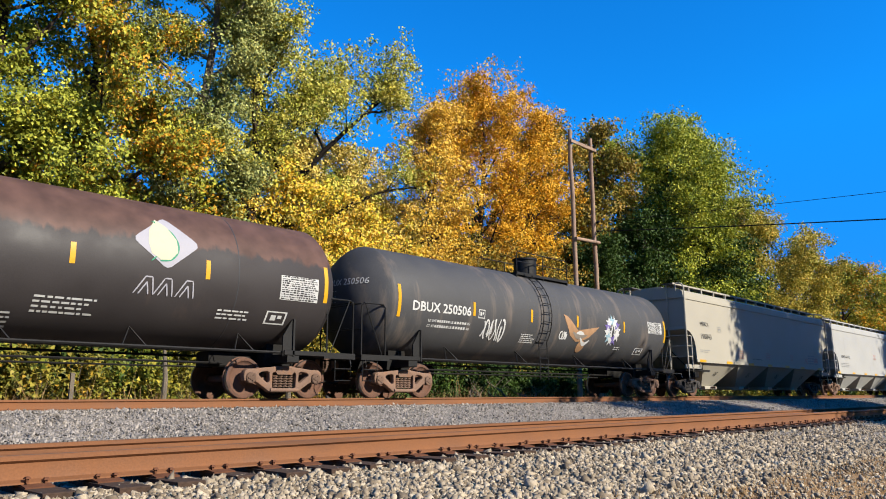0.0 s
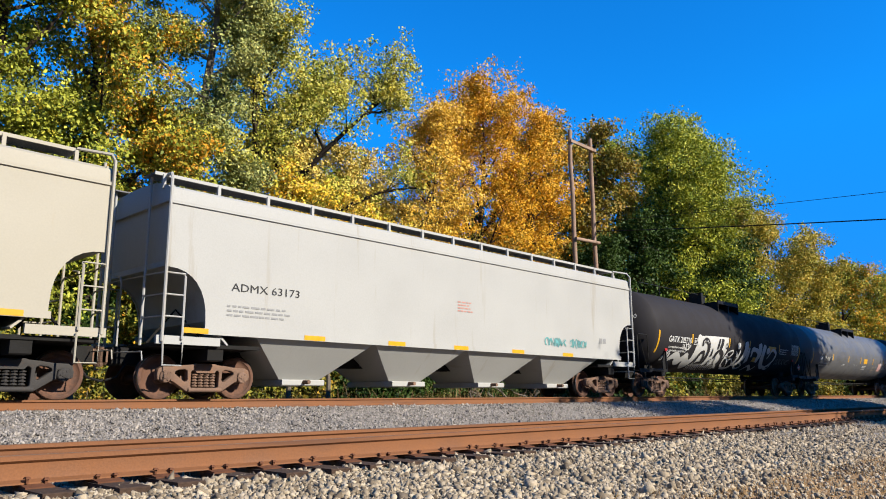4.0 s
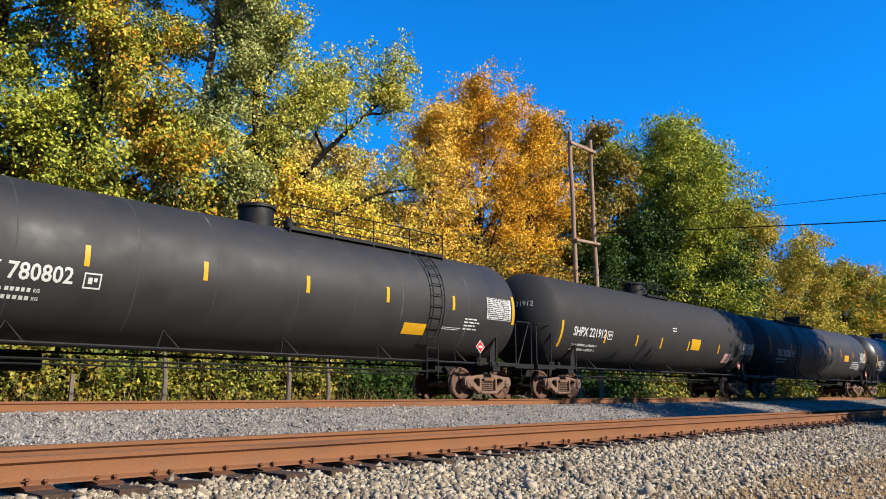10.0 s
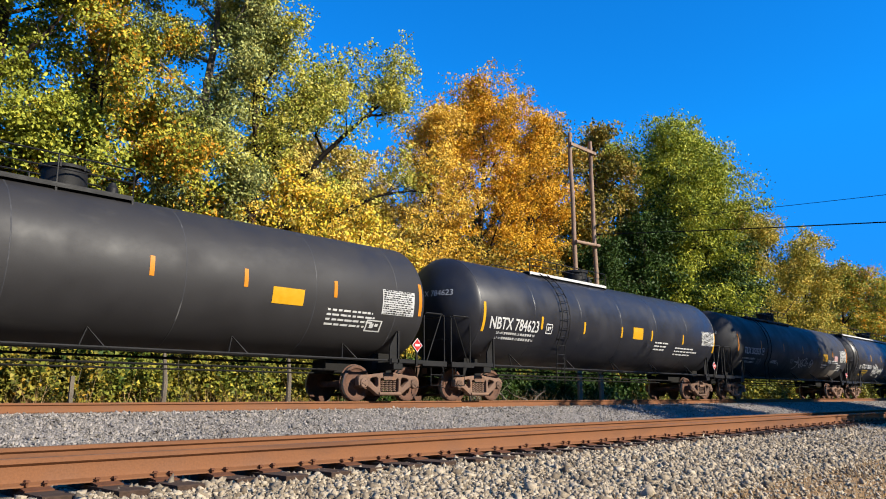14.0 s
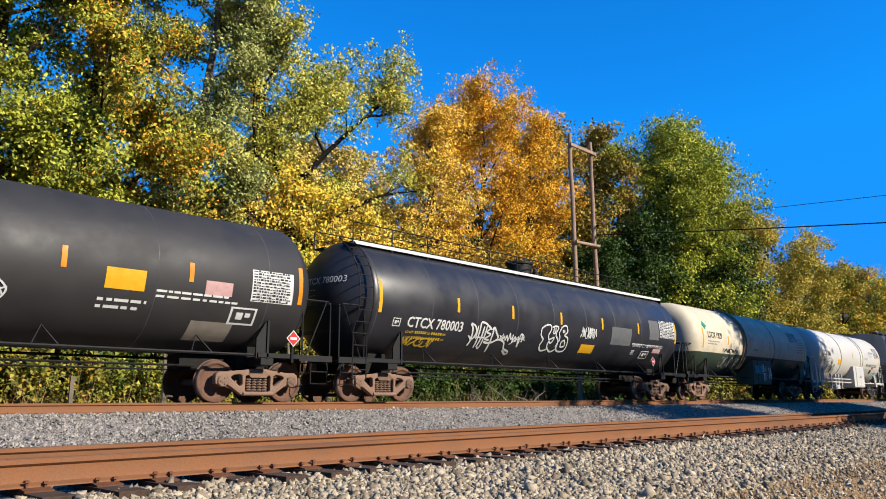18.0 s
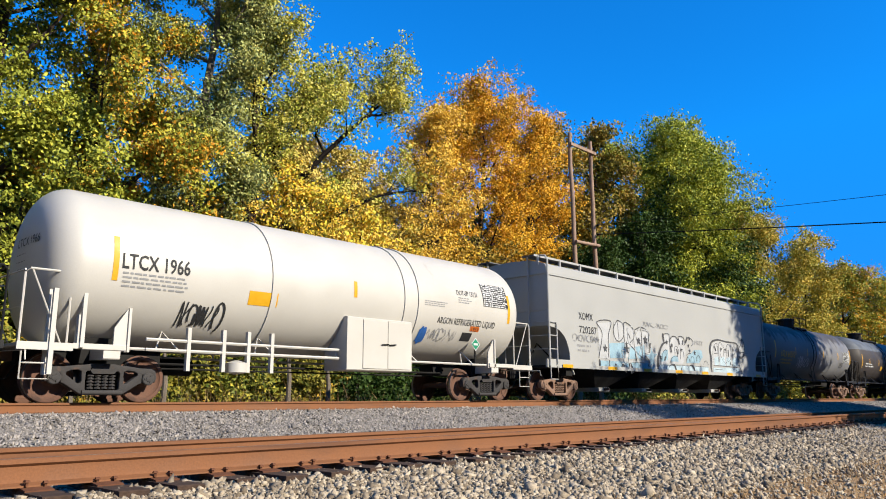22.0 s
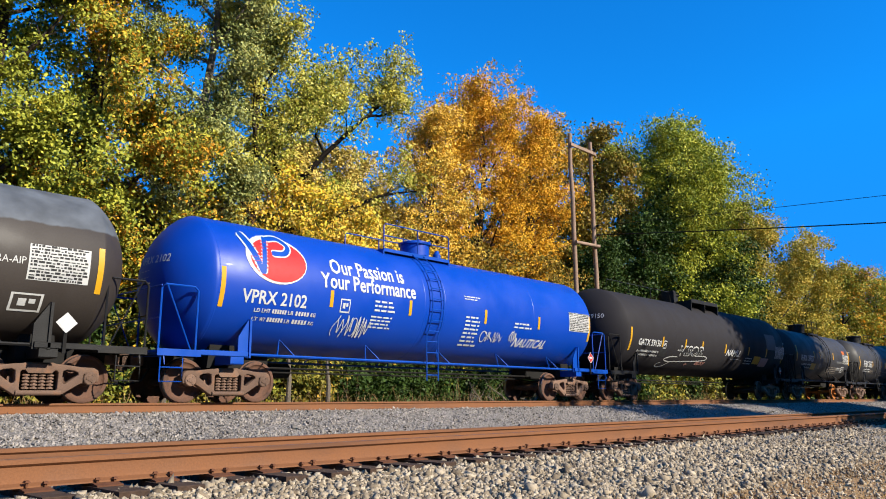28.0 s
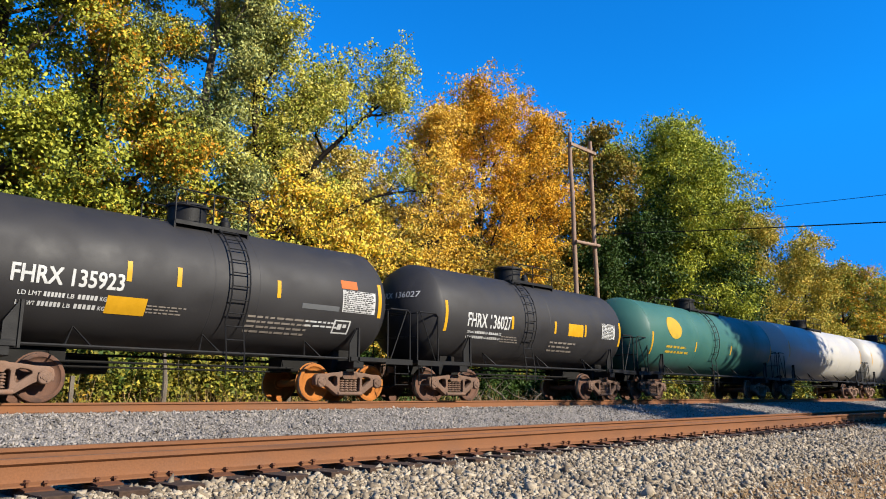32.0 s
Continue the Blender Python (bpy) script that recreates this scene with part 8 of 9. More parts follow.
swash(c4, c4_R, c4_z, [(5.22, 1.37), (5.26, 1.25), (5.28, 1.17)], [0.09, 0.06, 0.025], WHITE, over=0.011)
swash(c4, c4_R, c4_z, [(5.31, 1.37), (5.35, 1.25), (5.37, 1.16)], [0.05, 0.06, 0.04], MATT_BLACK, over=0.009)
swash(c4, c4_R, c4_z, [(5.39, 1.38), (5.43, 1.26), (5.45, 1.17)], [0.09, 0.06, 0.025], WHITE, over=0.011)
swash(c4, c4_R, c4_z, [(5.48, 1.37), (5.52, 1.25), (5.54, 1.17)], [0.05, 0.06, 0.04], MATT_BLACK, over=0.009)
swash(c4, c4_R, c4_z, [(5.56, 1.38), (5.60, 1.26), (5.62, 1.18)], [0.09, 0.06, 0.025], WHITE, over=0.011)
swash(c4, c4_R, c4_z, [(5.65, 1.37), (5.70, 1.25), (5.72, 1.17)], [0.05, 0.06, 0.04], MATT_BLACK, over=0.009)
swash(c4, c4_R, c4_z, [(5.74, 1.39), (5.78, 1.26), (5.80, 1.18)], [0.09, 0.06, 0.025], WHITE, over=0.011)
swash(c4, c4_R, c4_z, [(5.83, 1.38), (5.87, 1.26), (5.89, 1.17)], [0.05, 0.06, 0.04], MATT_BLACK, over=0.009)
swash(c4, c4_R, c4_z, [(5.91, 1.39), (5.95, 1.27), (5.97, 1.18)], [0.09, 0.06, 0.025], WHITE, over=0.011)
swash(c4, c4_R, c4_z, [(6.00, 1.38), (6.05, 1.26), (6.07, 1.17)], [0.05, 0.06, 0.04], MATT_BLACK, over=0.009)
swash(c4, c4_R, c4_z, [(6.09, 1.40), (6.13, 1.27), (6.15, 1.18)], [0.09, 0.06, 0.025], WHITE, over=0.011)
swash(c4, c4_R, c4_z, [(6.18, 1.39), (6.23, 1.26), (6.25, 1.17)], [0.05, 0.06, 0.04], MATT_BLACK, over=0.009)
swash(c4, c4_R, c4_z, [(6.27, 1.40), (6.31, 1.28), (6.34, 1.18)], [0.09, 0.06, 0.025], WHITE, over=0.011)
swash(c4, c4_R, c4_z, [(6.37, 1.39), (6.41, 1.27), (6.44, 1.18)], [0.05, 0.06, 0.04], MATT_BLACK, over=0.009)
swash(c4, c4_R, c4_z, [(6.46, 1.40), (6.50, 1.28), (6.52, 1.19)], [0.09, 0.06, 0.025], WHITE, over=0.011)
swash(c4, c4_R, c4_z, [(6.55, 1.40), (6.60, 1.27), (6.63, 1.18)], [0.05, 0.06, 0.04], MATT_BLACK, over=0.009)
swash(c4, c4_R, c4_z, [(6.64, 1.41), (6.69, 1.28), (6.71, 1.19)], [0.09, 0.06, 0.025], WHITE, over=0.011)
swash(c4, c4_R, c4_z, [(6.74, 1.40), (6.79, 1.27), (6.81, 1.18)], [0.05, 0.06, 0.04], MATT_BLACK, over=0.009)
swash(c4, c4_R, c4_z, [(6.83, 1.41), (6.87, 1.29), (6.90, 1.19)], [0.09, 0.06, 0.025], WHITE, over=0.011)
swash(c4, c4_R, c4_z, [(6.93, 1.41), (6.98, 1.28), (7.01, 1.18)], [0.05, 0.06, 0.04], MATT_BLACK, over=0.009)
swash(c4, c4_R, c4_z, [(7.02, 1.42), (7.07, 1.29), (7.09, 1.19)], [0.09, 0.06, 0.025], WHITE, over=0.011)
swash(c4, c4_R, c4_z, [(7.12, 1.41), (7.17, 1.28), (7.20, 1.18)], [0.05, 0.06, 0.04], MATT_BLACK, over=0.009)
swash(c4, c4_R, c4_z, [(7.22, 1.42), (7.26, 1.29), (7.29, 1.19)], [0.09, 0.06, 0.025], WHITE, over=0.011)
swash(c4, c4_R, c4_z, [(7.32, 1.42), (7.37, 1.28), (7.40, 1.19)], [0.05, 0.06, 0.04], MATT_BLACK, over=0.009)
swash(c4, c4_R, c4_z, [(7.41, 1.43), (7.46, 1.30), (7.49, 1.20)], [0.09, 0.06, 0.025], WHITE, over=0.011)
swash(c4, c4_R, c4_z, [(7.52, 1.42), (7.56, 1.29), (7.60, 1.19)], [0.05, 0.06, 0.04], MATT_BLACK, over=0.009)
swash(c4, c4_R, c4_z, [(7.61, 1.43), (7.66, 1.30), (7.69, 1.20)], [0.09, 0.06, 0.025], WHITE, over=0.011)
swash(c4, c4_R, c4_z, [(7.72, 1.42), (7.77, 1.29), (7.80, 1.19)], [0.05, 0.06, 0.04], MATT_BLACK, over=0.009)
swash(c4, c4_R, c4_z, [(8.04, 1.57), (8.14, 1.93), (8.63, 2.08), (8.73, 1.94), (8.46, 1.79), (8.13, 1.86), (8.02, 1.76)], 0.069, WHITE)
swash(c4, c4_R, c4_z, [(8.52, 1.33), (8.13, 1.48), (8.14, 1.74), (8.50, 1.63), (8.87, 1.33)], 0.079, WHITE)
swash(c4, c4_R, c4_z, [(8.63, 1.67), (8.90, 1.70), (9.22, 1.50)], 0.063, WHITE)
swash(c4, c4_R, c4_z, [(8.46, 1.31), (9.08, 1.32), (9.39, 1.56), (9.48, 1.86), (9.49, 2.12)], [0.07, 0.12, 0.19, 0.18, 0.09], WHITE)
swash(c4, c4_R, c4_z, [(9.04, 2.05), (9.36, 1.85)], [0.07, 0.16], WHITE)
blob(c4, "graffiti_dot", c4_R, c4_z, oval(9.25, 2.31, 0.19, 0.16, 16), WHITE, 0.017)
swash(c4, c4_R, c4_z, [(10.10, 2.55), (10.15, 2.19), (10.05, 1.83), (9.78, 1.54), (9.25, 1.46)], [0.36, 0.45, 0.40, 0.17, 0.08], WHITE)
swash(c4, c4_R, c4_z, [(10.51, 2.29), (10.49, 1.93), (10.59, 1.59)], [0.10, 0.28, 0.30], WHITE)
swash(c4, c4_R, c4_z, [(10.93, 1.86), (10.89, 2.18), (11.32, 2.21), (11.74, 2.10)], [0.10, 0.24, 0.19, 0.29], WHITE)
swash(c4, c4_R, c4_z, [(11.77, 2.54), (11.84, 2.03), (11.75, 1.65)], [0.40, 0.44, 0.28], WHITE)
swash(c4, c4_R, c4_z, [(12.40, 2.50), (12.32, 1.88), (12.90, 1.47), (13.45, 1.48), (13.88, 1.78), (13.92, 2.14), (13.41, 2.29), (12.94, 1.84)], [0.39, 0.37, 0.16, 0.12, 0.17, 0.18, 0.11, 0.06], WHITE)
blob(c4, "graffiti_dot", c4_R, c4_z, oval(12.88, 2.22, 0.22, 0.16, 16), WHITE, 0.017)
swash(c4, c4_R, c4_z, [(9.73, 1.39), (10.03, 1.56), (10.49, 1.43), (10.19, 1.32), (9.78, 1.38)], 0.071, WHITE)
swash(c4, c4_R, c4_z, [(11.00, 1.25), (11.35, 1.47), (12.00, 1.29), (12.23, 1.47)], 0.110, WHITE)
swash(c4, c4_R, c4_z, [(13.07, 1.51), (13.81, 1.36), (13.85, 1.60), (13.46, 1.36)], 0.082, WHITE)
swash(c4, c4_R, c4_z, [(2.85, 1.40), (3.11, 1.63), (3.46, 1.67), (3.85, 1.47), (4.13, 1.50)], [0.13, 0.26, 0.28, 0.29, 0.29], WHITE)

# the blue and white piece on the white hopper
blob(c14, "graffiti_fill", 0, c14_w, [(3.61, 2.67), (4.50, 2.76), (4.31, 1.43), (3.67, 1.46)], CHALK, 0.0040)
blob(c14, "graffiti_fill", 0, c14_w, [(4.70, 2.78), (5.32, 2.84), (5.38, 2.10), (4.66, 2.08)], CHALK, 0.0045)
blob(c14, "graffiti_fill", 0, c14_w, [(5.44, 2.73), (6.10, 2.58), (6.67, 1.55), (5.44, 1.52)], CHALK, 0.0050)
blob(c14, "graffiti_fill", 0, c14_w, [(6.23, 2.59), (7.20, 2.55), (7.13, 1.54), (6.49, 1.54)], CHALK, 0.0055)
blob(c14, "graffiti_fill", 0, c14_w, [(4.31, 1.99), (5.46, 2.08), (5.41, 1.51), (4.35, 1.47)], SKYPAINT, 0.0086)
blob(c14, "graffiti_fill", 0, c14_w, [(5.70, 1.89), (6.84, 2.04), (6.88, 1.55), (5.61, 1.47)], SKYPAINT, 0.0089)
blob(c14, "graffiti_fill", 0, c14_w, [(3.69, 1.36), (5.61, 1.37), (5.61, 1.10), (3.70, 1.07)], SKYPAINT, 0.0092)
blob(c14, "graffiti_fill", 0, c14_w, [(5.78, 1.36), (7.61, 1.37), (7.60, 1.06), (5.95, 1.07)], SKYPAINT, 0.0095)
blob(c14, "graffiti_fill", 0, c14_w, [(7.90, 1.36), (12.39, 1.38), (12.36, 1.06), (7.90, 1.06)], PALE_SKY, 0.0086)
swash(c14, 0, c14_w, [(3.59, 1.45), (3.88, 2.30), (3.57, 2.71), (4.50, 2.79), (4.30, 2.28), (4.23, 1.48)], 0.036, DARKSPRAY)
swash(c14, 0, c14_w, [(4.96, 2.87), (4.66, 2.54), (4.78, 2.17), (5.11, 2.12), (5.38, 2.37), (5.32, 2.75), (4.96, 2.87)], 0.033, DARKSPRAY)
swash(c14, 0, c14_w, [(4.96, 2.83), (5.01, 2.16)], 0.022, DARKSPRAY)
swash(c14, 0, c14_w, [(5.40, 2.10), (5.40, 2.76), (5.70, 2.79), (6.14, 2.58), (6.09, 2.27), (5.79, 2.04), (6.22, 1.77), (6.67, 1.55)], 0.033, DARKSPRAY)
swash(c14, 0, c14_w, [(6.19, 2.59), (6.69, 2.72), (7.25, 2.55), (7.20, 2.20)], 0.046, DARKSPRAY)
swash(c14, 0, c14_w, [(6.69, 2.71), (6.63, 1.55)], 0.029, DARKSPRAY)
swash(c14, 0, c14_w, [(5.70, 2.42), (5.83, 2.25)], 0.045, DARKSPRAY)
swash(c14, 0, c14_w, [(3.63, 1.40), (3.64, 1.07)], 0.071, DARKSPRAY)
swash(c14, 0, c14_w, [(4.29, 1.40), (4.28, 1.08)], 0.052, DARKSPRAY)
swash(c14, 0, c14_w, [(5.19, 1.35), (5.27, 1.10)], 0.048, DARKSPRAY)
swash(c14, 0, c14_w, [(5.74, 1.37), (5.95, 1.06)], 0.050, DARKSPRAY)
swash(c14, 0, c14_w, [(7.06, 1.31), (7.41, 1.04)], 0.052, DARKSPRAY)
blob(c14, "painted_star", 0, c14_w, star(4.04, 1.80, 0.17), DARKSPRAY, 0.017)
blob(c14, "painted_star", 0, c14_w, star(5.53, 2.02, 0.12), DARKSPRAY, 0.017)
blob(c14, "painted_star", 0, c14_w, star(6.45, 2.17, 0.11), DARKSPRAY, 0.017)
blob(c14, "painted_star", 0, c14_w, star(6.91, 2.27, 0.13), DARKSPRAY, 0.017)
blob(c14, "painted_star", 0, c14_w, star(4.71, 1.24, 0.08), DARKSPRAY, 0.017)
scrawl(c14, 0, c14_w, 6.9, 2.75, 1.9, 0.22, GREYINK, 1010, 7, 0.03)

# sprayed tags on two black cars
swash(c10, c10_R, c10_z, [(5.73, 1.79), (5.73, 1.92), (5.87, 1.80), (5.86, 1.93), (6.00, 1.82), (6.02, 1.95), (6.15, 1.80), (6.17, 1.95), (6.31, 1.82), (6.32, 1.96)], 0.05, WHITE)
swash(c10, c10_R, c10_z, [(6.42, 1.97), (6.33, 1.95), (6.36, 1.82), (6.52, 1.83)], 0.05, WHITE)
swash(c10, c10_R, c10_z, [(6.35, 1.89), (6.46, 1.91)], 0.04, WHITE)
swash(c10, c10_R, c10_z, [(6.52, 1.87), (6.71, 1.83), (6.81, 1.75), (6.90, 1.68)], 0.035, WHITE)
swash(c10, c10_R, c10_z, [(8.96, 1.97), (9.27, 1.98), (9.56, 1.91)], 0.06, WHITE)
swash(c10, c10_R, c10_z, [(9.32, 2.05), (9.57, 1.92), (9.38, 1.83)], 0.04, WHITE)
swash(c10, c10_R, c10_z, [(9.46, 2.25), (9.64, 2.02), (10.04, 1.68)], 0.055, WHITE)
swash(c10, c10_R, c10_z, [(9.10, 1.60), (9.40, 1.73), (9.59, 1.93), (9.69, 2.16)], 0.055, WHITE)
swash(c10, c10_R, c10_z, [(9.99, 1.76), (9.91, 2.11), (10.20, 1.80), (10.14, 2.18)], 0.05, WHITE)
swash(c10, c10_R, c10_z, [(10.49, 2.16), (10.29, 2.06), (10.34, 1.87), (10.63, 1.83)], 0.05, WHITE)
swash(c10, c10_R, c10_z, [(10.56, 2.08), (10.73, 2.22), (10.87, 2.10), (10.66, 1.86), (10.96, 1.82), (11.06, 1.94)], 0.05, WHITE)
swash(c10, c10_R, c10_z, [(10.01, 1.74), (10.21, 1.69), (10.34, 1.79), (10.54, 1.73)], 0.035, WHITE)
swash(c10, c10_R, c10_z, [(10.92, 2.02), (11.16, 1.86)], 0.03, WHITE)
swash(c10, c10_R, c10_z, [(11.08, 2.03), (11.02, 1.86)], 0.03, WHITE)
swash(c10, c10_R, c10_z, [(10.94, 1.94), (11.16, 1.95)], 0.03, WHITE)
swash(c10, c10_R, c10_z, [(11.28, 1.87), (11.45, 2.06), (11.69, 2.16), (11.94, 1.97), (11.80, 1.76), (11.52, 1.80), (11.55, 2.06)], 0.035, WHITE)
swash(c10, c10_R, c10_z, [(11.44, 1.85), (11.95, 2.00)], 0.03, WHITE)
swash(c10, c10_R, c10_z, [(11.45, 1.97), (11.58, 1.80), (11.60, 2.01), (11.76, 1.81), (11.79, 2.02), (11.91, 1.85)], 0.03, WHITE)
swash(c11, c11_R, c11_z, [(4.83, 2.20), (4.95, 2.06), (5.01, 1.75), (4.98, 1.60)], 0.06, WHITE)
swash(c11, c11_R, c11_z, [(4.83, 2.21), (5.03, 2.15), (5.14, 1.99), (5.07, 1.80), (4.89, 1.84)], 0.055, WHITE)
swash(c11, c11_R, c11_z, [(4.84, 1.88), (4.99, 1.77)], 0.04, WHITE)
swash(c11, c11_R, c11_z, [(5.16, 2.16), (5.20, 1.79)], 0.05, WHITE)
swash(c11, c11_R, c11_z, [(5.26, 2.27), (5.28, 1.82), (5.30, 1.56)], 0.06, WHITE)
swash(c11, c11_R, c11_z, [(5.43, 2.16), (5.42, 1.80), (5.40, 1.58)], 0.06, WHITE)
swash(c11, c11_R, c11_z, [(5.28, 2.28), (5.51, 2.24), (5.80, 2.09)], 0.06, WHITE)
swash(c11, c11_R, c11_z, [(5.56, 2.20), (5.55, 1.85), (5.54, 1.56), (5.45, 1.58)], 0.05, WHITE)
swash(c11, c11_R, c11_z, [(5.14, 1.84), (5.59, 1.85)], 0.045, WHITE)
swash(c11, c11_R, c11_z, [(5.77, 2.14), (5.61, 2.01), (5.81, 1.95), (5.62, 1.82), (5.82, 1.79)], 0.05, WHITE)
swash(c11, c11_R, c11_z, [(5.89, 2.13), (5.90, 1.77), (5.94, 1.46)], 0.06, WHITE)
swash(c11, c11_R, c11_z, [(5.82, 2.09), (5.91, 2.15), (6.06, 2.01), (6.20, 1.87), (6.07, 1.77), (5.86, 1.71), (5.61, 1.73)], 0.06, WHITE)
swash(c11, c11_R, c11_z, [(5.99, 1.74), (6.27, 1.83), (6.55, 1.76), (6.69, 1.59), (6.99, 1.51), (6.94, 1.43), (6.68, 1.54)], 0.05, WHITE)
swash(c11, c11_R, c11_z, [(6.25, 1.96), (6.38, 1.83), (6.30, 1.85), (6.35, 1.97)], 0.035, WHITE)
swash(c11, c11_R, c11_z, [(6.39, 2.01), (6.42, 1.83), (6.48, 1.93), (6.57, 1.83), (6.58, 1.97), (6.70, 1.81), (6.70, 2.04), (6.81, 1.87), (6.86, 1.94)], 0.04, WHITE)
swash(c11, c11_R, c11_z, [(6.86, 2.01), (6.92, 1.79), (6.98, 1.96), (7.06, 1.82), (7.10, 1.94)], 0.045, WHITE)
swash(c11, c11_R, c11_z, [(7.14, 1.98), (7.25, 1.67), (7.23, 1.95), (7.28, 2.05), (7.39, 1.82)], 0.045, WHITE)
swash(c11, c11_R, c11_z, [(7.31, 1.81), (7.44, 1.96), (7.29, 2.05), (7.51, 1.85)], 0.03, WHITE)
swash(c11, c11_R, c11_z, [(6.82, 1.71), (7.11, 1.87), (7.46, 1.92)], 0.03, WHITE)
swash(c11, c11_R, c11_z, [(8.45, 2.40), (8.25, 2.28), (8.27, 2.07), (8.44, 1.95), (8.38, 1.77), (8.52, 1.62), (8.76, 1.63), (8.84, 1.70)], 0.05, WHITE)
swash(c11, c11_R, c11_z, [(8.45, 2.40), (8.68, 2.42), (8.75, 2.27), (8.67, 2.10), (8.76, 1.97), (9.00, 2.04), (8.91, 1.86), (8.76, 1.92)], 0.05, WHITE)
swash(c11, c11_R, c11_z, [(8.77, 1.95), (8.79, 1.74), (9.09, 1.60), (9.31, 1.71), (9.25, 1.96), (9.06, 2.13), (9.14, 2.36), (8.97, 2.40), (8.79, 2.35)], 0.05, WHITE)
swash(c11, c11_R, c11_z, [(8.90, 2.39), (8.91, 2.18), (9.00, 2.19), (8.99, 2.37)], 0.05, WHITE)
swash(c11, c11_R, c11_z, [(9.36, 2.41), (9.23, 2.21), (9.33, 2.01), (9.25, 1.81), (9.44, 1.64), (9.78, 1.64), (9.86, 1.77)], 0.05, WHITE)
swash(c11, c11_R, c11_z, [(9.36, 2.41), (9.58, 2.45), (9.68, 2.25), (9.55, 2.14), (9.77, 2.05), (9.86, 1.77)], 0.05, WHITE)
swash(c11, c11_R, c11_z, [(9.41, 2.31), (9.45, 2.20)], 0.05, WHITE)
swash(c11, c11_R, c11_z, [(9.50, 2.31), (9.52, 2.22)], 0.05, WHITE)
swash(c11, c11_R, c11_z, [(9.45, 1.90), (9.60, 1.98), (9.71, 1.81), (9.53, 1.77), (9.45, 1.90)], 0.05, WHITE)

# outlines and stars over the piece on the white hopper
blob(c14, "painted_star", 0, c14_w, [(7.37, 2.16), (7.49, 1.81), (7.83, 1.75), (7.56, 1.54), (7.67, 1.20), (7.44, 1.33), (7.15, 1.15), (7.18, 1.49), (6.87, 1.69), (7.25, 1.78)], SKYPAINT, 0.0205)
swash(c14, 0, c14_w, [(7.37, 2.16), (7.49, 1.81), (7.83, 1.75), (7.56, 1.54), (7.67, 1.20), (7.44, 1.33), (7.15, 1.15), (7.18, 1.49), (6.87, 1.69), (7.25, 1.78), (7.37, 2.16)], 0.05, CHALK, over=0.012)
swash(c14, 0, c14_w, [(7.31, 2.16), (7.25, 1.79), (6.84, 1.70)], 0.07, DARKSPRAY, over=0.006)
swash(c14, 0, c14_w, [(5.01, 2.04), (5.36, 2.08), (5.36, 1.78), (5.16, 1.76), (5.31, 1.38)], 0.032, CHALK, over=0.008)
swash(c14, 0, c14_w, [(5.37, 2.58), (5.40, 2.08), (5.33, 1.48), (5.37, 0.97)], 0.032, CHALK, over=0.008)
swash(c14, 0, c14_w, [(5.63, 2.62), (5.68, 2.11), (5.82, 2.00), (5.69, 1.76), (5.65, 1.38)], 0.032, CHALK, over=0.008)
swash(c14, 0, c14_w, [(5.63, 2.62), (5.99, 2.69), (6.11, 2.42), (6.00, 2.09), (5.82, 2.00), (6.12, 1.85), (6.26, 1.45), (6.51, 1.28)], 0.032, CHALK, over=0.008)
swash(c14, 0, c14_w, [(6.09, 2.16), (6.14, 1.85), (6.34, 1.43)], 0.032, CHALK, over=0.008)
swash(c14, 0, c14_w, [(6.28, 2.47), (6.63, 2.70), (6.70, 2.22), (6.68, 1.42)], 0.032, CHALK, over=0.008)
swash(c14, 0, c14_w, [(6.75, 2.64), (7.23, 2.53), (7.13, 1.78)], 0.032, CHALK, over=0.008)
swash(c14, 0, c14_w, [(6.30, 2.28), (6.50, 2.31), (6.58, 2.00), (6.41, 1.69)], 0.032, CHALK, over=0.008)
swash(c14, 0, c14_w, [(5.09, 1.29), (5.80, 1.37), (6.58, 1.41), (7.00, 1.39)], 0.032, CHALK, over=0.008)
swash(c14, 0, c14_w, [(5.69, 1.36), (5.75, 0.96)], 0.032, CHALK, over=0.008)
swash(c14, 0, c14_w, [(5.68, 1.33), (5.83, 1.12), (5.91, 0.98)], 0.16, DARKSPRAY, over=0.004)
swash(c14, 0, c14_w, [(6.16, 1.70), (6.20, 1.44)], 0.09, DARKSPRAY, over=0.004)
swash(c14, 0, c14_w, [(5.11, 1.08), (5.25, 1.28)], 0.16, DARKSPRAY, over=0.004)
blob(c14, "painted_star", 0, c14_w, star(5.52, 1.84, 0.20), DARKSPRAY, 0.024)
blob(c14, "painted_star", 0, c14_w, star(6.43, 2.19, 0.17), DARKSPRAY, 0.024)
blob(c14, "painted_star", 0, c14_w, star(6.95, 2.25, 0.20), DARKSPRAY, 0.024)
blob(c14, "graffiti_fill", 0, c14_w, [(12.75, 1.47), (12.76, 2.23), (13.00, 2.45), (13.53, 2.56), (14.48, 2.51), (15.47, 2.48), (15.58, 2.29), (15.52, 1.60)], CHALK, 0.0040)
blob(c14, "graffiti_fill", 0, c14_w, [(13.03, 1.59), (13.04, 1.79), (13.51, 1.88), (13.55, 1.51), (13.08, 1.47)], PALE_SKY, 0.0092)
blob(c14, "graffiti_fill", 0, c14_w, [(13.62, 1.82), (14.11, 1.88), (14.21, 1.47), (13.61, 1.48)], PALE_SKY, 0.0095)
blob(c14, "graffiti_fill", 0, c14_w, [(14.28, 1.82), (14.74, 1.88), (14.83, 1.50), (14.32, 1.48)], PALE_SKY, 0.0086)
blob(c14, "graffiti_fill", 0, c14_w, [(14.97, 1.82), (15.50, 1.88), (15.60, 1.50), (14.95, 1.47)], PALE_SKY, 0.0089)
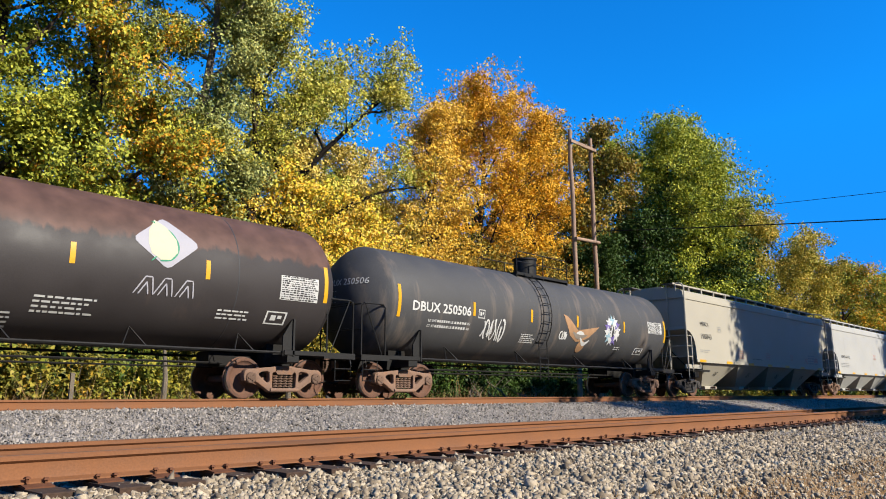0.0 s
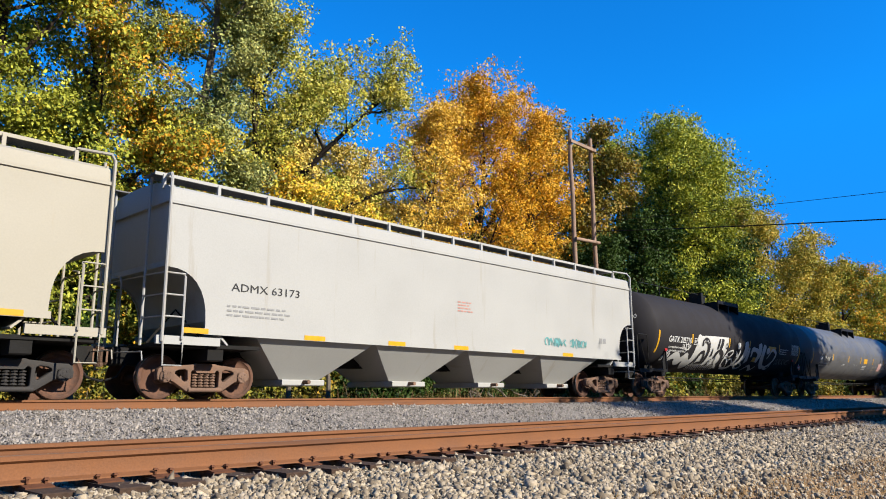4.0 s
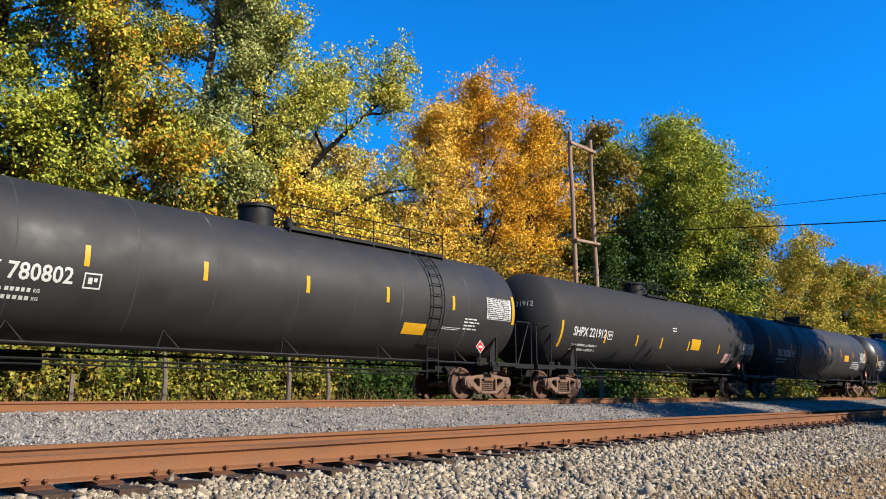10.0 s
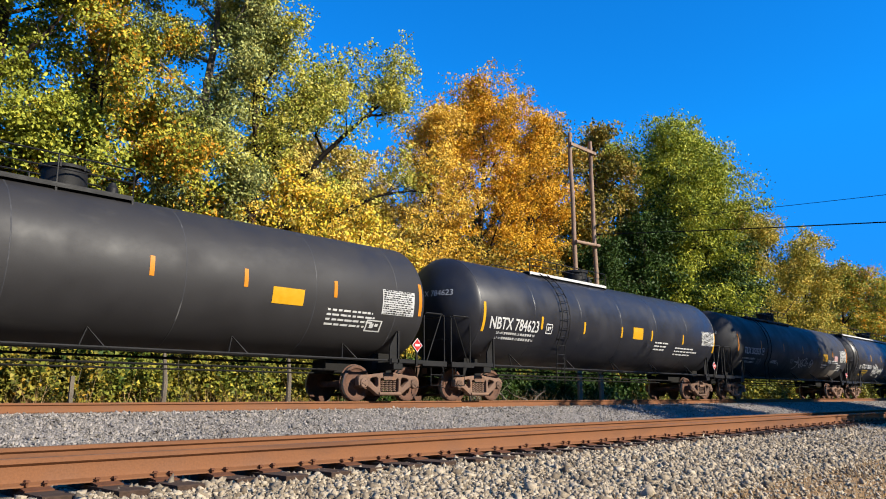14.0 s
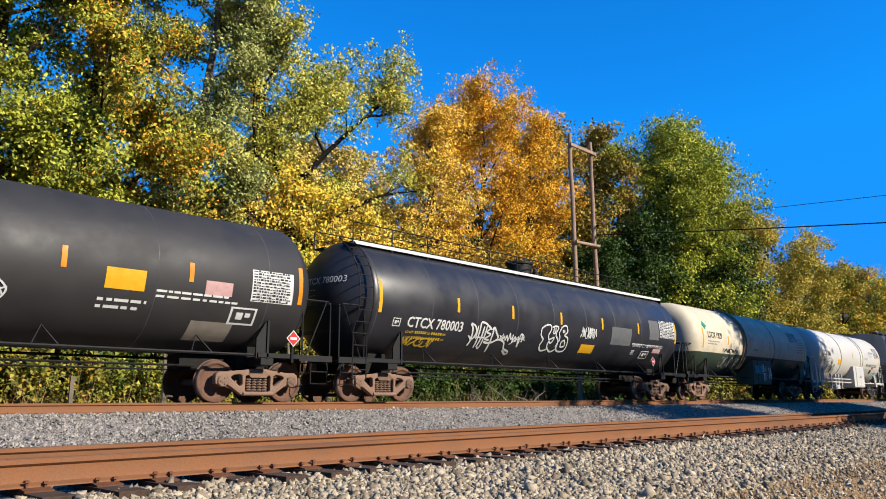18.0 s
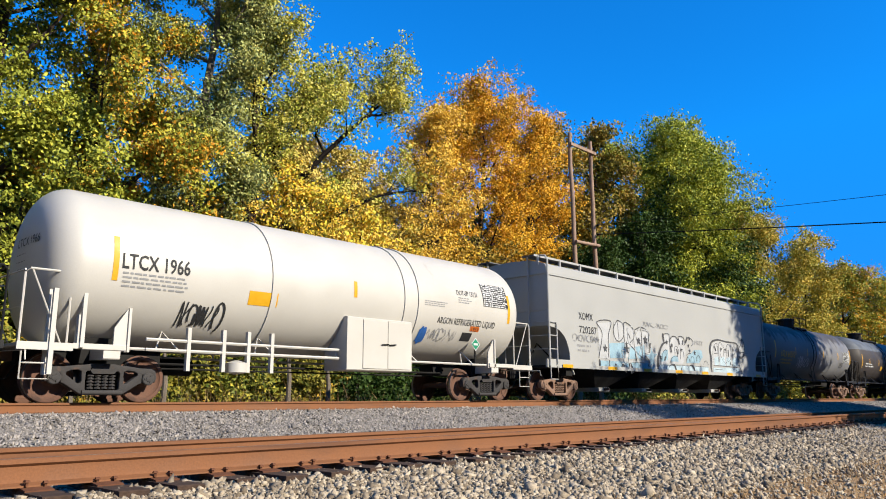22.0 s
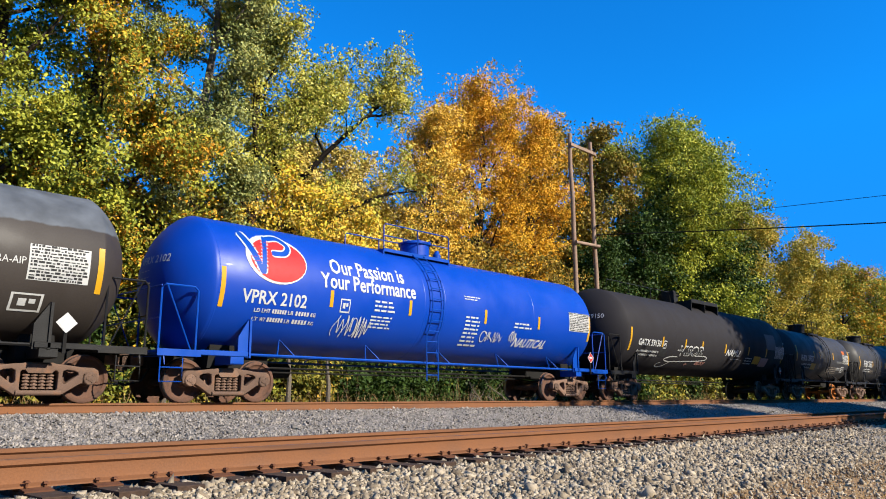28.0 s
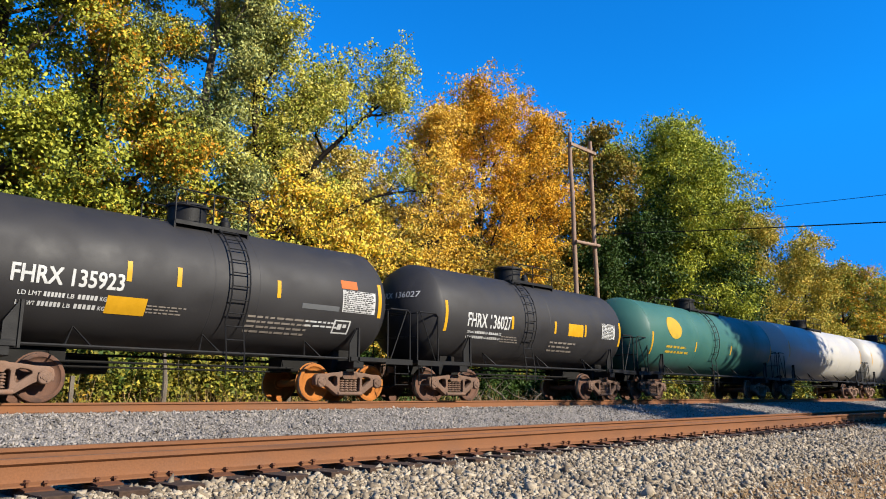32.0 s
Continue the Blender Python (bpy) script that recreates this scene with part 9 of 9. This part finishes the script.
blob(c14, "graffiti_fill", 0, c14_w, [(12.87, 1.36), (15.60, 1.42), (15.65, 1.21), (12.86, 1.12)], PALE_SKY, 0.0092)
swash(c14, 0, c14_w, [(12.64, 1.31), (12.70, 1.77), (12.66, 2.18), (12.90, 2.49), (13.48, 2.61), (13.97, 2.60), (14.48, 2.57), (15.00, 2.57), (15.54, 2.54), (15.71, 2.33), (15.63, 1.93), (15.73, 1.54), (15.95, 1.11)], [0.10, 0.12, 0.13, 0.10, 0.07, 0.05, 0.06, 0.05, 0.06, 0.05, 0.04, 0.035, 0.03], DARKSPRAY)
swash(c14, 0, c14_w, [(12.88, 1.58), (12.94, 2.11), (13.16, 2.38), (13.42, 2.38), (13.45, 1.61)], 0.022, DARKSPRAY)
swash(c14, 0, c14_w, [(12.99, 1.98), (13.41, 2.01)], 0.02, DARKSPRAY)
swash(c14, 0, c14_w, [(13.15, 2.30), (13.25, 2.10)], 0.11, DARKSPRAY)
swash(c14, 0, c14_w, [(13.56, 1.61), (13.58, 2.39), (13.86, 2.48), (13.96, 2.28), (13.68, 2.02), (13.99, 1.63)], 0.022, DARKSPRAY)
swash(c14, 0, c14_w, [(14.08, 2.43), (14.05, 1.64), (14.33, 1.65)], 0.022, DARKSPRAY)
swash(c14, 0, c14_w, [(14.12, 2.05), (14.29, 2.10)], 0.02, DARKSPRAY)
swash(c14, 0, c14_w, [(14.39, 1.69), (14.41, 2.35), (14.70, 2.44), (14.87, 2.24), (14.79, 1.81), (14.44, 1.65)], 0.022, DARKSPRAY)
swash(c14, 0, c14_w, [(14.58, 2.22), (14.56, 1.90)], 0.1, DARKSPRAY)
swash(c14, 0, c14_w, [(15.02, 1.65), (15.05, 2.36), (15.49, 1.71), (15.53, 2.36)], 0.022, DARKSPRAY)
swash(c14, 0, c14_w, [(12.87, 1.45), (13.88, 1.46), (15.01, 1.44), (15.66, 1.43)], 0.02, DARKSPRAY)
swash(c14, 0, c14_w, [(15.88, 2.09), (15.77, 2.30), (16.03, 2.50), (16.23, 2.77), (16.47, 2.49), (16.39, 2.19), (16.07, 2.17), (15.88, 2.09)], 0.045, DARKSPRAY)
swash(c14, 0, c14_w, [(15.75, 1.93), (16.06, 1.91), (16.38, 2.08)], 0.11, DARKSPRAY)
swash(c14, 0, c14_w, [(12.73, 1.93), (12.72, 1.47)], 0.12, DARKSPRAY)
swash(c14, 0, c14_w, [(12.67, 1.40), (12.73, 0.98)], 0.07, DARKSPRAY)
swash(c14, 0, c14_w, [(13.02, 1.29), (13.87, 1.29)], 0.02, DARKSPRAY)
swash(c14, 0, c14_w, [(13.07, 1.16), (13.76, 1.15)], 0.02, DARKSPRAY)
swash(c14, 0, c14_w, [(16.26, 2.15), (16.77, 2.14)], 0.012, DARKSPRAY)
swash(c14, 0, c14_w, [(16.25, 2.04), (16.70, 2.02)], 0.012, DARKSPRAY)
blob(c14, "painted_star", 0, c14_w, star(13.77, 2.22, 0.10), DARKSPRAY, 0.024)
blob(c14, "painted_star", 0, c14_w, star(14.24, 2.20, 0.10), DARKSPRAY, 0.024)
blob(c14, "painted_star", 0, c14_w, star(15.10, 2.22, 0.10), DARKSPRAY, 0.024)
blob(c14, "painted_star", 0, c14_w, star(14.72, 1.60, 0.10), DARKSPRAY, 0.024)
blob(c14, "painted_star", 0, c14_w, star(16.21, 2.44, 0.10), DARKSPRAY, 0.024)
blob(c14, "graffiti_fill", 0, c14_w, [(7.97, 1.34), (7.97, 1.62), (8.22, 1.97), (8.47, 2.16), (8.86, 2.25), (9.66, 2.32), (10.21, 2.30), (10.30, 1.94), (10.04, 1.44)], CHALK, 0.0070)
blob(c14, "graffiti_fill", 0, c14_w, [(8.43, 2.53), (8.89, 2.55), (8.88, 2.22), (8.51, 2.19)], CHALK, 0.0075)
blob(c14, "graffiti_fill", 0, c14_w, [(8.97, 2.26), (9.17, 2.45), (9.45, 2.48), (9.62, 2.31)], CHALK, 0.0080)
blob(c14, "graffiti_fill", 0, c14_w, [(9.70, 2.47), (10.12, 2.49), (10.25, 2.24), (9.79, 2.20)], CHALK, 0.0040)
blob(c14, "graffiti_fill", 0, c14_w, [(8.04, 1.48), (8.22, 1.80), (8.52, 1.96), (8.75, 1.95), (8.71, 1.55), (8.26, 1.47)], SKYPAINT, 0.0095)
blob(c14, "graffiti_fill", 0, c14_w, [(8.91, 1.50), (8.98, 1.65), (9.26, 1.75), (9.54, 1.74), (9.62, 1.51)], SKYPAINT, 0.0086)
blob(c14, "graffiti_fill", 0, c14_w, [(10.30, 1.48), (10.47, 1.77), (10.91, 1.95), (11.14, 2.06), (11.80, 2.07), (11.89, 1.79), (11.51, 1.51)], SKYPAINT, 0.0089)
swash(c14, 0, c14_w, [(7.90, 1.25), (7.86, 1.50), (8.07, 1.88), (8.32, 2.15), (8.70, 2.27)], [0.16, 0.15, 0.12, 0.09, 0.05], DARKSPRAY)
swash(c14, 0, c14_w, [(8.39, 2.59), (8.45, 2.25)], 0.13, DARKSPRAY)
swash(c14, 0, c14_w, [(8.43, 2.57), (8.91, 2.58), (8.88, 2.25)], 0.03, DARKSPRAY)
swash(c14, 0, c14_w, [(8.26, 1.55), (8.29, 1.78), (8.52, 1.94), (8.67, 1.86), (8.52, 1.57)], 0.025, DARKSPRAY)
swash(c14, 0, c14_w, [(8.52, 1.68), (8.41, 1.50)], 0.1, DARKSPRAY)
swash(c14, 0, c14_w, [(8.94, 1.82), (8.94, 2.29), (9.15, 2.50), (9.45, 2.52), (9.66, 2.39)], 0.035, DARKSPRAY)
swash(c14, 0, c14_w, [(8.98, 2.14), (9.06, 1.86)], 0.09, DARKSPRAY)
swash(c14, 0, c14_w, [(9.70, 2.48), (9.78, 2.55), (10.17, 2.52), (10.27, 2.30), (10.12, 2.20)], 0.03, DARKSPRAY)
swash(c14, 0, c14_w, [(9.70, 2.47), (9.77, 2.20)], 0.13, DARKSPRAY)
swash(c14, 0, c14_w, [(10.04, 2.22), (10.12, 2.41)], 0.1, DARKSPRAY)
swash(c14, 0, c14_w, [(10.34, 2.31), (10.54, 2.57)], 0.1, DARKSPRAY)
swash(c14, 0, c14_w, [(10.60, 2.56), (10.87, 2.51), (11.05, 2.33), (10.82, 2.19)], 0.03, DARKSPRAY)
swash(c14, 0, c14_w, [(10.65, 2.58), (10.74, 2.46)], 0.11, DARKSPRAY)
swash(c14, 0, c14_w, [(9.34, 1.79), (9.34, 2.08), (9.54, 2.13), (9.66, 1.93), (9.54, 1.74)], 0.022, DARKSPRAY)
swash(c14, 0, c14_w, [(9.50, 2.03), (9.58, 1.80)], 0.09, DARKSPRAY)
swash(c14, 0, c14_w, [(9.79, 1.61), (9.83, 1.97), (10.04, 2.01), (10.12, 1.69)], 0.022, DARKSPRAY)
swash(c14, 0, c14_w, [(10.30, 1.54), (10.40, 1.70), (10.56, 1.68), (10.60, 1.53)], 0.02, DARKSPRAY)
swash(c14, 0, c14_w, [(10.69, 1.55), (10.82, 1.76), (11.00, 1.72), (11.05, 1.54)], 0.02, DARKSPRAY)
swash(c14, 0, c14_w, [(11.27, 1.56), (11.30, 1.75), (11.46, 1.83), (11.60, 1.71), (11.55, 1.55)], 0.025, DARKSPRAY)
swash(c14, 0, c14_w, [(11.93, 1.47), (12.03, 1.60), (12.23, 1.61), (12.37, 1.46)], 0.02, DARKSPRAY)
swash(c14, 0, c14_w, [(8.87, 1.44), (9.02, 1.62), (9.30, 1.73), (9.58, 1.71)], 0.02, DARKSPRAY)
swash(c14, 0, c14_w, [(10.36, 1.79), (10.56, 1.89), (10.78, 1.88)], 0.02, DARKSPRAY)
swash(c14, 0, c14_w, [(9.06, 1.39), (9.26, 1.32), (9.34, 1.15), (9.35, 0.97)], [0.05, 0.10, 0.13, 0.12], DARKSPRAY)
swash(c14, 0, c14_w, [(10.69, 1.41), (10.89, 1.34), (11.02, 1.18), (11.04, 1.00)], [0.05, 0.10, 0.12, 0.11], DARKSPRAY)
swash(c14, 0, c14_w, [(7.83, 1.22), (7.87, 1.01)], 0.17, DARKSPRAY)
swash(c14, 0, c14_w, [(9.83, 1.28), (9.79, 1.02)], 0.06, DARKSPRAY)
swash(c14, 0, c14_w, [(7.94, 1.34), (9.22, 1.34), (10.69, 1.37), (12.44, 1.36)], 0.018, DARKSPRAY)
swash(c14, 0, c14_w, [(8.68, 0.98), (8.76, 1.26), (9.03, 1.39)], 0.025, DARKSPRAY)
swash(c14, 0, c14_w, [(10.38, 1.04), (10.47, 1.31), (10.73, 1.41)], 0.02, DARKSPRAY)
blob(c14, "painted_star", 0, c14_w, star(8.09, 1.63, 0.12), DARKSPRAY, 0.024)
blob(c14, "painted_star", 0, c14_w, star(8.68, 2.26, 0.12), DARKSPRAY, 0.024)
blob(c14, "painted_star", 0, c14_w, star(9.09, 2.15, 0.11), DARKSPRAY, 0.024)
blob(c14, "painted_star", 0, c14_w, star(9.87, 2.00, 0.10), DARKSPRAY, 0.024)
blob(c14, "painted_star", 0, c14_w, star(10.58, 2.20, 0.10), DARKSPRAY, 0.024)
blob(c14, "painted_star", 0, c14_w, star(10.67, 2.01, 0.09), DARKSPRAY, 0.024)
blob(c14, "painted_star", 0, c14_w, star(11.12, 1.93, 0.12), DARKSPRAY, 0.024)
write(c14, "FIRST", 0, c14_w, 11.19, 2.28, 0.17, GREYINK, width=0.80)

# cream car: pipes over the jacket, diamond, cabinet
for x in (5.72, 5.98):
    part("steam_pipe", Shape().pipe([(x, -(c12_R + 0.05) * math.cos(radians(q)), c12_z + (c12_R + 0.05) * math.sin(radians(q))) for q in range(85, -58, -11)], 0.045, 8), CREAM_BAND, c12, "rust-stained pipe over the jacket")
blob(c12, "diamond_mark", c12_R, c12_z, [(1.5, 3.21), (1.72, 3.02), (1.94, 3.21), (1.72, 3.40)], GREENPAINT)
side_cabinet(c12, 6.64, 8.86, 0.72, 1.86, GREEN_CAB)
scrawl(c12, 0, 1.66, 6.75, 1.15, 0.95, 0.55, CYANPAINT, 1020, 6, 0.05)
scrawl(c12, 0, 1.66, 7.75, 0.85, 0.35, 0.85, WHITE, 1021, 3, 0.05)
scrawl(c12, 0, 1.66, 8.35, 0.85, 0.40, 0.85, WHITE, 1022, 3, 0.05)
# white car: cabinet and piping
side_cabinet(c13, 7.30, 9.47, 0.74, 2.04, WHITE_TANK)
for z in (1.22, 1.02):
    part("service_pipe", Shape().pipe([(2.4, -1.42, z), (7.2, -1.42, z)], 0.035, 6), WHITE_TANK, c13)
for x in (3.3, 4.1, 4.7, 5.3):
    part("pipe_hanger", Shape().box(x - 0.04, x + 0.04, -1.46, -1.36, 0.62, 1.5), WHITE_TANK, c13)
part("relief_pot", Shape().lathe([(0.58, 0.05), (0.62, 0.24), (0.82, 0.24), (0.88, 0.05)], (4.5, -1.3, 0), "z", 16), WHITE_TANK, c13)
for y in (-1.42, -1.18):
    part("end_ladder_post", Shape().box(0.62, 0.70, y - 0.04, y + 0.04, 0.5, 2.05), WHITE_TANK, c13)
    part("end_ladder_post", Shape().box(1.15, 1.22, y - 0.04, y + 0.04, 1.0, 2.05), WHITE_TANK, c13)

# emblem on the blue car: a red oval with plain white slanted shapes
blob(c17, "emblem_rim", c17_R, c17_z, oval(2.78, 3.22, 0.82, 0.60), WHITE, 0.008, "red and white oval emblem")
blob(c17, "emblem_oval", c17_R, c17_z, oval(2.82, 3.20, 0.75, 0.53), RED, 0.011)
for wide, paint_ in ((0.25, WHITE), (0.16, BLUE_TRIM)):
    swash(c17, c17_R, c17_z, [(1.95, 3.78), (2.15, 3.35), (2.38, 2.82)], [wide, wide, wide * 0.8], paint_, "emblem_shape")
    swash(c17, c17_R, c17_z, [(2.38, 2.82), (2.46, 3.30), (2.60, 3.76)], [wide * 0.8, wide * 0.7, wide * 0.7], paint_, "emblem_shape")
    swash(c17, c17_R, c17_z, [(2.62, 3.70), (2.95, 3.76), (3.16, 3.58), (3.02, 3.38), (2.66, 3.34)], wide * 0.75, paint_, "emblem_shape")
bars(c17, c17_R, c17_z, 2.86, 3.04, 0.62, 1, 0.16, WHITE, 1040)
bars(c17, c17_R, c17_z, 2.90, 2.78, 0.50, 1, 0.12, WHITE, 1041)
# disc on the green car
blob(c21, "yellow_disc", c21_R, c21_z, oval(3.1, 2.9, 0.62, 0.46), GOLD, label="round yellow emblem")

# hazard placards
for car, x, z, m in ((c4, 17.6, 1.50, RED), (c5, 18.6, 1.45, RED), (c6, 16.10, 1.50, RED), (c7, 16.01, 1.47, RED), (c8, 18.33, 1.46, RED), (c9, 17.4, 1.45, RED), (c10, 18.23, 1.43, RED),
                     (c11, 15.86, 1.48, RED), (c12, 14.44, 1.46, GREENPAINT), (c13, 12.47, 1.60, GREENPAINT), (c16, 12.29, 1.44, WHITE), (c17, 16.0, 1.45, RED), (c18, 16.9, 1.45, RED)):
    placard(car, x - 0.28, -1.47, z, m)



# ---------------------------------------------------------------- what moves
def motions():
    """The cars roll along the far track, and their wheels turn with them."""
    steps = [2.0 * i for i in range(17)]
    turns = [i / 15 for i in range(481)]
    for ob, x, z in MOVERS:
        if z is None:
            walk(ob, [(t, pose(x - gone(t), FAR, 0)) for t in steps])
        else:
            walk(ob, [(t, pose(x, 0, z, 0, -math.degrees(gone(t) / 0.457))) for t in turns])


motions()
